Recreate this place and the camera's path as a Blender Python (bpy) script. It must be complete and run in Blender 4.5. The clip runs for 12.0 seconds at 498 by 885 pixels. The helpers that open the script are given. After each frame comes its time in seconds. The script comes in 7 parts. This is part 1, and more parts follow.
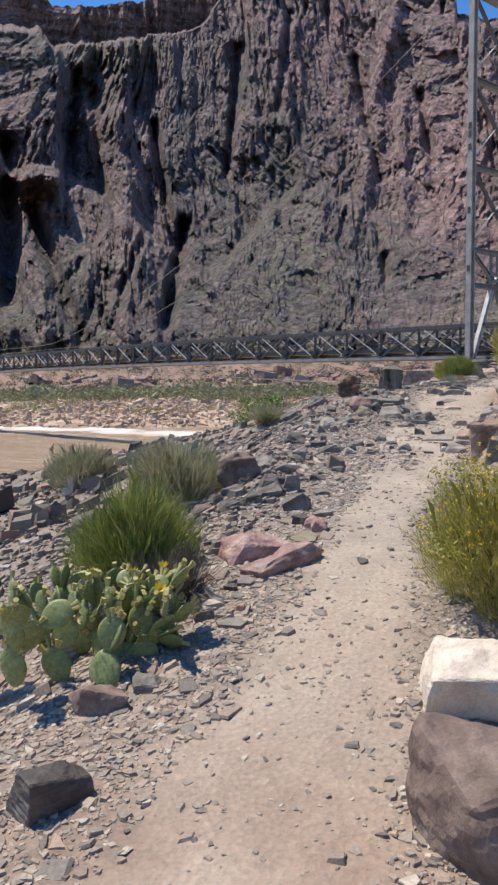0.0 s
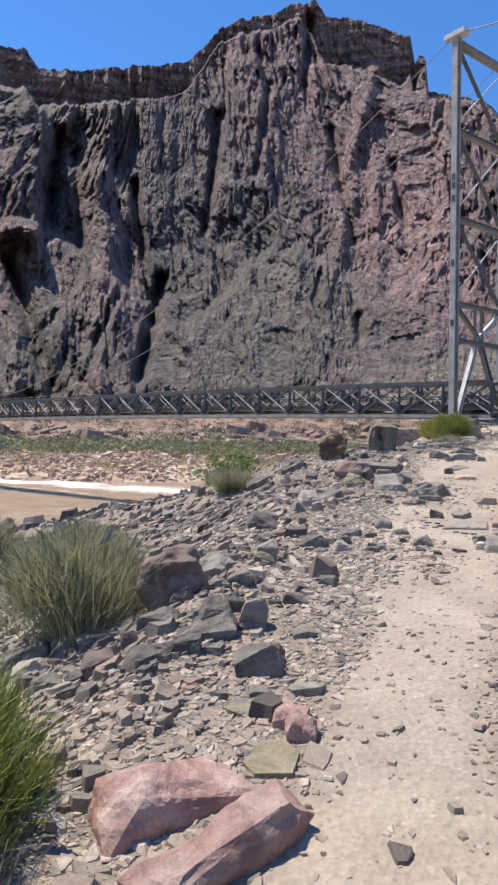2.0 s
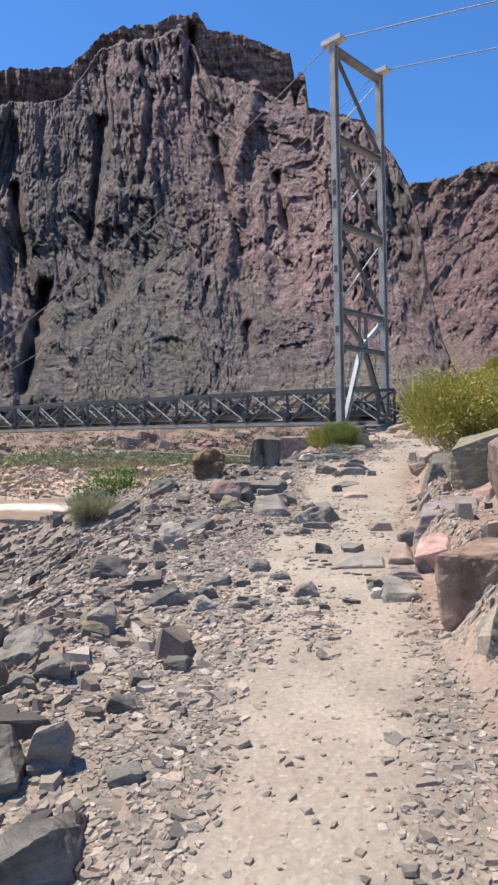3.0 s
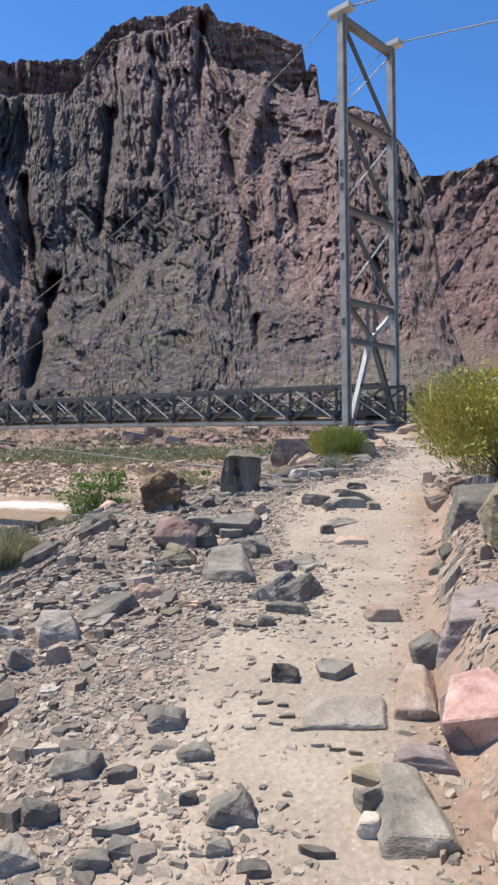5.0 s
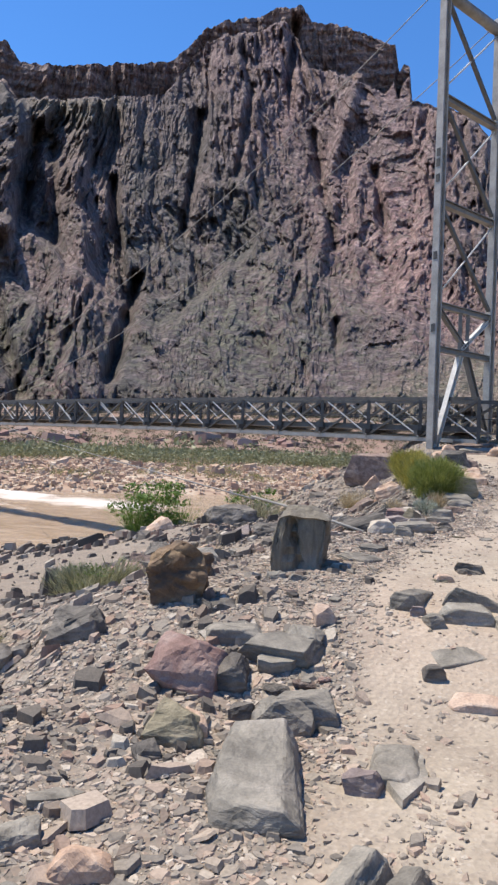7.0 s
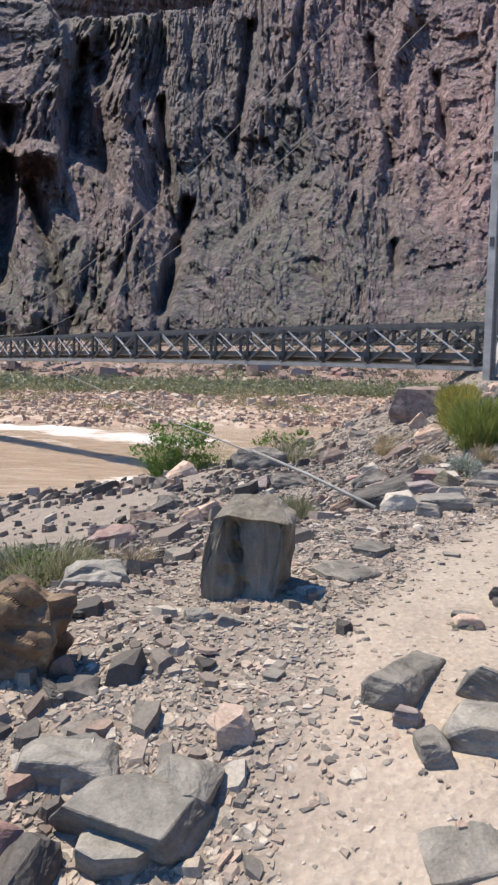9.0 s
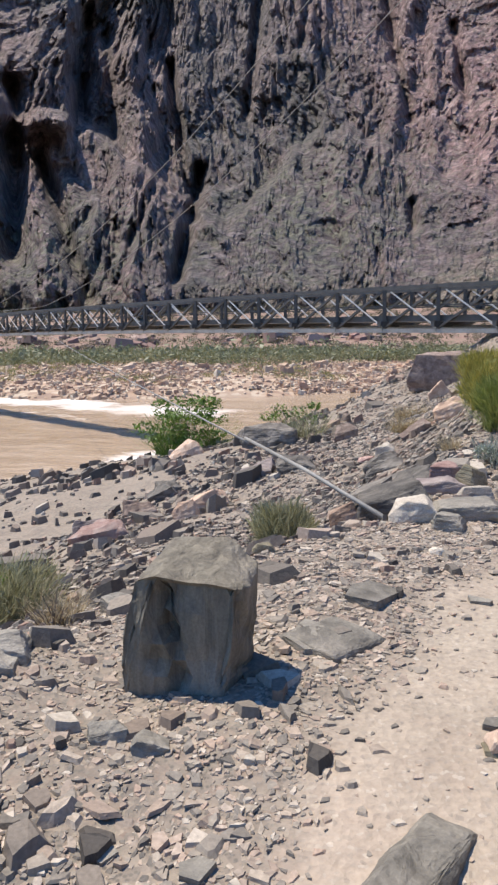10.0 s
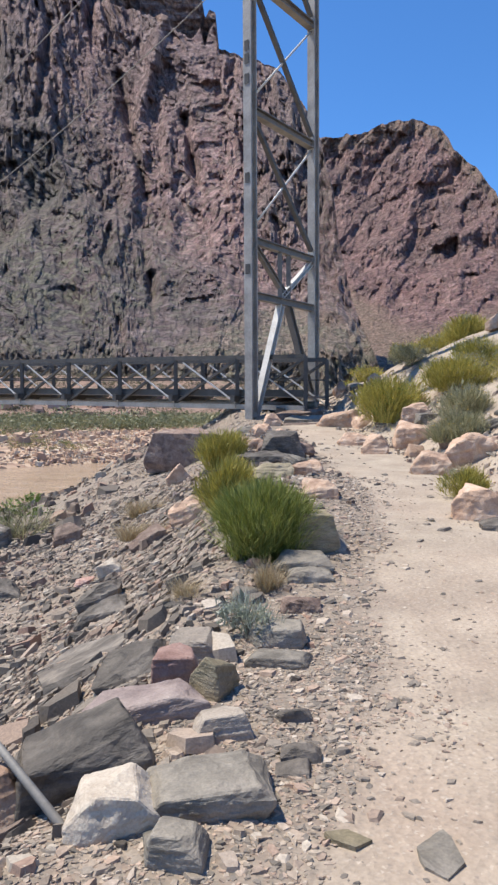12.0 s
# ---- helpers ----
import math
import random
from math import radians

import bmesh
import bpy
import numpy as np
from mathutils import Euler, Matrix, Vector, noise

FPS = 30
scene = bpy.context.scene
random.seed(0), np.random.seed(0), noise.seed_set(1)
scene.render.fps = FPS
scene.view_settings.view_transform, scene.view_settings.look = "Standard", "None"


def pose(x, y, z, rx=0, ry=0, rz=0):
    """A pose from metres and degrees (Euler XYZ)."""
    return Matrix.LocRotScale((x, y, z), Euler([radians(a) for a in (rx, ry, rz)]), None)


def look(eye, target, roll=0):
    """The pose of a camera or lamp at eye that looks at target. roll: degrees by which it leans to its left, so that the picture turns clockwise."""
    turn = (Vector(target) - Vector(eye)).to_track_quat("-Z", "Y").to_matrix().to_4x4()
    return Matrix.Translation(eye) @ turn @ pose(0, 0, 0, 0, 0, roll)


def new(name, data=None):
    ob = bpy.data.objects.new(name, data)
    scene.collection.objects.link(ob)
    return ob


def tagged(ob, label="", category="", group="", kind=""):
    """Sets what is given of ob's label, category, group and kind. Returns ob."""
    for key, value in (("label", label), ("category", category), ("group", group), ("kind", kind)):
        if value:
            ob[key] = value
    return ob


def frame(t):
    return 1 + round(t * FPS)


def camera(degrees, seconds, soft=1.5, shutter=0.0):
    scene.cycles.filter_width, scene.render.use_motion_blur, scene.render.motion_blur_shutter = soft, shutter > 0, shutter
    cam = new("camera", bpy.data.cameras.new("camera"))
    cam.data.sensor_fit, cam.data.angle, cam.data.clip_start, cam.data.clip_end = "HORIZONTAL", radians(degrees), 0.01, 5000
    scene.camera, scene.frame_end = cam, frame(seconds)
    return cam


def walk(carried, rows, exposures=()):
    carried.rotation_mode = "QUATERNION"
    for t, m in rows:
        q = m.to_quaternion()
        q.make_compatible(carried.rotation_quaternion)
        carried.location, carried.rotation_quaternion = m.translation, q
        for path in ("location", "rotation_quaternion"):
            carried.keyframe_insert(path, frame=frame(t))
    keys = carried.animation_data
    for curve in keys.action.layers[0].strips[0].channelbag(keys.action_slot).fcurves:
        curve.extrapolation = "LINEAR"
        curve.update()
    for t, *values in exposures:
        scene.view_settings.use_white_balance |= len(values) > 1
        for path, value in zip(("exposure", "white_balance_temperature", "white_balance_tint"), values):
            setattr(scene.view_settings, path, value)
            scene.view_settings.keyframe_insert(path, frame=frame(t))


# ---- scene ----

cam = camera(38.6, 12.0, soft=2.5)
PATH = [
    (0, (1.297, 0.416, 1.434), (0.617, 2.291, 1.290), -0.5),
    (0.5, (1.135, 1.044, 1.447), (0.521, 2.948, 1.458), 0.1),
    (0.8, (1.015, 1.455, 1.454), (0.409, 3.361, 1.461), -0.1),
    (1, (0.927, 1.728, 1.474), (0.284, 3.621, 1.511), -0.4),
    (1.5, (0.656, 2.352, 1.472), (-0.011, 4.237, 1.447), 0.2),
    (2, (0.569, 3.062, 1.504), (-0.041, 4.966, 1.514), 0.7),
    (2.5, (0.505, 3.754, 1.580), (0.049, 5.698, 1.688), 1.3),
    (3, (0.546, 4.426, 1.622), (0.226, 6.4, 1.657), -1.0),
    (3.2, (0.519, 4.691, 1.651), (0.125, 6.652, 1.682), -1.2),
    (4.8, (0.655, 6.448, 1.927), (0.287, 8.414, 1.965), -0.8),
    (5, (0.637, 6.718, 1.929), (0.29, 8.688, 1.948), -0.7),
    (5.5, (0.495, 7.33, 2.032), (0.037, 9.276, 2.013), -1.4),
    (6, (0.458, 7.928, 2.142), (0.073, 9.89, 2.105), -0.6),
    (6.5, (0.332, 8.566, 2.259), (-0.265, 10.475, 2.273), 0.4),
    (6.7, (0.262, 8.814, 2.309), (-0.292, 10.736, 2.331), 2.0),
    (8.3, (0.252, 10.663, 2.517), (-0.275, 12.592, 2.491), 1.5),
    (8.5, (0.291, 10.898, 2.523), (-0.372, 12.782, 2.432), 1.0),
    (9, (0.387, 11.411, 2.572), (-0.307, 13.277, 2.393), 1.0),
    (9.5, (0.454, 11.982, 2.618), (-0.002, 13.918, 2.420), 0.4),
    (10, (0.267, 12.631, 2.684), (-0.478, 14.467, 2.413), -0.7),
    (10.5, (0.122, 13.189, 2.777), (-0.442, 15.1, 2.602), 0.1),
    (11, (0.034, 13.846, 2.860), (-0.484, 15.778, 2.842), -1.4),
    (11.5, (-0.024, 14.369, 2.935), (-0.232, 16.358, 2.883), 0.1),
    (12, (0.089, 14.995, 2.976), (0.029, 16.992, 2.883), -0.3),
]
walk(cam, [(t, look(eye, target, roll)) for t, eye, target, roll in PATH],
     [(0, 0.30), (0.5, 0.44), (2.5, 0.50), (5.5, 0.44), (8.5, 0.56), (10, 0.54), (10.5, 0.58), (11.2, 0.52), (12, 0.48)])


# ---- world, sun, exposure ----
SUN_DIR = Vector((-0.90, 0.18, 1.85)).normalized()
sun_el = math.asin(SUN_DIR.z)
world = bpy.data.worlds.new("sky_world")
scene.world = world
world.use_nodes = True
wn, wl = world.node_tree.nodes, world.node_tree.links
sky = wn.new("ShaderNodeTexSky")
sky.sky_type = "NISHITA"
sky.sun_disc = False
sky.sun_elevation = sun_el
sky.sun_rotation = math.atan2(SUN_DIR.x, SUN_DIR.y)
sky.altitude = 1500
sky.air_density, sky.dust_density, sky.ozone_density = 1.0, 0.0, 10.0
wn["Background"].inputs["Strength"].default_value = 0.15
deep = wn.new("ShaderNodeHueSaturation")
deep.inputs["Saturation"].default_value = 1.1
wl.new(sky.outputs["Color"], deep.inputs["Color"])
wl.new(deep.outputs["Color"], wn["Background"].inputs["Color"])
sun_data = bpy.data.lights.new("sun", "SUN")
sun_data.energy, sun_data.angle, sun_data.color = 4.5, radians(0.55), (1.0, 0.92, 0.80)
sun = new("sun", sun_data)
sun.matrix_world = look((0, 0, 60), Vector((0, 0, 60)) - SUN_DIR)
scene.view_settings.exposure = 0.35


# ---- noise on arrays ----
def hash2(ix, iy, seed):
    h = (ix.astype(np.int64) * 374761393 + iy.astype(np.int64) * 668265263 + seed * 974634777) & 0x7FFFFFFF
    h = ((h ^ (h >> 13)) * 1274126177) & 0x7FFFFFFF
    h = h ^ (h >> 16)
    return (h & 0xFFFF) / 65535.0


def vnoise(x, y, seed=0):
    """Value noise from -1 to 1."""
    ix, iy = np.floor(x), np.floor(y)
    fx, fy = x - ix, y - iy
    fx, fy = fx * fx * fx * (fx * (fx * 6 - 15) + 10), fy * fy * fy * (fy * (fy * 6 - 15) + 10)
    a, b = hash2(ix, iy, seed), hash2(ix + 1, iy, seed)
    c, d = hash2(ix, iy + 1, seed), hash2(ix + 1, iy + 1, seed)
    return (a + (b - a) * fx + (c - a) * fy + (a - b - c + d) * fx * fy) * 2 - 1


def fbm(x, y, seed=0, octaves=4):
    total, amp = 0, 1.0
    for o in range(octaves):
        total = total + amp * vnoise(x * 2 ** o + 17.3 * o, y * 2 ** o - 9.1 * o, seed + o)
        amp *= 0.5
    return total / 1.9


def ridged(x, y, seed=0, octaves=4):
    total, amp = 0, 1.0
    for o in range(octaves):
        total = total + amp * (1 - 2 * np.abs(vnoise(x * 2 ** o + 5.7 * o, y * 2 ** o + 3.3 * o, seed + o)))
        amp *= 0.5
    return total / 1.9


def facets(x, y, seed=0):
    """Broken rock faces: flat tilted pieces of uneven outline, from about -1 to 1."""
    ix, iy = np.floor(x), np.floor(y)
    total, value = np.zeros(np.shape(x)), np.zeros(np.shape(x))
    for i in (-1, 0, 1):
        for j in (-1, 0, 1):
            cx, cy = ix + i, iy + j
            ux, uy = x - cx - hash2(cx, cy, seed), y - cy - hash2(cx, cy, seed + 1)
            share = np.exp(-14 * (ux * ux + uy * uy))
            value = value + share * (2 * hash2(cx, cy, seed + 2) - 1 + 1.3 * ux * (2 * hash2(cx, cy, seed + 3) - 1) + 1.3 * uy * (2 * hash2(cx, cy, seed + 4) - 1))
            total = total + share
    return 0.75 * value / (total + 1e-9)


def smooth(v, a, b):
    t = np.clip((v - a) / (b - a), 0, 1)
    return t * t * (3 - 2 * t)


# ---- the lie of the land ----
WATER = -3.0


def trail_z(y):
    return np.interp(y, [-60, -5, 3.4, 4.5, 6.6, 8.2, 9.7, 11.3, 12.8, 13.7, 14.7, 16, 18.4, 19.6, 21, 25, 30, 36, 39.5, 46, 70],
                     [-2, -0.55, -0.13, 0.08, 0.42, 0.6, 0.8, 0.96, 1.04, 1.32, 1.42, 1.48, 1.5, 1.55, 1.7, 1.9, 2.1, 2.4, 3.1, 3.0, 0.0])


def trail_x(y):
    return np.interp(y, [-20, 0, 2.5, 3.5, 5.9, 7.7, 9.2, 10.4, 12.6, 14.5, 15.8, 17.4, 18.8, 21.9, 25.6, 31, 36, 40, 44],
                     [0.6, 0.6, 0.54, 0.45, 0.32, 0.36, 0.24, 0.2, 0.4, 0.48, 0.58, 0.72, 1.05, 1.78, 1.9, 1.75, 1.4, 0.8, 0.4])


def near_bank(y):
    return np.interp(y, [-300, 0, 20, 30, 34, 44, 65, 100, 200, 400], [-90, -34, -27, -23, -18.5, -16.5, -15, -4, 40, 140])


def far_bank(x):
    return np.interp(x, [-400, -150, -60, -44, -20, -12, 30, 200], [-60, 40, 75, 77, 93, 97, 150, 420])


def trail_left(y):
    return np.interp(y, [0, 3, 5, 7, 8, 9.5, 11, 13, 14.5, 16, 17.5, 19, 21, 24, 30], [-0.75, -0.55, -0.34, -0.28, -0.4, -0.55, -0.42, -0.6, -0.8, -0.75, -0.38, -0.36, -0.6, -0.5, -0.8])


def trail_right(y):
    return np.interp(y, [0, 3, 5, 7, 8.5, 10, 13, 16, 20, 30], [0.6, 0.4, 0.3, 0.32, 0.4, 0.5, 0.6, 1.0, 1.0, 0.9])


def trodden(x, y):
    """1 on the bare trail, 0 on the stony ground beside it."""
    d = x - trail_x(y) + 0.16 * fbm(x * 1.1, y * 1.1, 40, 3) + 0.05 * fbm(x * 5, y * 5, 44, 2)
    a, b = trail_left(y), trail_right(y)
    return smooth(d, a - 0.16, a + 0.12) * smooth(d, b + 0.2, b - 0.1)


def land(x, y, fine=True):
    """Height of the ground at x, y (arrays)."""
    x, y = np.asarray(x, float), np.asarray(y, float)
    d = x - trail_x(y)
    z0 = trail_z(y)
    # downhill side
    ws = np.interp(y, [0, 5, 8, 11, 14, 16.5, 17.8, 19.5, 25, 40], [1.0, 1.0, 1.3, 1.8, 2.3, 1.6, 1.15, 1.6, 2.2, 1.8])
    k1 = np.interp(y, [0, 8, 14, 18, 22, 40], [0.28, 0.28, 0.30, 0.40, 0.5, 0.55])
    dl = np.maximum(-d - ws, 0)
    left = -(k1 * np.minimum(dl, 2.0) + 0.21 * np.maximum(dl - 2.0, 0)) * smooth(dl, -0.1, 0.8)
    # uphill side
    dr = np.maximum(d - 1.0, 0)
    right = 0.42 * dr * smooth(dr, 0, 0.8)
    right = np.where(right > 2.2, 2.2 + (1 - np.exp(-(right - 2.2) / 3.0)) * 3.0, right)
    right = right + 0.35 * smooth(dr, 1.5, 5) * fbm(x * 0.35, y * 0.35, 12, 4)
    # the cut bank above the lower trail
    cut = np.interp(y, [6.6, 8, 9, 12, 14, 15.5], [0, 0.26, 0.32, 0.32, 0.22, 0])
    right = right + cut * smooth(d + 0.1 * fbm(x * 1.6, y * 1.6, 14, 2), 0.66, 0.98)
    right = right * smooth(y, 80, 46)
    z = z0 + left + right
    if fine:
        rough = smooth(np.abs(d), 0.4, 1.4)
        near = smooth(np.hypot(x, y - 14), 60, 30)
        z = z + near * (0.014 + 0.05 * rough) * fbm(x * 1.7, y * 1.7, 3, 3) + near * 0.006 * fbm(x * 9, y * 9, 5, 2)
        z = z + near * 0.22 * smooth(-d, 2.2, 4.5) * fbm(x * 0.45, y * 0.45, 8, 3)
    # river bed and the bank beyond
    nb = x - near_bank(y)
    bank = WATER + 0.23 * nb + 0.25 * fbm(x * 0.3, y * 0.3, 11, 3)
    z = np.where(nb < 14, np.minimum(z, np.maximum(bank, WATER - 1.6)) * smooth(nb, 14, 8) + z * (1 - smooth(nb, 14, 8)), z)
    fy = y - far_bank(x)
    rise = np.interp(fy, [-8, 0, 3, 28, 58, 75, 110, 200, 3000], [-1.6, 0, 0.7, 3.0, 4.9, 7.5, 14, 20, 20])
    far = WATER + rise + 0.5 * smooth(fy, 0, 20) * fbm(x * 0.12, y * 0.12, 21, 4) + 1.2 * smooth(fy, 50, 80) * fbm(x * 0.05, y * 0.05, 25, 4)
    over = smooth(fy, -8, 0)
    z = np.where((nb < 0) | (y > 70), np.maximum(np.where(fy > -8, far, -99), np.minimum(z, np.where(nb < 0, WATER - 1.6, z))), z)
    return z


def ground_at(x, y):
    return float(land(np.array([x]), np.array([y]))[0])


def spread(dense_a, dense_b, step, low, high, growth=1.16):
    mid = list(np.arange(dense_a, dense_b + step / 2, step))
    up, s = [mid[-1]], step
    while up[-1] < high:
        s *= growth
        up.append(up[-1] + s)
    down, s = [mid[0]], step
    while down[-1] > low:
        s *= growth
        down.append(down[-1] - s)
    return np.array(down[:0:-1] + mid + up[1:])


# ---- materials ----
def material(name, rough=0.8, metal=0.0):
    m = bpy.data.materials.new(name)
    m.use_nodes = True
    p = m.node_tree.nodes["Principled BSDF"]
    p.inputs["Roughness"].default_value, p.inputs["Metallic"].default_value = rough, metal
    return m, m.node_tree.nodes, m.node_tree.links, p


def texture(n, l, kind, scale, detail=4.0, stretch=(1, 1, 1), coords="Object", distort=0.0):
    co, mp = n.new("ShaderNodeTexCoord"), n.new("ShaderNodeMapping")
    mp.inputs["Scale"].default_value = stretch
    l.new(co.outputs[coords], mp.inputs["Vector"])
    if kind == "noise":
        t = n.new("ShaderNodeTexNoise")
        t.inputs["Detail"].default_value = detail
        t.inputs["Roughness"].default_value = 0.6
        t.inputs["Distortion"].default_value = distort
    else:
        t = n.new("ShaderNodeTexVoronoi")
        if kind == "edge":
            t.feature = "DISTANCE_TO_EDGE"
    t.inputs["Scale"].default_value = scale
    l.new(mp.outputs["Vector"], t.inputs["Vector"])
    return t


def ramp(n, l, source, stops):
    r = n.new("ShaderNodeValToRGB")
    e = r.color_ramp.elements
    while len(e) < len(stops):
        e.new(0.5)
    for k, (pos, col) in enumerate(stops):
        e[k].position, e[k].color = pos, (*col, 1)
    l.new(source, r.inputs["Fac"])
    return r


def blend(n, l, fac, a, b, mode="MIX"):
    m = n.new("ShaderNodeMix")
    m.data_type, m.blend_type = "RGBA", mode
    for value, sock in ((fac, m.inputs[0]), (a, m.inputs[6]), (b, m.inputs[7])):
        if isinstance(value, (int, float)):
            sock.default_value = value
        elif isinstance(value, tuple):
            sock.default_value = (*value, 1)
        else:
            l.new(value, sock)
    return m.outputs[2]


def bump(n, l, p, source, strength, distance, below=None):
    b = n.new("ShaderNodeBump")
    b.inputs["Strength"].default_value, b.inputs["Distance"].default_value = strength, distance
    l.new(source, b.inputs["Height"])
    if below is not None:
        l.new(below.outputs["Normal"], b.inputs["Normal"])
    l.new(b.outputs["Normal"], p.inputs["Normal"])
    return b


def rock_material(name, dark, mid, light, scale=6.0, rough=0.75, bands=(1, 1, 3.5), vary=0.35, dust=0.25):
    """Stone with bedding, blotches, dust on it and fine grain; each stone a little different."""
    m, n, l, p = material(name, rough)
    big = texture(n, l, "noise", scale, 6, bands, distort=0.6)
    base = ramp(n, l, big.outputs["Fac"], [(0.3, dark), (0.5, mid), (0.72, light)]).outputs["Color"]
    blot = texture(n, l, "noise", scale * 0.5, 3)
    base = blend(n, l, ramp(n, l, blot.outputs["Fac"], [(0.5, (0, 0, 0)), (0.7, (dust, dust, dust))]).outputs["Color"], base, (0.42, 0.37, 0.31))
    grain = texture(n, l, "noise", 90, 3)
    base = blend(n, l, 0.32, base, ramp(n, l, grain.outputs["Fac"], [(0.3, (0.25, 0.25, 0.25)), (0.7, (0.8, 0.8, 0.8))]).outputs["Color"], "OVERLAY")
    info = n.new("ShaderNodeObjectInfo")
    tone = ramp(n, l, info.outputs["Random"], [(0.0, (1 - vary,) * 3), (1.0, (1 + vary * 0.6,) * 3)])
    base = blend(n, l, 1.0, base, tone.outputs["Color"], "MULTIPLY")
    l.new(base, p.inputs["Base Color"])
    first = bump(n, l, p, big.outputs["Fac"], 0.7, 0.03)
    bump(n, l, p, grain.outputs["Fac"], 0.35, 0.006, first)
    return m


GREY = rock_material("grey_schist", (0.115, 0.101, 0.08), (0.21, 0.187, 0.151), (0.32, 0.284, 0.228), dust=0.42)
DARK = rock_material("dark_schist", (0.05, 0.043, 0.036), (0.112, 0.096, 0.079), (0.215, 0.185, 0.15), dust=0.4)
RUST = rock_material("rusty_rock", (0.11, 0.065, 0.04), (0.26, 0.165, 0.11), (0.40, 0.285, 0.2), scale=7, bands=(1, 1, 1), dust=0.3)
BLUSH = rock_material("pinkish_earth", (0.30, 0.205, 0.15), (0.40, 0.29, 0.215), (0.48, 0.375, 0.29), bands=(1, 1, 1), dust=0.5)
OLIVE = rock_material("olive_stone", (0.137, 0.116, 0.071), (0.231, 0.194, 0.120), (0.336, 0.281, 0.183))
RED = rock_material("red_granite", (0.24, 0.125, 0.10), (0.40, 0.245, 0.20), (0.52, 0.385, 0.325), bands=(1, 1, 1))
SALMON = rock_material("salmon_granite", (0.35, 0.22, 0.145), (0.48, 0.325, 0.225), (0.6, 0.46, 0.345), bands=(1, 1, 1), vary=0.2)
PALE = rock_material("pale_limestone", (0.42, 0.345, 0.265), (0.57, 0.49, 0.39), (0.68, 0.6, 0.49), bands=(1, 1, 1), vary=0.15)
BROWN = rock_material("brown_rock", (0.10, 0.065, 0.05), (0.19, 0.13, 0.10), (0.29, 0.21, 0.16), bands=(1, 1, 1))
OCHRE = rock_material("ochre_rock", (0.035, 0.026, 0.02), (0.17, 0.10, 0.05), (0.40, 0.27, 0.14), scale=4, bands=(1, 1, 1.6))
DUSTY = rock_material("dusty_slab", (0.23, 0.195, 0.155), (0.32, 0.272, 0.218), (0.40, 0.345, 0.278), dust=0.6)
MAUVE = rock_material("mauve_slab", (0.14, 0.105, 0.095), (0.22, 0.172, 0.155), (0.32, 0.262, 0.232))


def chip_material(name, dim=1.0):
    """Loose gravel: every chip of its own colour."""
    m, n, l, p = material(name, 0.8)
    geo = n.new("ShaderNodeNewGeometry")
    r = ramp(n, l, geo.outputs["Random Per Island"], [(at_, tuple(dim * v for v in c)) for at_, c in [(0.0, (0.13, 0.112, 0.092)), (0.2, (0.215, 0.183, 0.148)), (0.42, (0.30, 0.25, 0.195)),
             (0.58, (0.27, 0.2, 0.152)), (0.72, (0.37, 0.305, 0.235)), (0.86, (0.36, 0.255, 0.19)), (0.95, (0.44, 0.375, 0.3))]])
    g = texture(n, l, "noise", 60, 4)
    base = blend(n, l, 0.5, r.outputs["Color"], ramp(n, l, g.outputs["Fac"], [(0.3, (0.3, 0.3, 0.3)), (0.7, (0.75, 0.75, 0.75))]).outputs["Color"], "OVERLAY")
    l.new(base, p.inputs["Base Color"])
    bump(n, l, p, g.outputs["Fac"], 0.4, 0.01)
    return m


CHIPS = chip_material("gravel_chips")
SCREE = chip_material("scree_stones")
DARK_SCREE = chip_material("dark_scree_stones", 0.7)
for node in SCREE.node_tree.nodes:
    if node.type == "VALTORGB" and len(node.color_ramp.elements) > 4:
        for el, col in zip(node.color_ramp.elements, ((0.062, 0.052, 0.043), (0.125, 0.104, 0.083), (0.2, 0.17, 0.135), (0.165, 0.118, 0.088), (0.25, 0.212, 0.165), (0.28, 0.175, 0.125), (0.4, 0.345, 0.275))):
            el.color = (*col, 1)


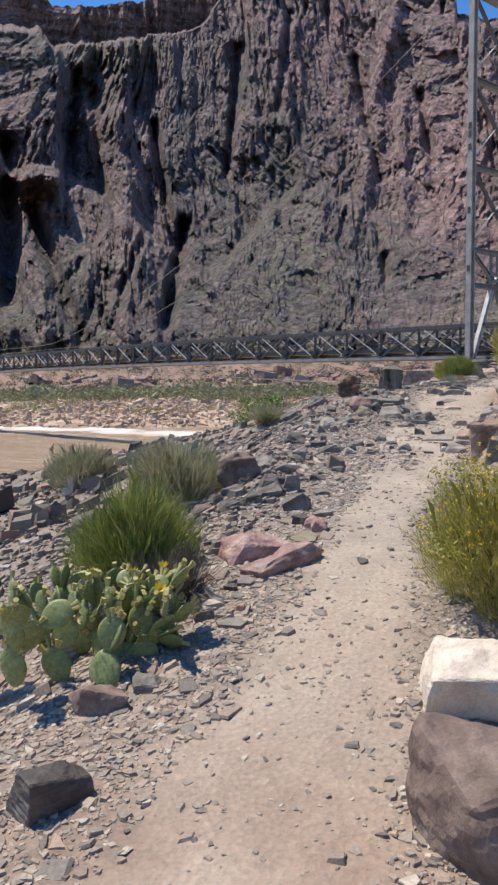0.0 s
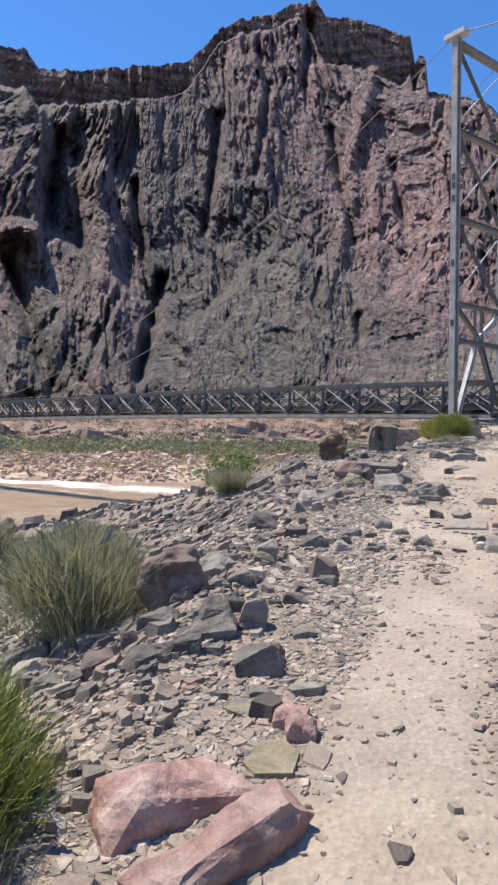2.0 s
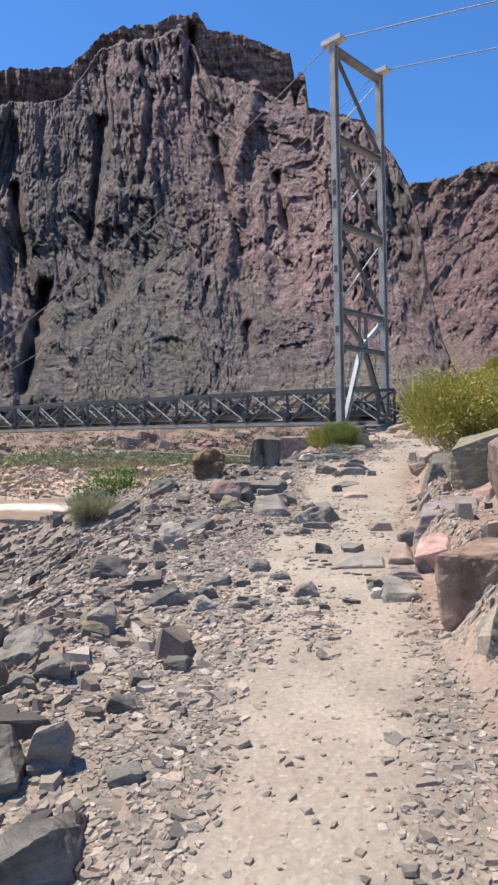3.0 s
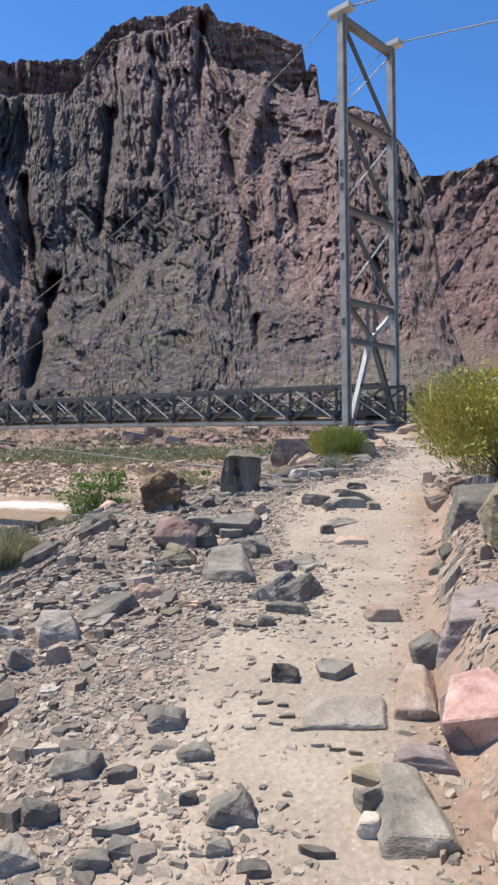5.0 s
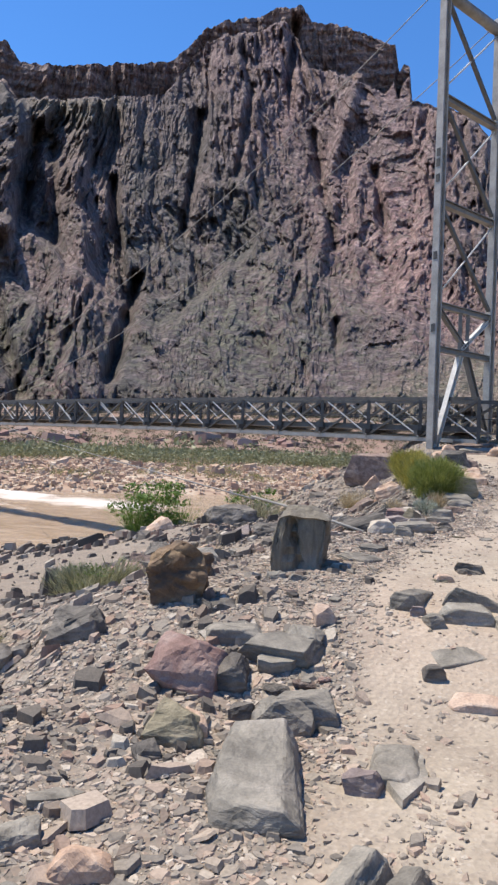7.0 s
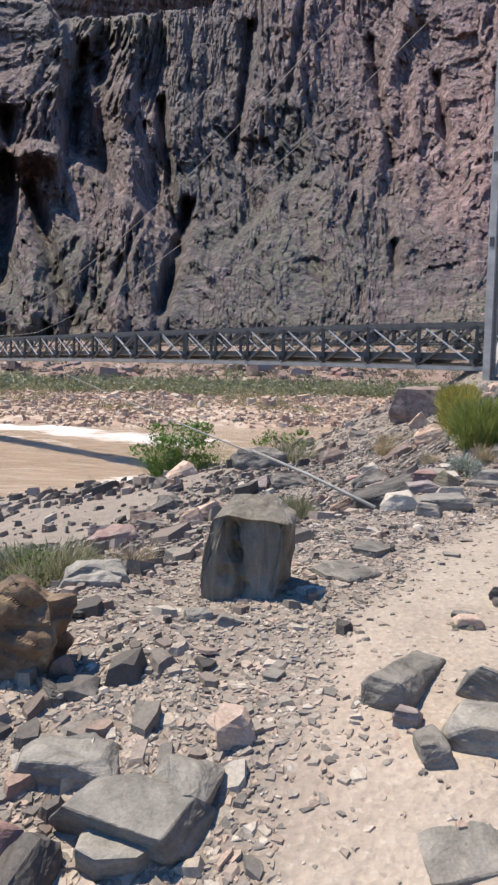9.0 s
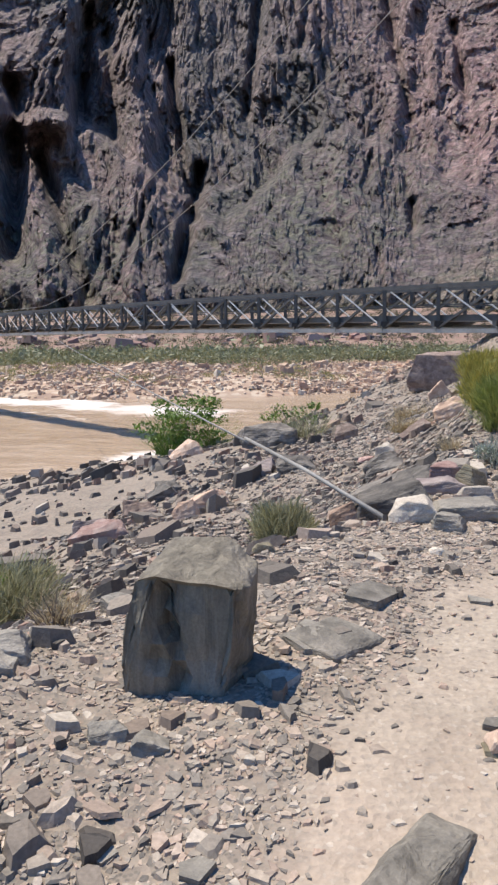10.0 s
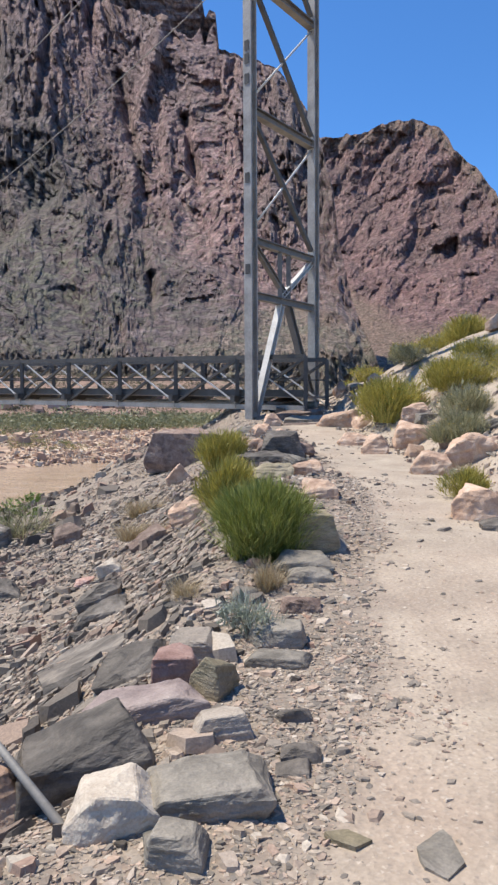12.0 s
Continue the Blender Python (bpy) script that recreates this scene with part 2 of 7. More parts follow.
def ground_material():
    m, n, l, p = material("trail_earth", 0.92)
    att = n.new("ShaderNodeAttribute")
    att.attribute_name = "cover"
    sep = n.new("ShaderNodeSeparateColor")
    l.new(att.outputs["Color"], sep.inputs["Color"])
    fine = texture(n, l, "noise", 38, 6)
    mid = texture(n, l, "noise", 2.2, 5)
    wide = texture(n, l, "noise", 0.35, 4)
    cell = texture(n, l, "voronoi", 26, 0)
    cell2 = texture(n, l, "voronoi", 60, 0)
    earth = ramp(n, l, mid.outputs["Fac"], [(0.3, (0.315, 0.257, 0.194)), (0.55, (0.40, 0.335, 0.256)), (0.75, (0.465, 0.395, 0.31))]).outputs["Color"]
    pinkish = ramp(n, l, wide.outputs["Fac"], [(0.42, (0, 0, 0)), (0.66, (0.4, 0.4, 0.4))]).outputs["Color"]
    earth = blend(n, l, pinkish, earth, (0.45, 0.325, 0.245))
    sep2 = n.new("ShaderNodeSeparateColor")
    l.new(cell.outputs["Color"], sep2.inputs["Color"])
    grit = ramp(n, l, sep2.outputs["Red"], [(0.0, (0.11, 0.095, 0.078)), (0.3, (0.19, 0.165, 0.13)), (0.6, (0.27, 0.225, 0.172)), (0.8, (0.23, 0.168, 0.125)), (1.0, (0.38, 0.32, 0.245))]).outputs["Color"]
    soil = ramp(n, l, mid.outputs["Fac"], [(0.3, (0.19, 0.15, 0.118)), (0.7, (0.30, 0.243, 0.187))]).outputs["Color"]
    pick = ramp(n, l, cell2.outputs["Distance"], [(0.25, (1, 1, 1)), (0.5, (0.25, 0.25, 0.25))]).outputs["Color"]
    stony = blend(n, l, pick, soil, grit)
    speck = texture(n, l, "voronoi", 75, 0)
    sep4 = n.new("ShaderNodeSeparateColor")
    l.new(speck.outputs["Color"], sep4.inputs["Color"])
    few = ramp(n, l, sep4.outputs["Green"], [(0.80, (0, 0, 0)), (0.88, (0.6, 0.6, 0.6))]).outputs["Color"]
    tone = ramp(n, l, sep4.outputs["Red"], [(0.0, (0.24, 0.2, 0.165)), (0.5, (0.36, 0.3, 0.235)), (1.0, (0.55, 0.47, 0.38))]).outputs["Color"]
    earth = blend(n, l, few, earth, tone)
    near = blend(n, l, sep.outputs["Red"], stony, earth)
    ruddy = ramp(n, l, mid.outputs["Fac"], [(0.3, (0.24, 0.15, 0.105)), (0.55, (0.33, 0.222, 0.16)), (0.75, (0.42, 0.31, 0.235))]).outputs["Color"]
    near = blend(n, l, att.outputs["Alpha"], near, blend(n, l, pick, ruddy, blend(n, l, 0.5, ruddy, grit)))
    bankside = ramp(n, l, wide.outputs["Fac"], [(0.3, (0.22, 0.13, 0.1)), (0.5, (0.29, 0.19, 0.14)), (0.7, (0.17, 0.145, 0.09))]).outputs["Color"]
    far_cells = texture(n, l, "voronoi", 0.9, 0)
    sep3 = n.new("ShaderNodeSeparateColor")
    l.new(far_cells.outputs["Color"], sep3.inputs["Color"])
    cobble = ramp(n, l, sep3.outputs["Red"], [(0.0, (0.27, 0.175, 0.125)), (0.5, (0.42, 0.3, 0.21)), (1.0, (0.53, 0.43, 0.32))]).outputs["Color"]
    far = blend(n, l, sep.outputs["Blue"], cobble, bankside)
    base = blend(n, l, sep.outputs["Green"], near, far)
    base = blend(n, l, 0.5, base, ramp(n, l, fine.outputs["Fac"], [(0.3, (0.38, 0.38, 0.38)), (0.7, (0.66, 0.66, 0.66))]).outputs["Color"], "OVERLAY")
    l.new(base, p.inputs["Base Color"])
    a = bump(n, l, p, mid.outputs["Fac"], 0.3, 0.03)
    b = bump(n, l, p, cell.outputs["Distance"], 0.5, 0.012, a)
    bump(n, l, p, fine.outputs["Fac"], 0.5, 0.012, b)
    return m


def cliff_material(name, tint=(1, 1, 1), size=1.0):
    m, n, l, p = material(name, 0.9)
    att = n.new("ShaderNodeAttribute")
    att.attribute_name = "zone"
    sep = n.new("ShaderNodeSeparateColor")
    l.new(att.outputs["Color"], sep.inputs["Color"])
    rib = texture(n, l, "noise", 0.05 * size, 8, (1, 1, 0.3), distort=1.2)
    crag = texture(n, l, "noise", 0.2 * size, 8, (1, 1, 0.3), distort=0.9)
    fine = texture(n, l, "noise", 1.1 * size, 5)
    dark = ramp(n, l, crag.outputs["Fac"], [(0.3, (0.02, 0.02, 0.021)), (0.48, (0.058, 0.058, 0.058)), (0.68, (0.155, 0.148, 0.14))]).outputs["Color"]
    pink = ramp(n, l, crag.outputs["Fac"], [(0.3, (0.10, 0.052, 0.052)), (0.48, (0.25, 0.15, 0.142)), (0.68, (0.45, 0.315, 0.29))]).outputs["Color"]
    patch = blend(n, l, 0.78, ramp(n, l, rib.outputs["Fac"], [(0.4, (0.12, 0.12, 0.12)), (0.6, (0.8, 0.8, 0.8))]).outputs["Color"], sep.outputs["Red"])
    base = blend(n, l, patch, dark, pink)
    scree = ramp(n, l, fine.outputs["Fac"], [(0.35, (0.085, 0.072, 0.052)), (0.5, (0.185, 0.15, 0.115)), (0.66, (0.31, 0.25, 0.2))]).outputs["Color"]
    base = blend(n, l, sep.outputs["Green"], base, scree)
    bush_n = texture(n, l, "noise", 0.34 * size, 7)
    bush = ramp(n, l, bush_n.outputs["Fac"], [(0.49, (0, 0, 0)), (0.56, (0.9, 0.9, 0.9))]).outputs["Color"]
    mulb = n.new("ShaderNodeMix")
    mulb.data_type, mulb.blend_type = "RGBA", "MULTIPLY"
    mulb.inputs[0].default_value = 1.0
    l.new(bush, mulb.inputs[6])
    l.new(sep.outputs["Blue"], mulb.inputs[7])
    base = blend(n, l, mulb.outputs[2], base, (0.15, 0.15, 0.105))
    layer = texture(n, l, "noise", 0.05 * size, 5, (0.25, 0.25, 7))
    ledge = ramp(n, l, layer.outputs["Fac"], [(0.35, (0.13, 0.085, 0.075)), (0.55, (0.24, 0.165, 0.14)), (0.7, (0.36, 0.27, 0.23))]).outputs["Color"]
    base = blend(n, l, att.outputs["Alpha"], base, ledge)
    streak = texture(n, l, "noise", 0.6 * size, 6, (1, 1, 0.4), distort=0.5)
    base = blend(n, l, 0.75, base, ramp(n, l, streak.outputs["Fac"], [(0.36, (0.22, 0.22, 0.22)), (0.64, (0.78, 0.78, 0.78))]).outputs["Color"], "OVERLAY")
    base = blend(n, l, 1.0, base, tint, "MULTIPLY")
    l.new(base, p.inputs["Base Color"])
    a = bump(n, l, p, crag.outputs["Fac"], 1.0, 3.5 / size)
    bump(n, l, p, fine.outputs["Fac"], 0.8, 0.8 / size, a)
    return m


def plain(name, color, rough=0.6, metal=0.0, scale=8.0, vary=0.35, relief=0.004):
    """One colour with grain, blotches and wear."""
    m, n, l, p = material(name, rough, metal)
    t = texture(n, l, "noise", scale, 6)
    s = texture(n, l, "noise", scale * 9, 4)
    lo, hi = tuple(c * (1 - vary) for c in color), tuple(min(1, c * (1 + vary)) for c in color)
    base = ramp(n, l, t.outputs["Fac"], [(0.3, lo), (0.7, hi)]).outputs["Color"]
    base = blend(n, l, 0.3, base, ramp(n, l, s.outputs["Fac"], [(0.3, (0.3, 0.3, 0.3)), (0.7, (0.7, 0.7, 0.7))]).outputs["Color"], "OVERLAY")
    l.new(base, p.inputs["Base Color"])
    bump(n, l, p, s.outputs["Fac"], 0.3, relief)
    return m


def leaf_material(name, a, b, c, rough=0.6, through_light=0.25):
    m, n, l, p = material(name, rough)
    geo = n.new("ShaderNodeNewGeometry")
    base = ramp(n, l, geo.outputs["Random Per Island"], [(0.0, a), (0.5, b), (1.0, c)]).outputs["Color"]
    l.new(base, p.inputs["Base Color"])
    tr = n.new("ShaderNodeBsdfTranslucent")
    l.new(base, tr.inputs["Color"])
    mx = n.new("ShaderNodeMixShader")
    mx.inputs[0].default_value = through_light
    l.new(p.outputs[0], mx.inputs[1])
    l.new(tr.outputs[0], mx.inputs[2])
    l.new(mx.outputs[0], n["Material Output"].inputs["Surface"])
    return m


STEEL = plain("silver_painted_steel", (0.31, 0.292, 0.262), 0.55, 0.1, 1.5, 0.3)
# Darker copy; braces turned from the sun carry their shade in it.
BAR = plain("dull_and_shaded_steel", (0.17, 0.16, 0.145), 0.6, 0.1, 2.0, 0.3)
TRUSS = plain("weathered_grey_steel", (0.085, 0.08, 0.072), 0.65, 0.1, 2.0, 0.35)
# Paler copy of the steel, with sunlight put into its colour on braces.
GALV_SUNLIT = plain("galvanised_and_sunlit_steel", (0.5, 0.485, 0.45), 0.5, 0.15, 2.0, 0.2)
DECK = plain("deck_planks", (0.27, 0.23, 0.19), 0.8, 0, 3, 0.3)
CABLE = plain("steel_wire_rope", (0.25, 0.235, 0.21), 0.65, 0.1, 5, 0.25)
STAIN = plain("dark_stain", (0.05, 0.05, 0.05), 0.7, 0, 6, 0.3)
GREEN = leaf_material("green_broom_stems", (0.13, 0.16, 0.035), (0.24, 0.28, 0.06), (0.4, 0.41, 0.13))
SAGE = leaf_material("sage_stems", (0.2, 0.2, 0.105), (0.33, 0.32, 0.185), (0.47, 0.44, 0.28), 0.6, 0.4)
YELLOWGREEN = leaf_material("yellow_green_stems", (0.2, 0.2, 0.04), (0.36, 0.33, 0.07), (0.55, 0.46, 0.13))
LEAFY = leaf_material("yellow_green_leaves", (0.16, 0.19, 0.03), (0.34, 0.34, 0.07), (0.58, 0.48, 0.11))
DRY = leaf_material("dry_grass", (0.3, 0.22, 0.12), (0.42, 0.33, 0.19), (0.52, 0.44, 0.29))
SILVER = leaf_material("silver_leaves", (0.24, 0.27, 0.2), (0.34, 0.37, 0.29), (0.45, 0.47, 0.38))
FRESH = leaf_material("fresh_green_leaves", (0.07, 0.13, 0.02), (0.12, 0.2, 0.03), (0.2, 0.28, 0.06))
PETAL = leaf_material("yellow_petals", (0.62, 0.40, 0.02), (0.75, 0.52, 0.03), (0.8, 0.62, 0.08))
FARGREEN = leaf_material("far_green_scrub", (0.17, 0.18, 0.085), (0.24, 0.245, 0.125), (0.32, 0.31, 0.18))
FARGRASS = leaf_material("far_grass", (0.2, 0.2, 0.06), (0.28, 0.26, 0.1), (0.36, 0.32, 0.15))
FARSAGE = leaf_material("far_sage", (0.075, 0.075, 0.04), (0.13, 0.12, 0.07), (0.2, 0.175, 0.11))
TWIG = plain("grey_brown_twigs", (0.16, 0.125, 0.095), 0.85, 0, 20, 0.35)
PAD = plain("cactus_green", (0.2, 0.24, 0.085), 0.5, 0, 9, 0.35)
SPINE = plain("pale_spines", (0.55, 0.47, 0.3), 0.6, 0, 10, 0.2)


# ---- mesh helpers ----
def mesh_object(name, verts, faces, mat, parent=None, shade_smooth=False):
    me = bpy.data.meshes.new(name)
    me.from_pydata([tuple(map(float, v)) for v in verts] if not isinstance(verts, np.ndarray) else verts.tolist(), [], faces)
    me.materials.append(mat)
    if shade_smooth:
        me.polygons.foreach_set("use_smooth", [True] * len(me.polygons))
    me.update()
    ob = new(name, me)
    if parent is not None:
        ob.parent = parent
    return ob


def part(name, bm, mat, parent, label="", shade_smooth=False):
    me = bpy.data.meshes.new(name)
    bm.to_mesh(me)
    bm.free()
    me.materials.append(mat)
    if shade_smooth:
        me.polygons.foreach_set("use_smooth", [True] * len(me.polygons))
    ob = new(name, me)
    ob.parent = parent
    if label:
        ob["label"] = label
    return ob


def again(name, ob, m, parent):
    """Another part on the mesh of ob, at the pose m."""
    o = new(name, ob.data)
    o.parent = parent
    o.matrix_basis = m
    return o


def set_colors(ob, name, rgb):
    a = ob.data.attributes.new(name, "FLOAT_COLOR", "POINT")
    a.data.foreach_set("color", (rgb if rgb.shape[1] == 4 else np.c_[rgb, np.zeros(len(rgb))]).astype(np.float32).ravel())


def grid_faces(nx, ny):
    i = np.arange((nx - 1) * (ny - 1))
    r, c = i // (nx - 1), i % (nx - 1)
    a = r * nx + c
    return np.c_[a, a + 1, a + nx + 1, a + nx].tolist()


def beam_bm(length, w, h, kind="box", t=0.02):
    """A beam along z from 0 to length: box, H or angle section."""
    bm = bmesh.new()
    def box(x0, x1, y0, y1):
        geo = bmesh.ops.create_cube(bm, size=1)
        bmesh.ops.scale(bm, vec=(x1 - x0, y1 - y0, length), verts=geo["verts"])
        bmesh.ops.translate(bm, vec=((x0 + x1) / 2, (y0 + y1) / 2, length / 2), verts=geo["verts"])
    if kind == "H":
        a, b, c = w / 2, h / 2, t / 2
        ring = [(-a, -b), (a, -b), (a, -b + t), (c, -b + t), (c, b - t), (a, b - t), (a, b), (-a, b), (-a, b - t), (-c, b - t), (-c, -b + t), (-a, -b + t)]
        low = [bm.verts.new((x, y, 0)) for x, y in ring]
        high = [bm.verts.new((x, y, length)) for x, y in ring]
        for k in range(12):
            q = (k + 1) % 12
            bm.faces.new((low[k], low[q], high[q], high[k]))
        bm.faces.new(low[::-1])
        bm.faces.new(high)
    elif kind == "L":
        box(-w / 2, w / 2, -h / 2, -h / 2 + t)
        box(-w / 2, -w / 2 + t, -h / 2 + t, h / 2)
    elif kind == "tube":
        geo = bmesh.ops.create_cone(bm, segments=14, radius1=w / 2, radius2=w / 2, depth=length, cap_ends=True)
        bmesh.ops.translate(bm, vec=(0, 0, length / 2), verts=geo["verts"])
    else:
        box(-w / 2, w / 2, -h / 2, h / 2)
    return bm


def along(a, b, roll=0):
    """The pose whose z runs from a to b."""
    a, b = Vector(a), Vector(b)
    return Matrix.Translation(a) @ (b - a).to_track_quat("Z", "Y").to_matrix().to_4x4() @ pose(0, 0, 0, 0, 0, roll)


def beam(name, a, b, w, h, mat, parent, kind="box", t=0.02, label="", roll=0):
    ob = part(name, beam_bm((Vector(b) - Vector(a)).length, w, h, kind, t), mat, parent, label, kind == "tube")
    ob.matrix_basis = along(a, b, roll)
    return ob


def tube_mesh(name, points, radius, mat, parent=None, sides=8):
    """A round bar or rope through the points."""
    pts = [Vector(p) for p in points]
    verts, faces = [], []
    for i, p in enumerate(pts):
        d = (pts[min(i + 1, len(pts) - 1)] - pts[max(i - 1, 0)]).normalized()
        s = d.cross(Vector((0, 0, 1))).normalized()
        u = s.cross(d)
        r = radius(i / (len(pts) - 1)) if callable(radius) else radius
        for k in range(sides):
            a = 2 * math.pi * k / sides
            verts.append(p + (s * math.cos(a) + u * math.sin(a)) * r)
    for i in range(len(pts) - 1):
        for k in range(sides):
            faces.append((i * sides + k, i * sides + (k + 1) % sides, (i + 1) * sides + (k + 1) % sides, (i + 1) * sides + k))
    faces += [tuple(range(sides))[::-1], tuple(range((len(pts) - 1) * sides, len(pts) * sides))]
    return mesh_object(name, verts, faces, mat, parent, True)


# ---- ground, river ----
gx = spread(-7.0, 5.0, 0.1, -2600, 2600)
gy = spread(1.5, 27.0, 0.1, -2600, 2600)
GX, GY = np.meshgrid(gx, gy)
GX, GY = GX.ravel(), GY.ravel()
GZ = land(GX, GY)
ground = mesh_object("ground", np.c_[GX, GY, GZ], grid_faces(len(gx), len(gy)), ground_material(), None, True)
tagged(ground, "pale dusty trail earth between stony banks", "ground", kind="structure")
cover_r = trodden(GX, GY) * (0.8 + 0.3 * fbm(GX * 3, GY * 3, 41, 3))
cover_r = np.maximum(cover_r, 0.8 * smooth(GX - trail_x(GY), 0.55, 0.9) * smooth(GY, 6, 8))
cover_a = smooth(GX - trail_x(GY) + 0.15 * fbm(GX * 2, GY * 2, 42, 3), 0.45, 0.75) * smooth(GY, 5.5, 7.5) * smooth(GY, 19, 14) + 0.75 * smooth(GY, 5.0, 3.0) * (0.6 + fbm(GX * 0.8, GY * 0.8, 43, 3))
cover_g = smooth(GY - far_bank(GX), -6, 0)
cover_b = smooth(GY - far_bank(GX), 24, 34)
set_colors(ground, "cover", np.c_[np.clip(cover_r, 0, 1), cover_g, cover_b, np.clip(cover_a, 0, 1)])


def water_material():
    m, n, l, p = material("silty_river_water", 0.12)
    p.inputs["IOR"].default_value = 1.33
    att = n.new("ShaderNodeAttribute")
    att.attribute_name = "foam"
    sep = n.new("ShaderNodeSeparateColor")
    l.new(att.outputs["Color"], sep.inputs["Color"])
    swirl = texture(n, l, "noise", 0.3, 6, (0.5, 1.5, 1), distort=1.5)
    chop = texture(n, l, "noise", 1.4, 6, (0.5, 1.6, 1), distort=0.7)
    brown = ramp(n, l, swirl.outputs["Fac"], [(0.3, (0.33, 0.235, 0.155)), (0.5, (0.44, 0.325, 0.225)), (0.7, (0.54, 0.42, 0.31))]).outputs["Color"]
    add = n.new("ShaderNodeMath")
    add.operation = "MULTIPLY_ADD"
    l.new(chop.outputs["Fac"], add.inputs[0])
    add.inputs[1].default_value = 0.9
    l.new(sep.outputs["Red"], add.inputs[2])
    white = ramp(n, l, add.outputs[0], [(0.68, (0, 0, 0)), (1.05, (1, 1, 1))]).outputs["Color"]
    l.new(blend(n, l, white, brown, (0.72, 0.655, 0.595)), p.inputs["Base Color"])
    r = n.new("ShaderNodeMix")
    r.inputs[2].default_value, r.inputs[3].default_value = 0.14, 0.85
    l.new(white, r.inputs[0])
    l.new(r.outputs[0], p.inputs["Roughness"])
    a = bump(n, l, p, chop.outputs["Fac"], 0.45, 0.25)
    bump(n, l, p, swirl.outputs["Fac"], 0.3, 0.5, a)
    return m


wx, wy = np.arange(-200, 60, 0.8), np.arange(-60, 190, 0.8)
WX, WY = np.meshgrid(wx, wy)
WX, WY = WX.ravel(), WY.ravel()
fd = (WY - np.interp(WX, [-70, -45, -20, -10], [76, 73, 65, 62])) 
foam = np.exp(-(fd / 5.0) ** 2) * smooth(WX, -19, -27) * smooth(WX, -110, -70)
foam = np.maximum(foam, 0.55 * np.exp(-((fd + 9 + 2 * fbm(WX * 0.1, WY * 0.1, 71)) / 1.6) ** 2) * smooth(WX, -24, -40))
foam = np.maximum(foam, 0.85 * smooth(WX - near_bank(WY), -5.0, -1.0) * smooth(WY, 60, 48) * smooth(fbm(WX * 0.16, WY * 0.16, 72), -0.4, 0.3))
foam = foam * np.clip(0.62 + 0.55 * fbm(WX * 0.3, WY * 0.3, 74, 3), 0, 1)
wz = WATER + 0.11 * fbm(WX * 0.5, WY * 0.5, 60, 3) + 0.28 * foam * (0.6 + 0.4 * vnoise(WX * 0.9, WY * 0.9, 63))
river = mesh_object("river", np.c_[WX, WY, wz], grid_faces(len(wx), len(wy)), water_material(), None, True)
tagged(river, "muddy brown river with white rapids along its far side", "river", kind="structure")
set_colors(river, "foam", np.c_[foam, foam, foam])


# ---- canyon walls ----
def wall(name, label, az, rows, top, bottom, distance, relief, zones, mat, calm_top=None):
    """A canyon wall round the origin: for each bearing the rows run from bottom to the skyline."""
    A, V = np.meshgrid(az, np.linspace(0, 1, rows))
    A, V = A.ravel(), V.ravel()
    T = top(A)
    B = bottom(A)
    Q = np.minimum(calm_top(A), T - 0.6) if calm_top else T - 1.0
    E = np.where(V < 0.84, B + V / 0.84 * (Q - B), Q + (V - 0.84) / 0.16 * (T - Q))
    R = distance(A, E, T) * (1 + relief(A, E, T))
    a, e = np.radians(A), np.radians(E)
    ob = mesh_object(name, np.c_[0.5 + R * np.sin(a), 3.75 + R * np.cos(a), 1.58 + R * np.tan(e)], grid_faces(len(az), rows), mat, None, False)
    tagged(ob, label, "canyon wall", kind="structure")
    set_colors(ob, "zone", zones(A, E, T))
    return ob


SKY_AZ = [-60, -46, -38.7, -35.7, -35.2, -34.6, -31.9, -25.9, -23.2, -22.2, -20.5, -18.7, -15.9, -14.5, -12.8, -12.0, -9.3, -6.5, -5.3, -4.95, -4.6, -4.15, -3.9, -1.0, 0.8, 1.5, 3.0, 3.9, 4.8, 5.3, 6.2, 7.8, 9.5]
SKY_EL = [27, 28.5, 28.0, 28.2, 27.8, 27.1, 27.3, 28.2, 28.5, 29.3, 30.7, 31.3, 31.7, 32.3, 32.3, 31.4, 31.1, 30.2, 29.7, 28.0, 28.7, 28.5, 26.3, 25.6, 25.0, 24.1, 22.2, 20.4, 17.0, 13.0, 8.8, 4.7, 0.0]


def main_top(A):
    jag = 0.1 * vnoise(A * 2.3, A * 0, 90) + 0.06 * vnoise(A * 6, A * 0, 91)
    return np.interp(A, SKY_AZ, SKY_EL) - 0.25 + jag * smooth(A, 7.5, 4)


def rim_depth(A):
    return np.interp(A, [-60, -39, -35, -34, -24, -21, -14, -12.5, -6, -5.5, -4, 0], [2.6, 2.6, 2.6, 2.2, 2.1, 0.9, 0.9, 2.8, 3.2, 2.6, 0.4, 0.2])


def apron(A, E):
    """The nearer shoulder in front of the upper wall."""
    line = np.interp(A, [-60, -39, -35, -31, -28, -25.5, -23, -19, -14, -10, -6, -2, 3, 9], [18, 17.5, 16, 14.5, 11.5, 9.0, 9.5, 13.5, 15.5, 13.5, 11, 9, 8, 6])
    return smooth(E - line - 1.6 * fbm(A * 0.45, E * 0.25, 171, 5), 0.5, -0.5)


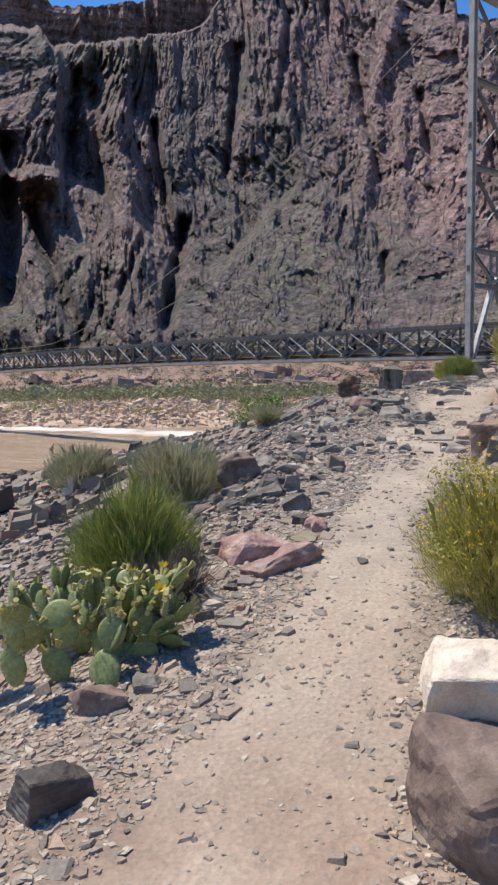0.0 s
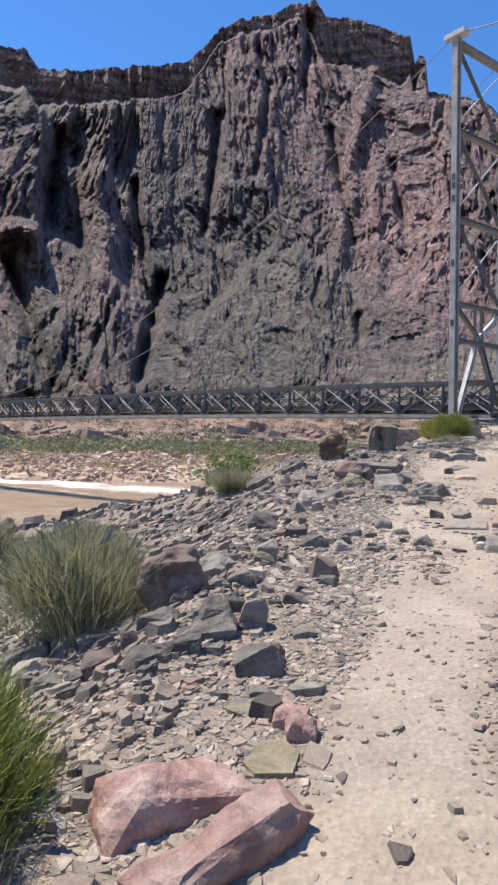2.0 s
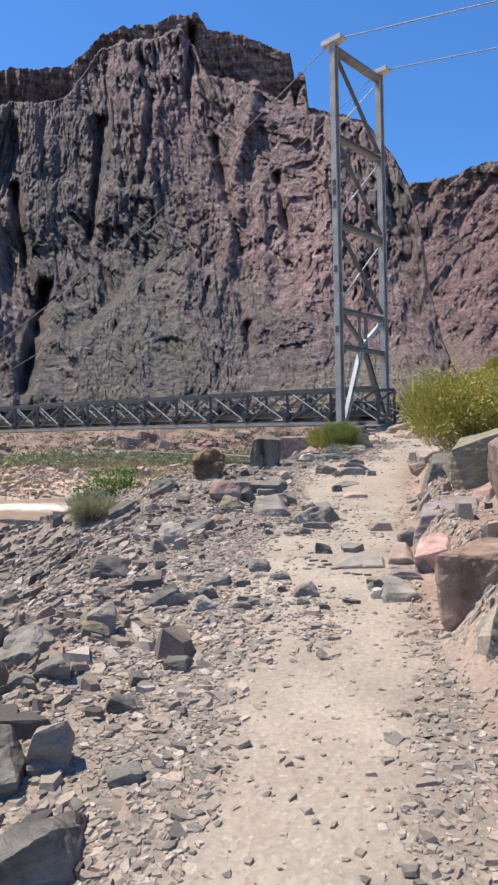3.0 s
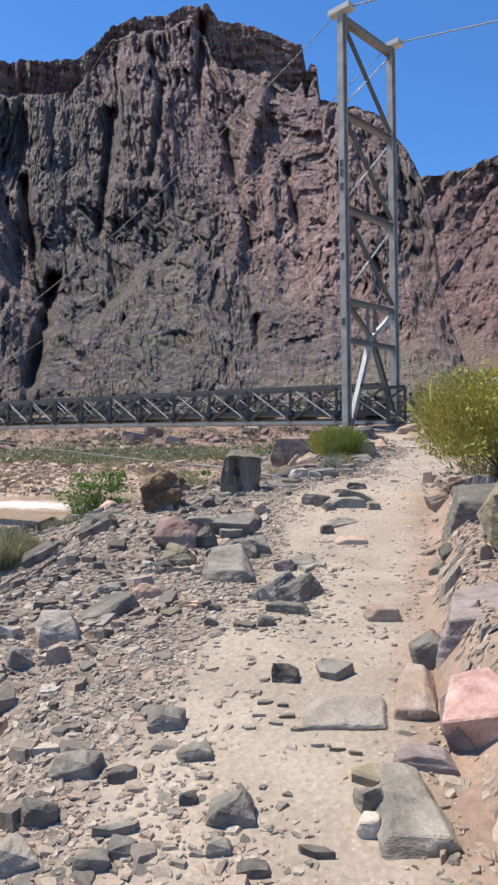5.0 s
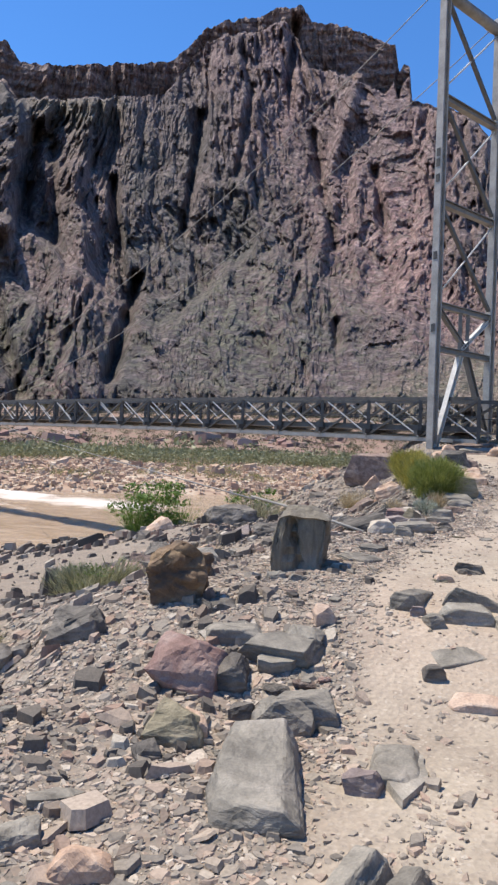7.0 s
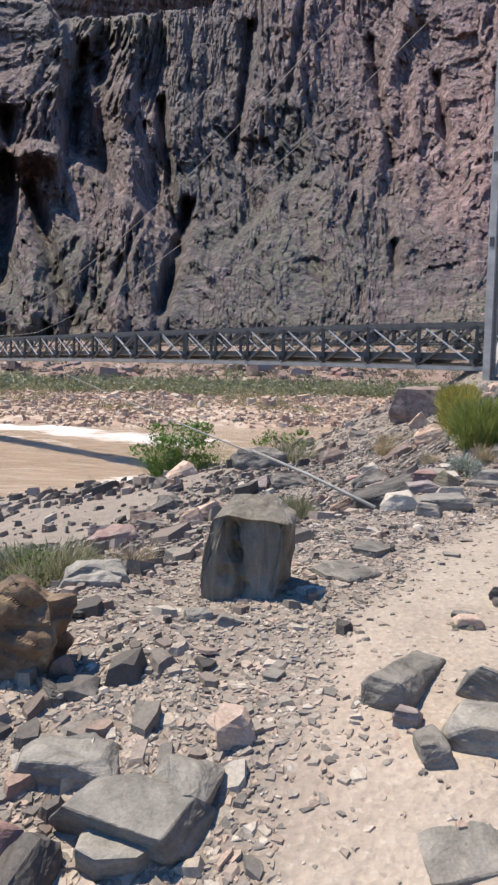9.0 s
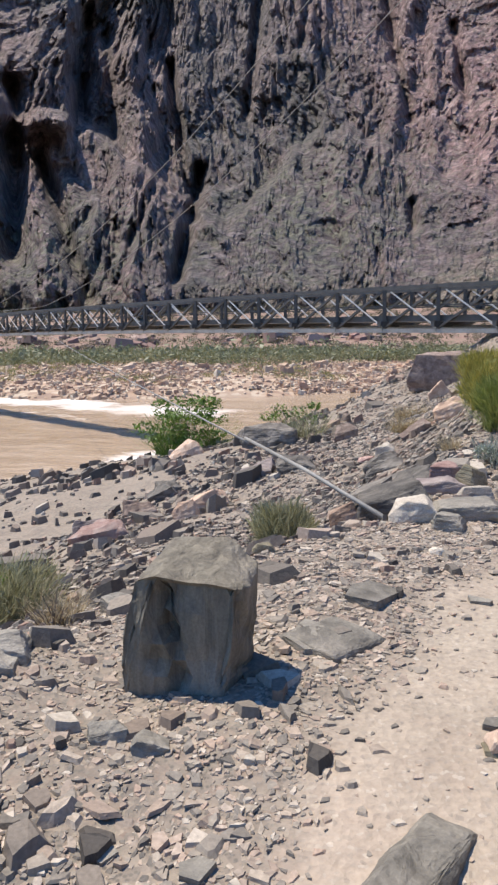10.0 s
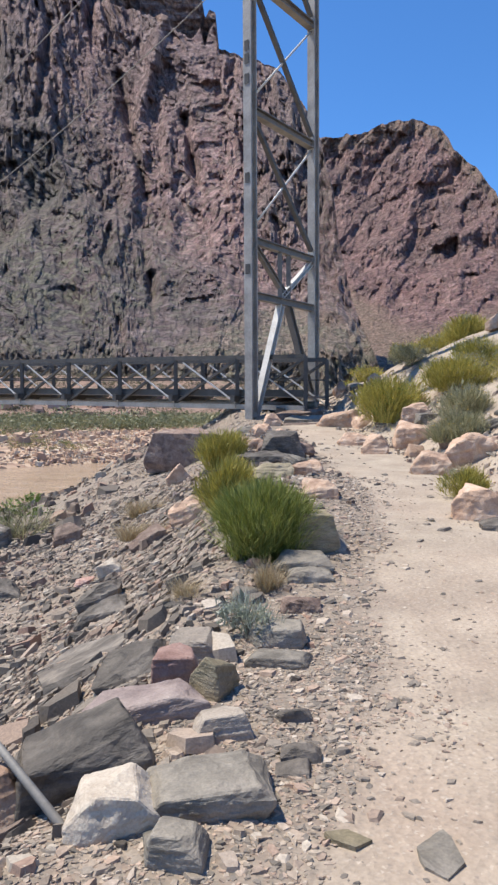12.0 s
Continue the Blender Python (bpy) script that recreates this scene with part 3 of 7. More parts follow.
def main_distance(A, E, T):
    R = np.interp(E, [-3, 0, 5, 9, 13, 20, 25, 26.5, 28, 34], [165, 180, 236, 296, 356, 450, 520, 545, 575, 680])
    R = np.where(E > T - rim_depth(A), np.maximum(R, 760), R)
    R = R * (1 - 0.10 * apron(A, E) * smooth(E, 1, 5))
    bulk = smooth(A + 0.8 * fbm(A, E * 0.4, 172, 3), -33.6, -34.8) * smooth(E, 14.5, 16.5) * smooth(T - E, 2.3, 2.7)
    tower_l = smooth(np.abs(A + 29.8 + 0.12 * (E - 14)) + 0.5 * fbm(A, E * 0.5, 173, 3), 2.3, 1.2) * smooth(E, 21.5, 19.5)
    return R * (1 - 0.15 * bulk) * (1 - 0.06 * tower_l)


def cleft(A, E, a0, e0, a1, e1, width):
    """How close a direction lies to the line between two directions."""
    dx, dy = a1 - a0, e1 - e0
    t = np.clip(((A - a0) * dx + (E - e0) * dy) / (dx * dx + dy * dy), 0, 1)
    d2 = (A - a0 - t * dx) ** 2 + (E - e0 - t * dy) ** 2
    return np.exp(-d2 / width ** 2)


def talus_mask(A, E):
    line = np.interp(A, [-46, -38, -34, -30, -26, -23, -20, -16, -12, -8, -4, 0, 4, 9], [2, 2.5, 3, 3, 3, 3.5, 4.5, 4.5, 4, 4, 6.5, 8, 8, 6])
    return smooth(E - line - 1.3 * fbm(A * 0.6, E * 0.4, 101, 4), 1.6, -1.6)


def main_relief(A, E, T):
    tal = talus_mask(A, E)
    rim = smooth(T - E - rim_depth(A), 0.15, -0.15)
    rock = (1 - 0.4 * tal) * (1 - 0.8 * rim)
    wa = A + 1.1 * fbm(A * 0.22, E * 0.16, 111, 4) + 0.18 * E * vnoise(A * 0.09, E * 0.07, 112)
    we = E + 1.0 * fbm(A * 0.2 + 9, E * 0.2, 113, 3)
    calm = (0.45 + 0.75 * smooth(fbm(A * 0.16, E * 0.13, 114, 3), -0.35, 0.35)) * (1 + 0.35 * smooth(A, -24, -29))
    lean = wa + 0.12 * we * smooth(A, -22, -8)
    big = 0.05 * ridged(wa * 0.11, we * 0.06, 110, 2)
    mid = 0.025 * calm * ridged(wa * 0.33, we * 0.13, 120, 3) + 0.02 * calm * facets(lean * 0.42, we * 0.15, 121)
    small = 0.012 * calm * ridged(lean * 0.85, we * 0.34, 130, 3) + 0.014 * calm * facets(lean * 1.05, we * 0.42, 131)
    jag = 0.004 * calm * ridged(wa * 2.3, we * 0.9, 136, 3) + 0.010 * calm * facets(lean * 2.3, we * 1.0, 137)
    cross = 0.008 * facets(wa * 0.6 - we * 0.5, we * 0.45 + wa * 0.35, 146)
    tiny = 0.005 * facets(wa * 5.0, we * 2.6, 140) + 0.003 * fbm(A * 6, E * 6, 141, 3)
    strata = rim * (0.0008 * np.sign(np.sin(E * 11.0 + 1.2 * vnoise(A * 0.4, A * 0, 150))) - 0.02 * ridged(A * 0.6, E * 0.05, 151, 3))
    cut_in = 0.0
    for a0, e0, a1, e1, w, depth in ((-38.6, 7, -38.4, 18, 0.8, 0.15), (-36.6, 13.5, -33.2, 4.0, 0.6, 0.13), (-33.0, 23, -34.2, 15.5, 0.5, 0.09), (-25.1, 13, -26.6, 5.5, 0.5, 0.15),
                                     (-27.2, 20, -26.0, 11.5, 0.35, 0.07), (-9.0, 8.6, -9.1, 10.4, 0.38, 0.06), (-6.6, 21.5, -5.6, 17, 0.3, 0.035), (-13.6, 27, -13.3, 31, 0.4, 0.05),
                                     (-31.9, 22, -31.4, 15, 0.4, 0.06), (-20.5, 25, -21.5, 17, 0.35, 0.05), (-16.5, 27, -17.5, 21, 0.3, 0.035), (-11.5, 24, -9.5, 16, 0.3, 0.04), (-28.4, 12, -31, 5, 0.4, 0.06)):
        cut_in = cut_in + depth * cleft(A, E, a0, e0, a1, e1, w)
    for a0, e0, a1, e1, w, depth in ((-36.6, 2.5, -36.3, 8.0, 0.7, 0.05), (-30.3, 2.5, -30.1, 7.0, 0.8, 0.05), (-29.4, 13, -29.9, 20.5, 0.7, 0.04), (-4.3, 11, -3.6, 16, 0.8, 0.03),
                                     (-11.5, 12, -9.8, 20, 0.6, 0.03), (-7.6, 13, -7.9, 21, 0.5, 0.03), (-10.2, 21, -8.2, 27.5, 0.5, 0.035), (-23, 8, -26, 11, 0.4, 0.03)):
        cut_in = cut_in - depth * cleft(A, E, a0, e0, a1, e1, w)
    return -rock * (big + mid + small + cross + jag) - tiny * (0.5 + 0.5 * rock) + strata + cut_in * (1 - tal)


def main_zones(A, E, T):
    tal = talus_mask(A, E)
    rim = smooth(T - E - rim_depth(A), 0.15, -0.15)
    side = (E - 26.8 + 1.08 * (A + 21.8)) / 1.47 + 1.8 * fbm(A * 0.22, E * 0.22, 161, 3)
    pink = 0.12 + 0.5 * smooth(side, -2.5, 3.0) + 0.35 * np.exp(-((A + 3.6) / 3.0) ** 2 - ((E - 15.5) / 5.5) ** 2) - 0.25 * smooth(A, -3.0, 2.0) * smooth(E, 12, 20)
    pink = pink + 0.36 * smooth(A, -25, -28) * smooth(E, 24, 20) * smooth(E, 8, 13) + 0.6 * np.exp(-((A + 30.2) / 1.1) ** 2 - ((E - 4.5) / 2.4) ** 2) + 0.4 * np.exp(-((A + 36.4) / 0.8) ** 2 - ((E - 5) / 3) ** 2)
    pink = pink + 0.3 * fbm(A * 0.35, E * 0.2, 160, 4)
    green = 0.30 + 0.65 * np.exp(-((A + 16) / 8.5) ** 2 - ((E - 10) / 6) ** 2) + 0.6 * smooth(A, -28, -31) * smooth(E, 13, 8)
    green = green * smooth(E, 28, 20) + 0.25 * fbm(A * 0.5, E * 0.5, 165, 3)
    bench = np.exp(-((A + 30.5) / 3.8) ** 2 - ((E - 24.6) / 1.1) ** 2) * (1 - rim)
    return np.clip(np.c_[pink, np.maximum(tal * 0.95, bench), np.maximum(np.maximum(green, 0.75 * tal) * (1 - rim), 0.6 * bench), rim], 0, 1)


fine_az = np.concatenate([np.arange(-60, -44, 0.5), np.arange(-44, 9.5, 0.085)])
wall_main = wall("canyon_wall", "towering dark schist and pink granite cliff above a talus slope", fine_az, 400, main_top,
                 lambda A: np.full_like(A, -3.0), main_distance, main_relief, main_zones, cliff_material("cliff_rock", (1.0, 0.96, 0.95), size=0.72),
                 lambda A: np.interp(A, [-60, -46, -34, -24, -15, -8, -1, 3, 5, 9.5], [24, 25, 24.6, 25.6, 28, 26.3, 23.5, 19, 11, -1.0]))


def side_top(A):
    return np.interp(A, [0, 4.3, 7.2, 9.4, 11.1, 13, 14.2, 15.7, 17.4, 21, 27, 40, 60], [18.7, 20.3, 20.5, 21.1, 21.1, 20.5, 18.8, 17.5, 15.2, 12, 9, 7, 5]) + 0.12 * vnoise(A * 3, A * 0, 190)


def side_distance(A, E, T):
    return np.interp(E, [-3, 0, 4, 8, 12, 22], [400, 470, 740, 980, 1180, 1450])


def side_relief(A, E, T):
    tal = smooth(E - np.interp(A, [3, 7, 10, 14, 18], [12, 8.5, 6.5, 6.0, 7.5]) - fbm(A * 0.5, E * 0.5, 200), 0.8, -0.8)
    rock = 1 - 0.8 * tal
    lean = A - 0.35 * E
    return (-rock * (0.05 * ridged(lean * 0.16, E * 0.12, 205, 2) + 0.016 * facets(lean * 0.5, E * 0.4, 210) + 0.008 * facets(lean * 1.3, E * 1.0, 212) + 0.004 * facets(A * 3.2, E * 2.2, 215))
            - 0.003 * fbm(A * 6, E * 6, 217, 3) + 0.008 * rock * ridged(A * 0.3 + E * 0.3, E * 0.35 - A * 0.25, 218, 3))


def side_zones(A, E, T):
    tal = smooth(E - np.interp(A, [3, 7, 10, 14, 18], [12, 8.5, 6.5, 6.0, 7.5]) - fbm(A * 0.5, E * 0.5, 200), 0.8, -0.8)
    top = smooth(T - E, 1.4, 0.4)
    return np.clip(np.c_[0.5 + 0.2 * fbm(A * 0.4, E * 0.4, 220), np.maximum(tal, 0.7 * top), 0.25 + 0.4 * tal * 0.3 + 0.3 * top], 0, 1)


wall_side = wall("side_canyon_wall", "reddish brown mountain flank rising across the side canyon", np.concatenate([np.arange(0, 22, 0.12), np.arange(22, 60, 0.8)]), 220, side_top,
                 lambda A: np.full_like(A, -3.0), side_distance, side_relief, side_zones, cliff_material("far_cliff_rock", (1.0, 0.83, 0.80), 0.4))


# ---- suspension bridge tower ----
LEG_A, LEG_B = Vector((-0.5, 37.5, 0)), Vector((1.65, 40.69, 0))
ACROSS = (LEG_B - LEG_A).normalized()
BRIDGE = Vector((-0.889, 0.458, 0))
TOP = 20.7
tower = new("bridge_tower")
tower.location = (LEG_A + LEG_B) / 2 + Vector((0, 0, 2.2))
tagged(tower, "tall silver-painted steel portal tower of the suspension bridge", "bridge tower")
BASE = Matrix.Translation(-tower.location)


def tbeam(name, a, b, w, h, kind="box", t=0.03, mat=STEEL, roll=0, label=""):
    o = beam(name, a, b, w, h, mat, tower, kind, t, label, roll)
    o.matrix_basis = BASE @ o.matrix_basis
    return o


turn = math.degrees(math.atan2(ACROSS.y, ACROSS.x))
for leg_base, foot in ((LEG_A, 1.2), (LEG_B, 2.9)):
    leg = part("leg", beam_bm(TOP - foot, 0.29, 0.32, "H", 0.045), STEEL, tower)
    leg.matrix_basis = BASE @ pose(leg_base.x, leg_base.y, foot, 0, 0, turn + 90)
    plate = part("base_plate", beam_bm(0.09, 0.8, 0.8), STEEL, tower)
    plate.matrix_basis = BASE @ pose(leg_base.x, leg_base.y, foot - 0.02, 0, 0, turn)
    saddle = part("saddle", beam_bm(0.22, 0.5, 1.1), GALV_SUNLIT, tower)
    saddle.matrix_basis = BASE @ pose(leg_base.x, leg_base.y, TOP, 0, 0, turn)
INA, INB = LEG_A + ACROSS * 0.16, LEG_B - ACROSS * 0.16


def at(v, z):
    return Vector((v.x, v.y, z))


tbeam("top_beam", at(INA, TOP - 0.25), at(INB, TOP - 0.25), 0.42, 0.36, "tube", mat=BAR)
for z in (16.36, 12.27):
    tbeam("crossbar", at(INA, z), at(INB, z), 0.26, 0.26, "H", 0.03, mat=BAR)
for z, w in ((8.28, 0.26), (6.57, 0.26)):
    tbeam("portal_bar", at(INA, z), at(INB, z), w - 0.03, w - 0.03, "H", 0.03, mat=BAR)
# Light put into colour: braces tilted to the sun pale, opposite ones dark.
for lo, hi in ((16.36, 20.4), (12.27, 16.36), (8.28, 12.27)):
    tbeam("rod_brace", at(INA, lo + 0.45), at(INB, hi - 0.2), 0.07, 0.07, "tube", mat=GALV_SUNLIT)
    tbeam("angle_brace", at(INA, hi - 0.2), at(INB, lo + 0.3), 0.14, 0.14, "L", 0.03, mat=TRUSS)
MID = (LEG_A + LEG_B) / 2
for inner, s in ((INA, -1), (INB, 1)):
    off = ACROSS * 0.22 * s
    # One knee and strut sunlit by colour, their mates shaded by colour.
    tbeam("knee_brace", at(inner, 3.4 if s > 0 else 2.7), at(MID + off, 6.45), 0.22, 0.22, "H", 0.03, mat=BAR if s > 0 else GALV_SUNLIT)
    tbeam("portal_strut", at(inner, 8.15), at(MID - off * 1.0, 6.7), 0.17, 0.17, "H", 0.03, mat=BAR if s < 0 else GALV_SUNLIT)
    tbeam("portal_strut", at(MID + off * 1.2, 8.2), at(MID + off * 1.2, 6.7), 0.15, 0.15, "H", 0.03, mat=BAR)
# stain marks on the river leg
for z in (14.0, 13.6, 10.0, 7.2, 13.0):
    mark = part("stain_mark", beam_bm(0.3, 0.02, 0.16), STAIN, tower, "dark mark on the steel")
    mark.matrix_basis = BASE @ pose(LEG_A.x - ACROSS.x * 0.17, LEG_A.y - ACROSS.y * 0.17, z, 0, 0, turn)


# ---- truss bridge ----
O = LEG_A + ACROSS * 1.0
SIDE = Vector((0.458, 0.889, 0))
TH, PANEL, PANELS = 1.64, 2.5, 46


def bridge_z(s):
    return 3.04 + 0.026 * s * (1 - s / 118)


def bp(s, side, up):
    q = O + BRIDGE * s + SIDE * side
    return Vector((q.x, q.y, bridge_z(s) + up))


bridge = new("truss_bridge")
bridge.location = bp(0, 0.9, 0)
tagged(bridge, "long grey steel truss footbridge over the river", "bridge")
BB = Matrix.Translation(-bridge.location)
START = -1.3
protos = {}


def bbeam(name, a, b, w, h, mat, kind="box", label="", roll=0):
    key = (name, round((b - a).length, 2), mat.name, w)
    if key in protos:
        o = new(name, protos[key])
        o.parent = bridge
    else:
        o = part(name, beam_bm((b - a).length, w, h, kind, 0.02), mat, bridge, label)
        protos[key] = o.data
    o.matrix_basis = BB @ along(a, b, roll)
    return o


for k in range(PANELS):
    s0, s1 = START + k * PANEL, START + (k + 1) * PANEL
    for side in (0.0, 1.75):
        bbeam("top_chord", bp(s0, side, TH), bp(s1, side, TH), 0.14, 0.14, TRUSS)
        # Bottom chord and counter braces paler than posts: sunlight put into their colour.
        bbeam("bottom_chord", bp(s0, side, 0.0), bp(s1, side, 0.0), 0.16, 0.16, STEEL)
        bbeam("post", bp(s1, side, -0.05), bp(s1, side, TH), 0.13, 0.13, TRUSS, "H")
        bbeam("diagonal", bp(s1, side, 0.1), bp(s0, side, TH - 0.05), 0.09, 0.09, TRUSS)
        bbeam("counter_brace", bp(s1 - 0.35, side - 0.05, TH - 0.15), bp(s0, side - 0.05, 0.1), 0.045, 0.045, GALV_SUNLIT)
        bbeam("rail", bp(s0, side + 0.09, 0.95), bp(s1, side + 0.09, 0.95), 0.05, 0.05, TRUSS)
    bbeam("deck_panel", bp(s0 + 0.02, 0.875, 0.36), bp(s1 - 0.02, 0.875, 0.36), 1.5, 0.06, DECK)
    bbeam("stringer", bp(s0, 0.16, 0.47), bp(s1, 0.16, 0.47), 0.12, 0.22, TRUSS)
    bbeam("floor_beam", bp(s1, -0.35, 0.25), bp(s1, 2.1, 0.25), 0.16, 0.2, TRUSS)
    bbeam("water_pipe", bp(s0, 0.9, 0.12), bp(s1, 0.9, 0.12), 0.2, 0.2, STEEL, "tube")
for side in (0.0, 1.75):
    bbeam("post", bp(START, side, -0.05), bp(START, side, TH), 0.13, 0.13, TRUSS, "H")


# ---- cables ----
def main_cable(leg, label):
    span = []
    for i in range(61):
        s = i * 1.95
        base = at(leg, 0) + BRIDGE * s
        z = 4.9 + (TOP + 0.2 - 4.9) * (1 - s / 58.5) ** 2
        span.append((base.x, base.y, max(z, bridge_z(s) + 2.2)))
    ob = tube_mesh("main_cable", span, 0.02, CABLE)
    tagged(ob, label, "cable", "main cables of the bridge")
    back = at(leg, TOP + 0.2)
    end = back - BRIDGE * 70 + Vector((0, 0, -9))
    ob = tube_mesh("backstay_cable", [back.lerp(end, i / 8) - Vector((0, 0, 2.0 * (i / 8) * (1 - i / 8))) for i in range(9)], 0.03, CABLE)
    tagged(ob, "steel backstay cable running from the tower top to the hillside", "cable", "backstay cables of the bridge")


main_cable(LEG_A, "steel main cable sagging from the tower over the river")
main_cable(LEG_B, "steel main cable sagging from the tower over the river")
ANCHOR = Vector((-0.50, 17.28, 1.50))
guy_end = bp(36.5, 0, 0.0)
guy = new("wind_guy")
guy.location = ANCHOR
tagged(guy, "taut grey steel guy rod anchored in the rocks beside the trail", "guy cable")
rod = tube_mesh("guy_rod", [Vector((0, 0, -0.05)), (guy_end - ANCHOR) * 0.035, (guy_end - ANCHOR) * 0.07], 0.018, CABLE, guy, 12)
rope = tube_mesh("guy_rope", [(guy_end - ANCHOR) * t + Vector((0, 0, -0.5 * t * (1 - t))) for t in np.linspace(0.068, 1, 20)], 0.012, CABLE, guy, 8)


# ---- stones ----
def stone_bm(w, d, h, kind, seed, worn=1):
    """An angular stone, its foot sunk a little: b block, s flat slab, w wedge."""
    rnd = random.Random(seed)
    bm = bmesh.new()
    pts = []
    lo = -0.22 * h - 0.03
    if kind == "s":
        n = rnd.randint(5, 7)
        for k in range(n):
            a = 2 * math.pi * (k + rnd.uniform(-0.38, 0.38)) / n
            r = rnd.uniform(0.66, 1.14)
            x, y = 0.5 * w * r * math.cos(a), 0.5 * d * r * math.sin(a)
            t = rnd.uniform(-0.12, 0.12) * h
            pts += [(x, y, lo), (x * rnd.uniform(0.86, 0.98), y * rnd.uniform(0.86, 0.98), h + t)]
    elif kind == "w":
        for sx in (-1, 1):
            for f in (-0.5, 0.1, 0.5):
                pts.append((sx * w * rnd.uniform(0.38, 0.5), d * f, lo))
        for f, z in ((-0.46, 1.0), (-0.1, 0.85), (0.45, 0.35)):
            pts += [(-w * rnd.uniform(0.2, 0.36), d * f, h * z * rnd.uniform(0.8, 1)), (w * rnd.uniform(0.2, 0.36), d * f, h * z)]
    else:
        skip = rnd.randrange(4)
        for k, (sx, sy) in enumerate(((-1, -1), (1, -1), (1, 1), (-1, 1))):
            pts.append((sx * w * rnd.uniform(0.28, 0.54), sy * d * rnd.uniform(0.28, 0.54), lo))
            pts.append((sx * w * rnd.uniform(0.36, 0.54), sy * d * rnd.uniform(0.3, 0.52), h * rnd.uniform(0.15, 0.55)))
            if k != skip:
                pts.append((sx * w * rnd.uniform(0.12, 0.42), sy * d * rnd.uniform(0.12, 0.44), h * rnd.uniform(0.6, 1.0)))
    vs = [bm.verts.new(p) for p in pts]
    bmesh.ops.convex_hull(bm, input=vs)
    bmesh.ops.delete(bm, geom=[v for v in bm.verts if not v.link_faces], context="VERTS")
    size = max(w, d, h)
    bmesh.ops.triangulate(bm, faces=bm.faces)
    rounds, limit = (5, 0.075) if size > 0.5 else ((4, 0.10) if size > 0.28 else ((3, 0.16) if size > 0.12 else (2, 0.3)))
    for k in range(rounds):
        long_edges = [e for e in bm.edges if e.calc_length() > limit * size]
        if not long_edges:
            break
        bmesh.ops.subdivide_edges(bm, edges=long_edges, cuts=1, use_grid_fill=True)
        bmesh.ops.triangulate(bm, faces=[f for f in bm.faces if len(f.verts) > 3])
    for k in range(0 if kind == "s" else worn):
        bmesh.ops.smooth_vert(bm, verts=bm.verts, factor=0.3, use_axis_x=True, use_axis_y=True, use_axis_z=True)
    off = Vector((seed * 3.7 % 91, seed * 1.3 % 57, seed * 7.1 % 73))
    bm.normal_update()
    for v in bm.verts:
        p = v.co / size
        n1 = noise.noise(p * 2.2 + off) * 0.045 + noise.noise(p * 6 + off) * 0.03 + noise.noise(p * 15 + off) * 0.013 + noise.noise(Vector((p.x * 2, p.y * 2, p.z * 18)) + off) * 0.016
        v.co += v.normal * n1 * size * (0.38 if kind == "s" else 0.85)
    return bm


STONES = 0


def stone(name, x, y, w, d, h, rz, mat, kind, label, tilt=None, group="loose rocks beside the trail", z=None, worn=None):
    global STONES
    STONES += 1
    if kind == "b" and mat in (GREY, DARK, OLIVE, MAUVE):
        h, d = 0.62 * h, 1.3 * d
    elif kind == "s":
        h *= 0.62
    me = bpy.data.meshes.new(name)
    bm = stone_bm(w, d, h, kind, STONES, worn if worn else (3 if mat in (PALE, BROWN, SALMON, RUST) else 1))
    bm.to_mesh(me)
    bm.free()
    me.materials.append(mat)
    ob = new(name, me)
    gx0 = (ground_at(x + 0.15, y) - ground_at(x - 0.15, y)) / 0.3
    gy0 = (ground_at(x, y + 0.15) - ground_at(x, y - 0.15)) / 0.3
    rnd = random.Random(STONES + 500)
    follow, loose = (1.0, 0.07) if kind == "s" else (0.7, 0.16)
    lean = Matrix.Rotation(follow * math.atan(gy0) + rnd.uniform(-loose, loose), 4, "X") @ Matrix.Rotation(-follow * math.atan(gx0) + rnd.uniform(-loose, loose), 4, "Y")
    ob.matrix_world = Matrix.Translation((x, y, ground_at(x, y) - (0.5 * h if kind == "s" else 0) if z is None else z)) @ lean @ pose(0, 0, 0, tilt[0] if tilt else 0, tilt[1] if tilt else 0, 0) @ pose(0, 0, 0, 0, 0, rz + rnd.uniform(-8, 8))
    tagged(ob, label, "rock", group)
    return ob


stone("rock", -0.45, 3.63, 0.16, 0.11, 0.12, 29, GREY, "b", "small grey schist rock resting on the stony slope below the trail")
stone("rock_slab", -0.39, 4.02, 0.12, 0.23, 0.05, 25, MAUVE, "s", "small mauve-grey slab lying flat on the stony slope below the trail")
stone("rock_slab", -0.22, 4.30, 0.28, 0.20, 0.05, 21, GREY, "s", "grey schist slab lying flat on the dusty trail")
stone("rock", -0.61, 3.45, 0.30, 0.21, 0.14, 32, BROWN, "b", "brown weathered rock resting on the stony slope below the trail")
stone("rock", -0.42, 5.42, 0.25, 0.62, 0.15, -36, RED, "b", "reddish granite rock resting on the stony slope below the trail")
stone("rock", -0.20, 5.20, 0.24, 0.72, 0.14, -32, RED, "b", "reddish granite rock resting on the dusty trail")
stone("rock_slab", -0.17, 5.73, 0.28, 0.29, 0.06, 14, OLIVE, "s", "olive-grey slab lying flat on the dusty trail")
stone("rock_slab", -0.13, 6.00, 0.17, 0.18, 0.05, 12, RED, "s", "small reddish granite slab lying flat on the dusty trail")
stone("rock_slab", -0.35, 4.90, 0.18, 0.18, 0.05, 22, MAUVE, "s", "small mauve-grey slab lying flat on the stony slope below the trail")
stone("rock_slab", -0.33, 4.67, 0.12, 0.11, 0.05, 23, GREY, "s", "small grey schist slab lying flat on the stony slope below the trail")
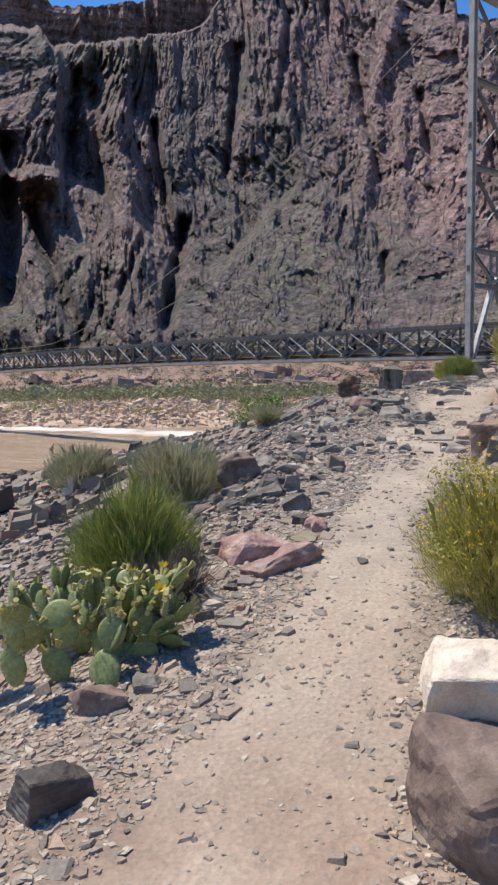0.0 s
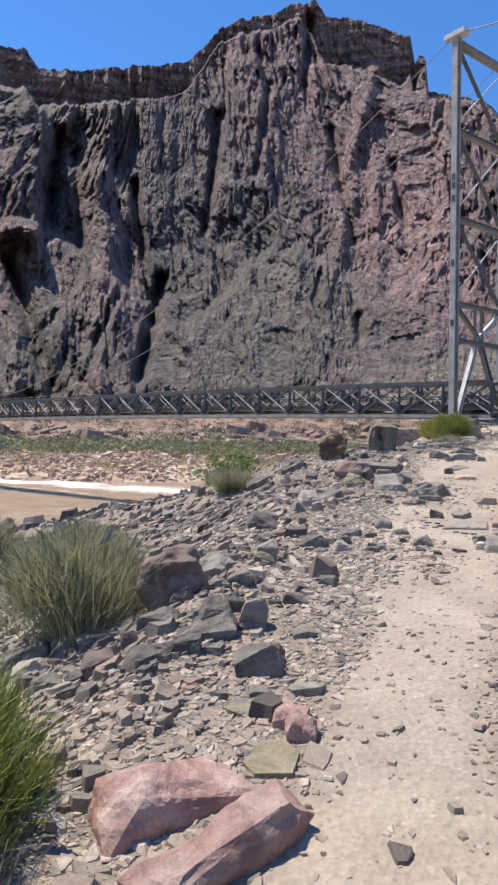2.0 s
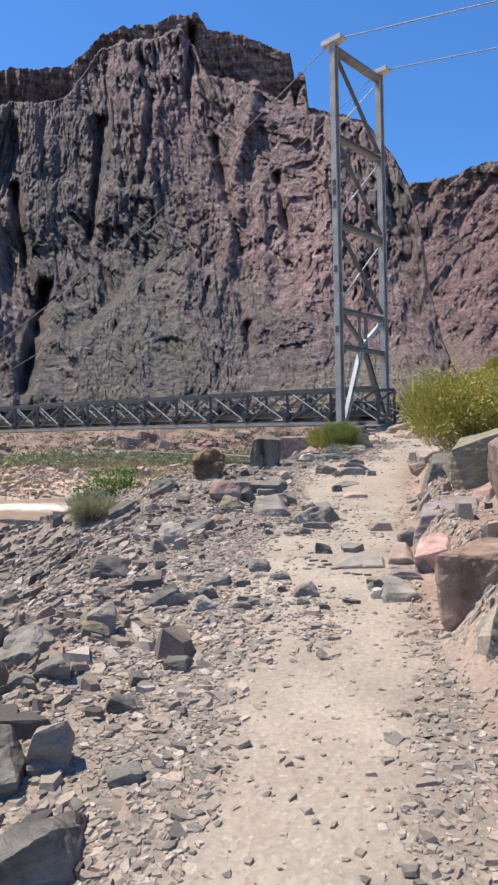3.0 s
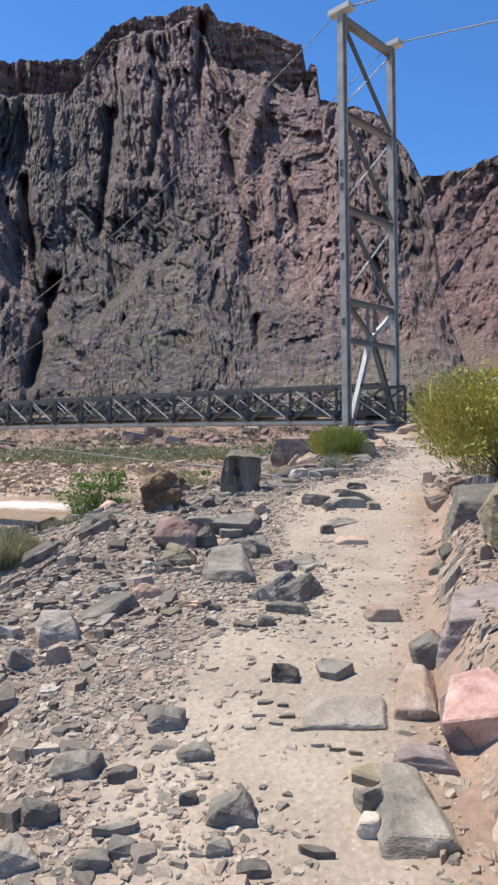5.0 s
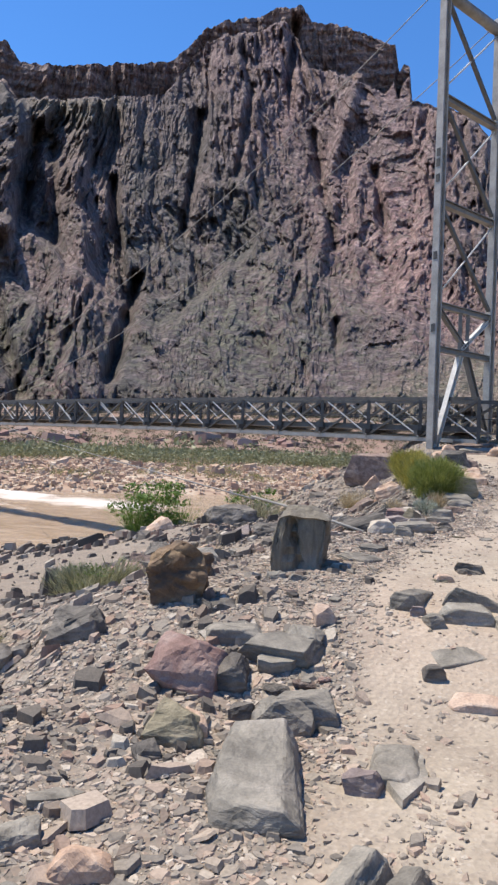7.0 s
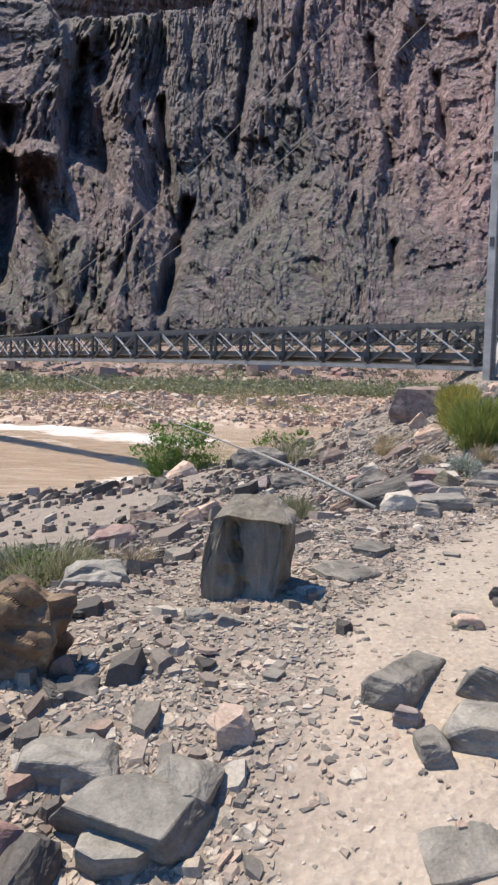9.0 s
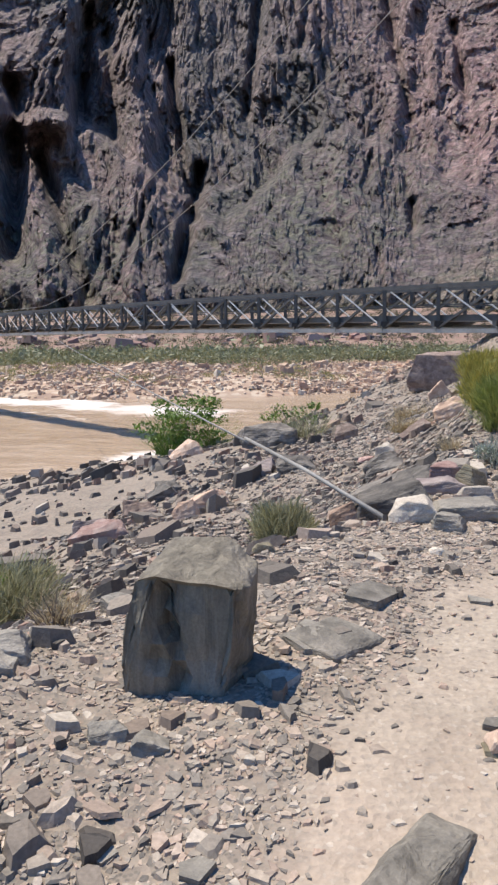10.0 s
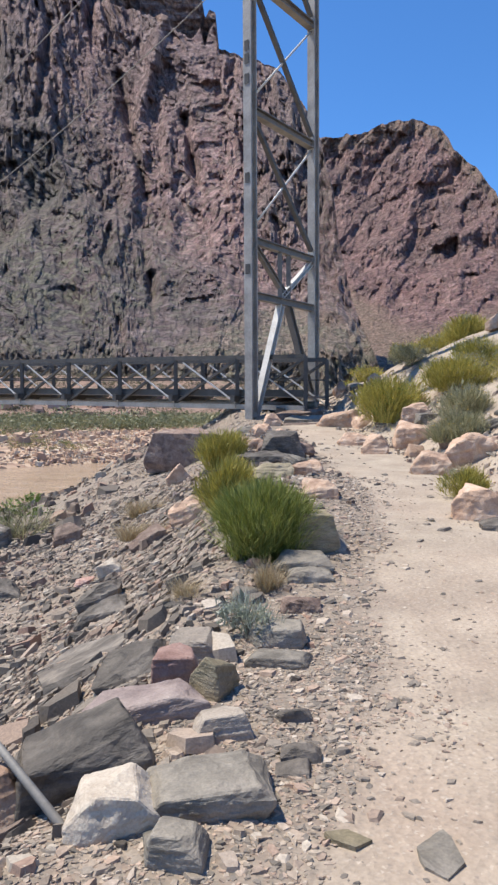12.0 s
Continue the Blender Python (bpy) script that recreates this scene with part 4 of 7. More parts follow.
stone("rock", -0.44, 4.37, 0.13, 0.09, 0.09, 29, DARK, "b", "small dark schist rock resting on the stony slope below the trail")
stone("rock", -0.24, 4.47, 0.08, 0.06, 0.06, 23, SALMON, "b", "small salmon-pink granite rock resting on the dusty trail")
stone("rock", -1.40, 7.58, 0.46, 0.31, 0.33, 22, BROWN, "b", "brown weathered rock resting on the stony slope below the trail")
stone("rock", -1.31, 7.98, 0.30, 0.21, 0.19, 19, GREY, "b", "grey schist rock resting on the stony slope below the trail")
stone("rock", -1.92, 7.89, 0.42, 0.29, 0.21, 25, DARK, "b", "dark schist rock resting on the stony slope below the trail")
stone("rock", -0.97, 8.25, 0.18, 0.13, 0.14, 15, OLIVE, "b", "small olive-grey rock resting on the stony slope below the trail")
stone("rock", -0.45, 6.54, 0.23, 0.16, 0.12, 15, DARK, "b", "small dark schist rock resting on the stony slope below the trail")
stone("rock", -0.65, 6.96, 0.17, 0.12, 0.13, 16, MAUVE, "b", "small mauve-grey rock resting on the stony slope below the trail")
stone("rock", -0.83, 6.83, 0.34, 0.22, 0.18, 18, DARK, "b", "dark schist rock resting on the stony slope below the trail")
stone("rock", -2.33, 7.08, 0.40, 0.26, 0.18, 32, DARK, "b", "dark schist rock resting on the stony slope below the trail")
stone("rock", -2.00, 6.53, 0.22, 0.15, 0.11, 32, GREY, "b", "small grey schist rock resting on the stony slope below the trail")
stone("rock", -1.74, 7.13, 0.29, 0.20, 0.18, 27, GREY, "b", "grey schist rock resting on the stony slope below the trail")
stone("rock", -1.07, 6.50, 0.29, 0.20, 0.15, 23, DARK, "b", "dark schist rock resting on the stony slope below the trail")
stone("rock_slab", -0.38, 6.09, 0.14, 0.21, 0.05, 15, GREY, "s", "small grey schist slab lying flat on the stony slope below the trail")
stone("rock", -3.44, 7.79, 0.46, 0.31, 0.22, 37, DARK, "b", "dark schist rock resting on the stony slope below the trail")
stone("rock", -5.49, 11.28, 0.48, 0.34, 0.18, 35, DUSTY, "b", "dusty tan rock resting on the stony slope below the trail")
stone("rock", -0.64, 6.95, 0.15, 0.10, 0.11, 20, MAUVE, "b", "small mauve-grey rock resting on the stony slope below the trail")
stone("rock_slab", -0.50, 6.56, 0.28, 0.33, 0.06, 20, DARK, "s", "dark schist slab lying flat on the stony slope below the trail")
stone("rock_slab", -0.17, 6.31, 0.15, 0.13, 0.05, 15, GREY, "s", "small grey schist slab lying flat on the dusty trail")
stone("rock", -0.94, 6.77, 0.25, 0.17, 0.09, 26, DARK, "b", "small dark schist rock resting on the stony slope below the trail")
stone("rock", -1.94, 8.01, 0.44, 0.30, 0.22, 30, DARK, "b", "dark schist rock resting on the stony slope below the trail")
stone("rock", -1.55, 8.05, 0.37, 0.25, 0.29, 26, BROWN, "b", "brown weathered rock resting on the stony slope below the trail")
stone("rock", -1.30, 8.12, 0.28, 0.18, 0.19, 22, GREY, "b", "small grey schist rock resting on the stony slope below the trail")
stone("rock", -0.17, 6.02, 0.17, 0.12, 0.09, 17, RED, "b", "small reddish granite rock resting on the dusty trail")
stone("rock_slab", -0.40, 6.08, 0.22, 0.18, 0.05, 21, MAUVE, "s", "mauve-grey slab lying flat on the stony slope below the trail")
stone("rock", -1.00, 8.35, 0.22, 0.15, 0.18, 18, OLIVE, "b", "small olive-grey rock resting on the stony slope below the trail")
stone("rock", -2.02, 13.28, 0.33, 0.24, 0.24, 22, DARK, "b", "dark schist rock resting on the stony slope below the trail")
stone("rock", -2.53, 13.08, 0.39, 0.28, 0.20, 26, DARK, "b", "dark schist rock resting on the stony slope below the trail")
stone("boulder", -5.91, 29.03, 1.58, 1.11, 0.63, 19, DARK, "b", "large dark schist boulder resting on the stony slope below the trail")
stone("rock", -1.75, 14.76, 0.36, 0.25, 0.08, 28, GREY, "b", "grey schist rock resting on the stony slope below the trail")
stone("rock", -4.22, 21.35, 0.38, 0.27, 0.26, 23, SALMON, "b", "salmon-pink granite rock resting on the stony slope below the trail")
stone("boulder", -5.24, 20.66, 0.87, 0.61, 0.29, 30, RED, "b", "large reddish granite boulder resting on the stony slope below the trail")
stone("rock", -5.78, 23.49, 0.52, 0.37, 0.39, 26, DARK, "b", "dark schist rock resting on the stony slope below the trail")
stone("boulder", -7.96, 28.58, 1.12, 0.80, 0.45, 25, SALMON, "b", "large salmon-pink granite boulder resting on the stony slope below the trail")
stone("rock", 0.42, 15.22, 0.21, 0.15, 0.05, 1, DARK, "b", "small dark schist rock resting on the dusty trail")
stone("rock", 0.21, 14.83, 0.12, 0.08, 0.04, 5, OLIVE, "b", "small olive-grey rock resting on the dusty trail")
stone("rock", -0.84, 14.48, 0.13, 0.09, 0.07, 27, GREY, "b", "small grey schist rock resting on the stony slope below the trail")
stone("rock_slab", 0.88, 16.13, 0.15, 0.31, 0.05, -6, DARK, "s", "small dark schist slab lying flat on the dusty trail")
stone("rock", -0.73, 19.18, 0.52, 0.37, 0.17, 8, DARK, "b", "dark schist rock resting on the stony slope below the trail")
stone("boulder", -4.35, 22.32, 0.69, 0.49, 0.33, 27, SALMON, "b", "large salmon-pink granite boulder resting on the stony slope below the trail")
stone("rock", -5.83, 23.75, 0.51, 0.36, 0.38, 31, DARK, "b", "dark schist rock resting on the stony slope below the trail")
stone("boulder", -5.58, 22.42, 0.60, 0.43, 0.36, 33, BROWN, "b", "brown weathered boulder resting on the stony slope below the trail")
stone("rock", -1.47, 16.43, 0.28, 0.19, 0.14, 30, GREY, "b", "grey schist rock resting on the stony slope below the trail")
stone("rock", -1.20, 16.46, 0.14, 0.10, 0.10, 25, OLIVE, "b", "small olive-grey rock resting on the stony slope below the trail")
stone("rock_slab", -2.04, 17.67, 0.34, 0.68, 0.08, 28, DARK, "s", "dark schist slab lying flat on the stony slope below the trail")
stone("rock", -2.10, 18.07, 0.33, 0.23, 0.06, 27, MAUVE, "b", "mauve-grey rock resting on the stony slope below the trail")
stone("rock", -0.23, 16.70, 0.10, 0.07, 0.06, 5, PALE, "b", "small pale limestone rock resting on the stony slope below the trail")
stone("boulder", -3.35, 23.68, 0.69, 0.48, 0.31, 19, DARK, "b", "large dark schist boulder resting on the stony slope below the trail")
stone("rock", -1.0, 17.86, 0.28, 0.2, 0.17, 19, RED, "b", "small reddish granite rock resting on the stony slope below the trail")
stone("rock", -0.26, 17.34, 0.19, 0.14, 0.07, 9, GREY, "b", "small grey schist rock resting on the stony slope below the trail")
stone("rock", 0.18, 17.83, 0.15, 0.11, 0.07, -2, DARK, "b", "small dark schist rock resting on the dusty trail")
stone("rock", 0.50, 21.34, 0.49, 0.34, 0.29, -4, GREY, "b", "grey schist rock resting on the stony slope below the trail")
stone("rock", 0.40, 20.58, 0.40, 0.28, 0.17, -3, GREY, "b", "grey schist rock resting on the stony slope below the trail")
stone("rock", -1.45, 21.30, 0.53, 0.37, 0.25, 14, DARK, "b", "dark schist rock resting on the stony slope below the trail")
stone("rock", -1.86, 23.47, 0.33, 0.23, 0.25, 13, PALE, "b", "pale limestone rock resting on the stony slope below the trail")
stone("rock_slab", -1.21, 19.97, 0.82, 1.64, 0.14, 15, DARK, "s", "large dark schist slab lying flat on the stony slope below the trail")
stone("boulder", 0.01, 27.98, 1.00, 0.70, 0.41, 0, DARK, "b", "large dark schist boulder resting on the stony slope below the trail")
stone("boulder", 0.15, 26.14, 0.67, 0.47, 0.38, -0, OLIVE, "b", "large olive-grey boulder resting on the stony slope below the trail")
stone("rock", 0.69, 26.44, 0.58, 0.41, 0.28, -3, SALMON, "b", "salmon-pink granite rock resting on the stony slope below the trail")
stone("rock", 0.72, 24.07, 0.54, 0.38, 0.27, -4, SALMON, "b", "salmon-pink granite rock resting on the stony slope below the trail")
stone("boulder", -1.01, 24.48, 0.58, 0.41, 0.34, 7, SALMON, "b", "salmon-pink granite boulder resting on the stony slope below the trail")
stone("rock", -3.34, 26.88, 0.55, 0.39, 0.37, 16, BROWN, "b", "brown weathered rock resting on the stony slope below the trail")
stone("boulder", 3.13, 30.36, 0.99, 0.70, 0.59, -11, SALMON, "b", "large salmon-pink granite boulder resting on the bank above the trail")
stone("boulder", 2.21, 29.45, 0.67, 0.47, 0.43, -8, SALMON, "b", "large salmon-pink granite boulder resting on the dusty trail")
stone("boulder", 3.62, 32.17, 0.76, 0.54, 0.53, -12, SALMON, "b", "large salmon-pink granite boulder resting on the bank above the trail")
stone("boulder", 3.45, 26.72, 0.91, 0.64, 0.51, -16, SALMON, "b", "large salmon-pink granite boulder resting on the bank above the trail")
stone("rock", 2.32, 22.71, 0.57, 0.40, 0.43, -16, SALMON, "b", "salmon-pink granite rock resting on the dusty trail")
stone("boulder", 2.64, 26.30, 0.69, 0.49, 0.42, -13, SALMON, "b", "large salmon-pink granite boulder resting on the bank above the trail")
stone("rock", 2.35, 22.21, 0.29, 0.20, 0.22, -17, DARK, "b", "dark schist rock resting on the dusty trail")
stone("boulder", 2.03, 31.25, 0.81, 0.57, 0.36, -7, SALMON, "b", "large salmon-pink granite boulder resting on the dusty trail")
stone("boulder", 2.14, 36.36, 1.40, 0.99, 0.52, -5, SALMON, "b", "large salmon-pink granite boulder resting on the bank above the trail")
stone("boulder", 0.12, 36.36, 0.60, 0.43, 0.42, -0, SALMON, "b", "salmon-pink granite boulder resting on the stony slope below the trail")
stone("boulder", -2.01, 31.23, 0.61, 0.43, 0.41, 7, SALMON, "b", "salmon-pink granite boulder resting on the stony slope below the trail")
stone("rock_slab", 0.64, 17.30, 0.19, 0.27, 0.05, -13, GREY, "s", "small grey schist slab lying flat on the dusty trail")
stone("rock_slab", 0.34, 17.38, 0.18, 0.12, 0.05, -6, OLIVE, "s", "small olive-grey slab lying flat on the dusty trail")
stone("rock", -1.50, 24.22, 0.54, 0.38, 0.17, 10, BROWN, "b", "brown weathered rock resting on the stony slope below the trail")
stone("rock", -0.10, 20.18, 0.22, 0.15, 0.10, 2, GREY, "b", "small grey schist rock resting on the stony slope below the trail")
stone("rock", 0.31, 19.94, 0.29, 0.20, 0.12, -3, BROWN, "b", "brown weathered rock resting on the stony slope below the trail")

stone("rock_slab", 0.42, 10.16, 0.25, 0.21, 0.14, 4, GREY, "s", "grey schist slab leaning on the dusty trail", tilt=(8, -6))
stone("rock", 0.21, 10.05, 0.13, 0.08, 0.14, 7, DARK, "b", "small dark schist rock resting on the dusty trail")
stone("rock_slab", 0.61, 9.30, 0.14, 0.17, 0.09, 1, OLIVE, "s", "small olive-grey slab lying flat on the dusty trail")
stone("rock", -0.01, 9.09, 0.06, 0.04, 0.08, 15, DARK, "b", "small dark schist rock resting on the dusty trail")
stone("rock", 0.15, 9.04, 0.17, 0.10, 0.13, 12, GREY, "b", "small grey schist rock resting on the dusty trail")
stone("rock_slab", 0.44, 8.89, 0.13, 0.04, 0.06, 5, DARK, "s", "small dark schist slab lying flat on the dusty trail")
stone("rock", 0.15, 8.87, 0.09, 0.05, 0.07, 13, GREY, "b", "small grey schist rock resting on the dusty trail")
stone("rock", 0.27, 8.80, 0.10, 0.06, 0.06, 10, DARK, "b", "small dark schist rock resting on the dusty trail")
stone("rock", -0.23, 9.59, 0.16, 0.09, 0.15, 17, GREY, "b", "small grey schist rock resting on the dusty trail")
stone("rock", -0.06, 9.38, 0.14, 0.08, 0.08, 15, GREY, "b", "small grey schist rock resting on the dusty trail")
stone("rock", -0.29, 9.20, 0.13, 0.07, 0.07, 20, DARK, "b", "small dark schist rock resting on the dusty trail")
stone("rock", -1.11, 10.43, 0.24, 0.18, 0.21, 25, DUSTY, "b", "dusty tan rock resting on the stony slope below the trail")
stone("rock", -1.13, 10.04, 0.14, 0.11, 0.12, 28, DUSTY, "b", "small dusty tan rock resting on the stony slope below the trail")
stone("rock", -0.46, 8.72, 0.15, 0.11, 0.09, 29, DUSTY, "b", "small dusty tan rock resting on the stony slope below the trail")
stone("rock_slab", -0.20, 8.91, 0.17, 0.05, 0.09, 21, GREY, "s", "small grey schist slab lying flat on the dusty trail")
stone("rock", -0.15, 8.82, 0.11, 0.06, 0.08, 20, GREY, "b", "small grey schist rock resting on the dusty trail")
stone("rock", -0.48, 8.94, 0.13, 0.08, 0.13, 27, GREY, "b", "small grey schist rock resting on the stony slope below the trail")
stone("rock", -0.22, 8.76, 0.12, 0.07, 0.08, 23, GREY, "b", "small grey schist rock resting on the dusty trail")
stone("rock_slab", -0.80, 10.08, 0.12, 0.10, 0.07, 23, GREY, "s", "small grey schist slab lying flat on the stony slope below the trail")
stone("rock_slab", 0.14, 9.70, 0.08, 0.03, 0.04, 9, DUSTY, "s", "small dusty tan slab lying flat on the dusty trail")
stone("rock_slab", 0.22, 9.64, 0.08, 0.03, 0.04, 8, DUSTY, "s", "small dusty tan slab lying flat on the dusty trail")
stone("rock_slab", 0.26, 9.70, 0.08, 0.03, 0.04, 7, OLIVE, "s", "small olive-grey slab lying flat on the dusty trail")
stone("rock_slab", 0.12, 9.59, 0.07, 0.03, 0.04, 10, DUSTY, "s", "small dusty tan slab lying flat on the dusty trail")
stone("rock_slab", 0.32, 9.60, 0.07, 0.03, 0.04, 6, GREY, "s", "small grey schist slab lying flat on the dusty trail")
stone("rock_slab", 0.48, 9.47, 0.07, 0.02, 0.04, 3, OLIVE, "s", "small olive-grey slab lying flat on the dusty trail")
stone("rock_slab", 0.55, 9.45, 0.07, 0.02, 0.04, 2, OLIVE, "s", "small olive-grey slab lying flat on the dusty trail")
stone("rock_slab", 0.41, 9.49, 0.07, 0.02, 0.04, 5, DUSTY, "s", "small dusty tan slab lying flat on the dusty trail")
stone("rock_slab", 0.15, 9.81, 0.08, 0.04, 0.04, 9, GREY, "s", "small grey schist slab lying flat on the dusty trail")
stone("rock_slab", 0.23, 9.79, 0.08, 0.03, 0.04, 8, GREY, "s", "small grey schist slab lying flat on the dusty trail")
stone("rock", -0.50, 12.61, 0.35, 0.20, 0.27, 12, GREY, "b", "grey schist rock resting on the stony slope below the trail")
stone("rock", -0.96, 12.35, 0.31, 0.18, 0.31, 19, OLIVE, "b", "olive-grey rock resting on the stony slope below the trail")
stone("rock", -0.89, 12.38, 0.16, 0.12, 0.16, 18, SALMON, "b", "small salmon-pink granite rock resting on the stony slope below the trail")
stone("rock", -0.73, 12.66, 0.15, 0.08, 0.20, 15, DARK, "b", "small dark schist rock resting on the stony slope below the trail")
stone("rock_slab", 0.09, 12.29, 0.23, 0.54, 0.07, 4, GREY, "s", "grey schist slab lying flat on the dusty trail")
stone("rock", -0.05, 12.13, 0.18, 0.11, 0.18, 6, MAUVE, "b", "small mauve-grey rock resting on the dusty trail")
stone("rock", -0.87, 11.32, 0.22, 0.17, 0.11, 24, SALMON, "b", "salmon-pink granite rock resting on the stony slope below the trail")
stone("rock_slab", -1.00, 10.75, 0.23, 0.37, 0.10, 31, GREY, "s", "grey schist slab leaning on the stony slope below the trail", tilt=(6, -8))
stone("rock_slab", -0.50, 11.07, 0.10, 0.17, 0.10, 18, SALMON, "s", "small salmon-pink granite slab lying flat on the stony slope below the trail")
stone("rock_slab", -0.62, 10.92, 0.22, 0.14, 0.07, 22, OLIVE, "s", "small olive-grey slab lying flat on the stony slope below the trail")
stone("rock", -1.20, 11.41, 0.19, 0.11, 0.13, 28, GREY, "b", "small grey schist rock resting on the stony slope below the trail")
stone("rock_slab", -1.21, 11.70, 0.27, 0.14, 0.09, 26, GREY, "s", "grey schist slab lying flat on the stony slope below the trail")
stone("rock", -1.97, 13.29, 0.32, 0.19, 0.24, 26, DARK, "b", "dark schist rock resting on the stony slope below the trail")
stone("rock", -2.42, 13.16, 0.27, 0.15, 0.12, 31, DARK, "b", "dark schist rock resting on the stony slope below the trail")
stone("rock", -0.36, 11.02, 0.09, 0.05, 0.08, 16, DARK, "b", "small dark schist rock resting on the dusty trail")
stone("rock", -0.32, 10.77, 0.09, 0.05, 0.08, 17, GREY, "b", "small grey schist rock resting on the dusty trail")
stone("rock_slab", -0.11, 10.76, 0.13, 0.11, 0.07, 11, GREY, "s", "small grey schist slab lying flat on the dusty trail")
stone("rock", -0.00, 10.81, 0.11, 0.07, 0.12, 8, GREY, "b", "small grey schist rock resting on the dusty trail")
stone("rock_slab", -0.13, 11.31, 0.12, 0.21, 0.09, 10, GREY, "s", "small grey schist slab leaning on the dusty trail", tilt=(0, -14))
stone("rock", -0.57, 13.41, 0.28, 0.16, 0.18, 11, GREY, "b", "grey schist rock resting on the stony slope below the trail")
stone("rock", -1.00, 12.12, 0.14, 0.08, 0.11, 21, DARK, "b", "small dark schist rock resting on the stony slope below the trail")
stone("rock", -1.44, 11.14, 0.11, 0.06, 0.05, 35, DARK, "b", "small dark schist rock resting on the stony slope below the trail")
stone("boulder", -1.12, 12.93, 0.44, 0.36, 0.27, 14, RED, "b", "reddish granite boulder resting on the stony slope below the trail")
stone("rock", -0.87, 12.98, 0.17, 0.24, 0.26, 14, DARK, "b", "dark schist rock leaning against a reddish boulder")
stone("rock_slab", -0.67, 13.19, 0.37, 0.18, 0.19, 23, GREY, "s", "grey schist slab leaning on the stony slope below the trail", tilt=(-6, 4))
stone("rock_slab", -0.98, 13.46, 0.36, 0.18, 0.11, 26, GREY, "s", "grey schist slab lying flat on the stony slope below the trail")
stone("rock_slab", -1.38, 13.21, 0.30, 0.20, 0.07, 36, OLIVE, "s", "olive-grey slab lying flat on the stony slope below the trail")
stone("rock_slab", -1.16, 13.20, 0.24, 0.08, 0.07, 32, GREY, "s", "grey schist slab lying flat on the stony slope below the trail")
stone("rock", -1.19, 13.74, 0.18, 0.11, 0.11, 28, DARK, "b", "small dark schist rock resting on the stony slope below the trail")
stone("rock", -1.32, 13.82, 0.11, 0.08, 0.12, 29, BROWN, "b", "small brown weathered rock resting on the stony slope below the trail")
stone("rock_slab", -0.54, 12.87, 0.15, 0.06, 0.09, 23, GREY, "s", "small grey schist slab lying flat on the stony slope below the trail")
stone("rock_slab", -0.47, 13.05, 0.09, 0.07, 0.09, 20, GREY, "s", "small grey schist slab lying flat on the stony slope below the trail")
stone("rock", -1.77, 14.78, 0.37, 0.21, 0.17, 28, GREY, "b", "grey schist rock resting on the stony slope below the trail")
stone("boulder", -5.49, 20.92, 0.60, 0.35, 0.46, 30, MAUVE, "b", "mauve-grey boulder resting on the stony slope below the trail")
stone("rock_slab", -0.77, 14.08, 0.14, 0.08, 0.06, 19, GREY, "s", "small grey schist slab lying flat on the stony slope below the trail")
stone("rock_slab", -0.45, 13.71, 0.16, 0.08, 0.06, 15, DUSTY, "s", "small dusty tan slab lying flat on the stony slope below the trail")
stone("boulder", -5.65, 28.52, 1.36, 0.79, 1.20, 19, DARK, "b", "large dark schist boulder resting on the stony slope below the trail")
stone("rock", -1.87, 7.92, 0.35, 0.20, 0.29, 27, DARK, "b", "dark schist rock resting on the stony slope below the trail")
stone("rock", -1.34, 7.60, 0.35, 0.26, 0.32, 23, BROWN, "b", "brown weathered rock resting on the stony slope below the trail")
stone("rock", -1.29, 8.08, 0.25, 0.15, 0.20, 20, GREY, "b", "grey schist rock resting on the stony slope below the trail")
stone("rock", -0.83, 6.92, 0.21, 0.12, 0.30, 20, DARK, "b", "small dark schist rock resting on the stony slope below the trail")
stone("rock", -1.30, 7.11, 0.29, 0.17, 0.16, 25, DARK, "b", "dark schist rock resting on the stony slope below the trail")
stone("rock", -0.88, 6.58, 0.16, 0.09, 0.20, 22, DARK, "b", "small dark schist rock resting on the stony slope below the trail")
stone("rock", -0.64, 6.96, 0.16, 0.12, 0.17, 17, DUSTY, "b", "small dusty tan rock resting on the stony slope below the trail")
stone("rock", -0.45, 6.46, 0.25, 0.15, 0.25, 17, DARK, "b", "dark schist rock resting on the stony slope below the trail")
stone("rock", -2.23, 7.08, 0.38, 0.22, 0.31, 35, DARK, "b", "dark schist rock resting on the stony slope below the trail")
stone("rock", -2.00, 6.76, 0.25, 0.18, 0.11, 35, DUSTY, "b", "dusty tan rock resting on the stony slope below the trail")
stone("rock", -1.37, 6.52, 0.21, 0.16, 0.13, 29, BROWN, "b", "small brown weathered rock resting on the stony slope below the trail")
stone("rock", -1.37, 9.56, 0.34, 0.20, 0.22, 17, DARK, "b", "dark schist rock resting on the stony slope below the trail")
stone("rock", -0.96, 8.31, 0.17, 0.13, 0.17, 16, DUSTY, "b", "small dusty tan rock resting on the stony slope below the trail")
stone("rock", -1.05, 6.54, 0.16, 0.09, 0.14, 25, DARK, "b", "small dark schist rock resting on the stony slope below the trail")
stone("rock", -1.30, 6.75, 0.13, 0.10, 0.12, 27, BROWN, "b", "small brown weathered rock resting on the stony slope below the trail")
stone("rock", -1.09, 7.63, 0.16, 0.09, 0.13, 20, GREY, "b", "small grey schist rock resting on the stony slope below the trail")
stone("rock", -0.96, 7.70, 0.18, 0.10, 0.16, 18, GREY, "b", "small grey schist rock resting on the stony slope below the trail")
stone("rock", -0.96, 6.96, 0.11, 0.06, 0.18, 21, GREY, "b", "small grey schist rock resting on the stony slope below the trail")
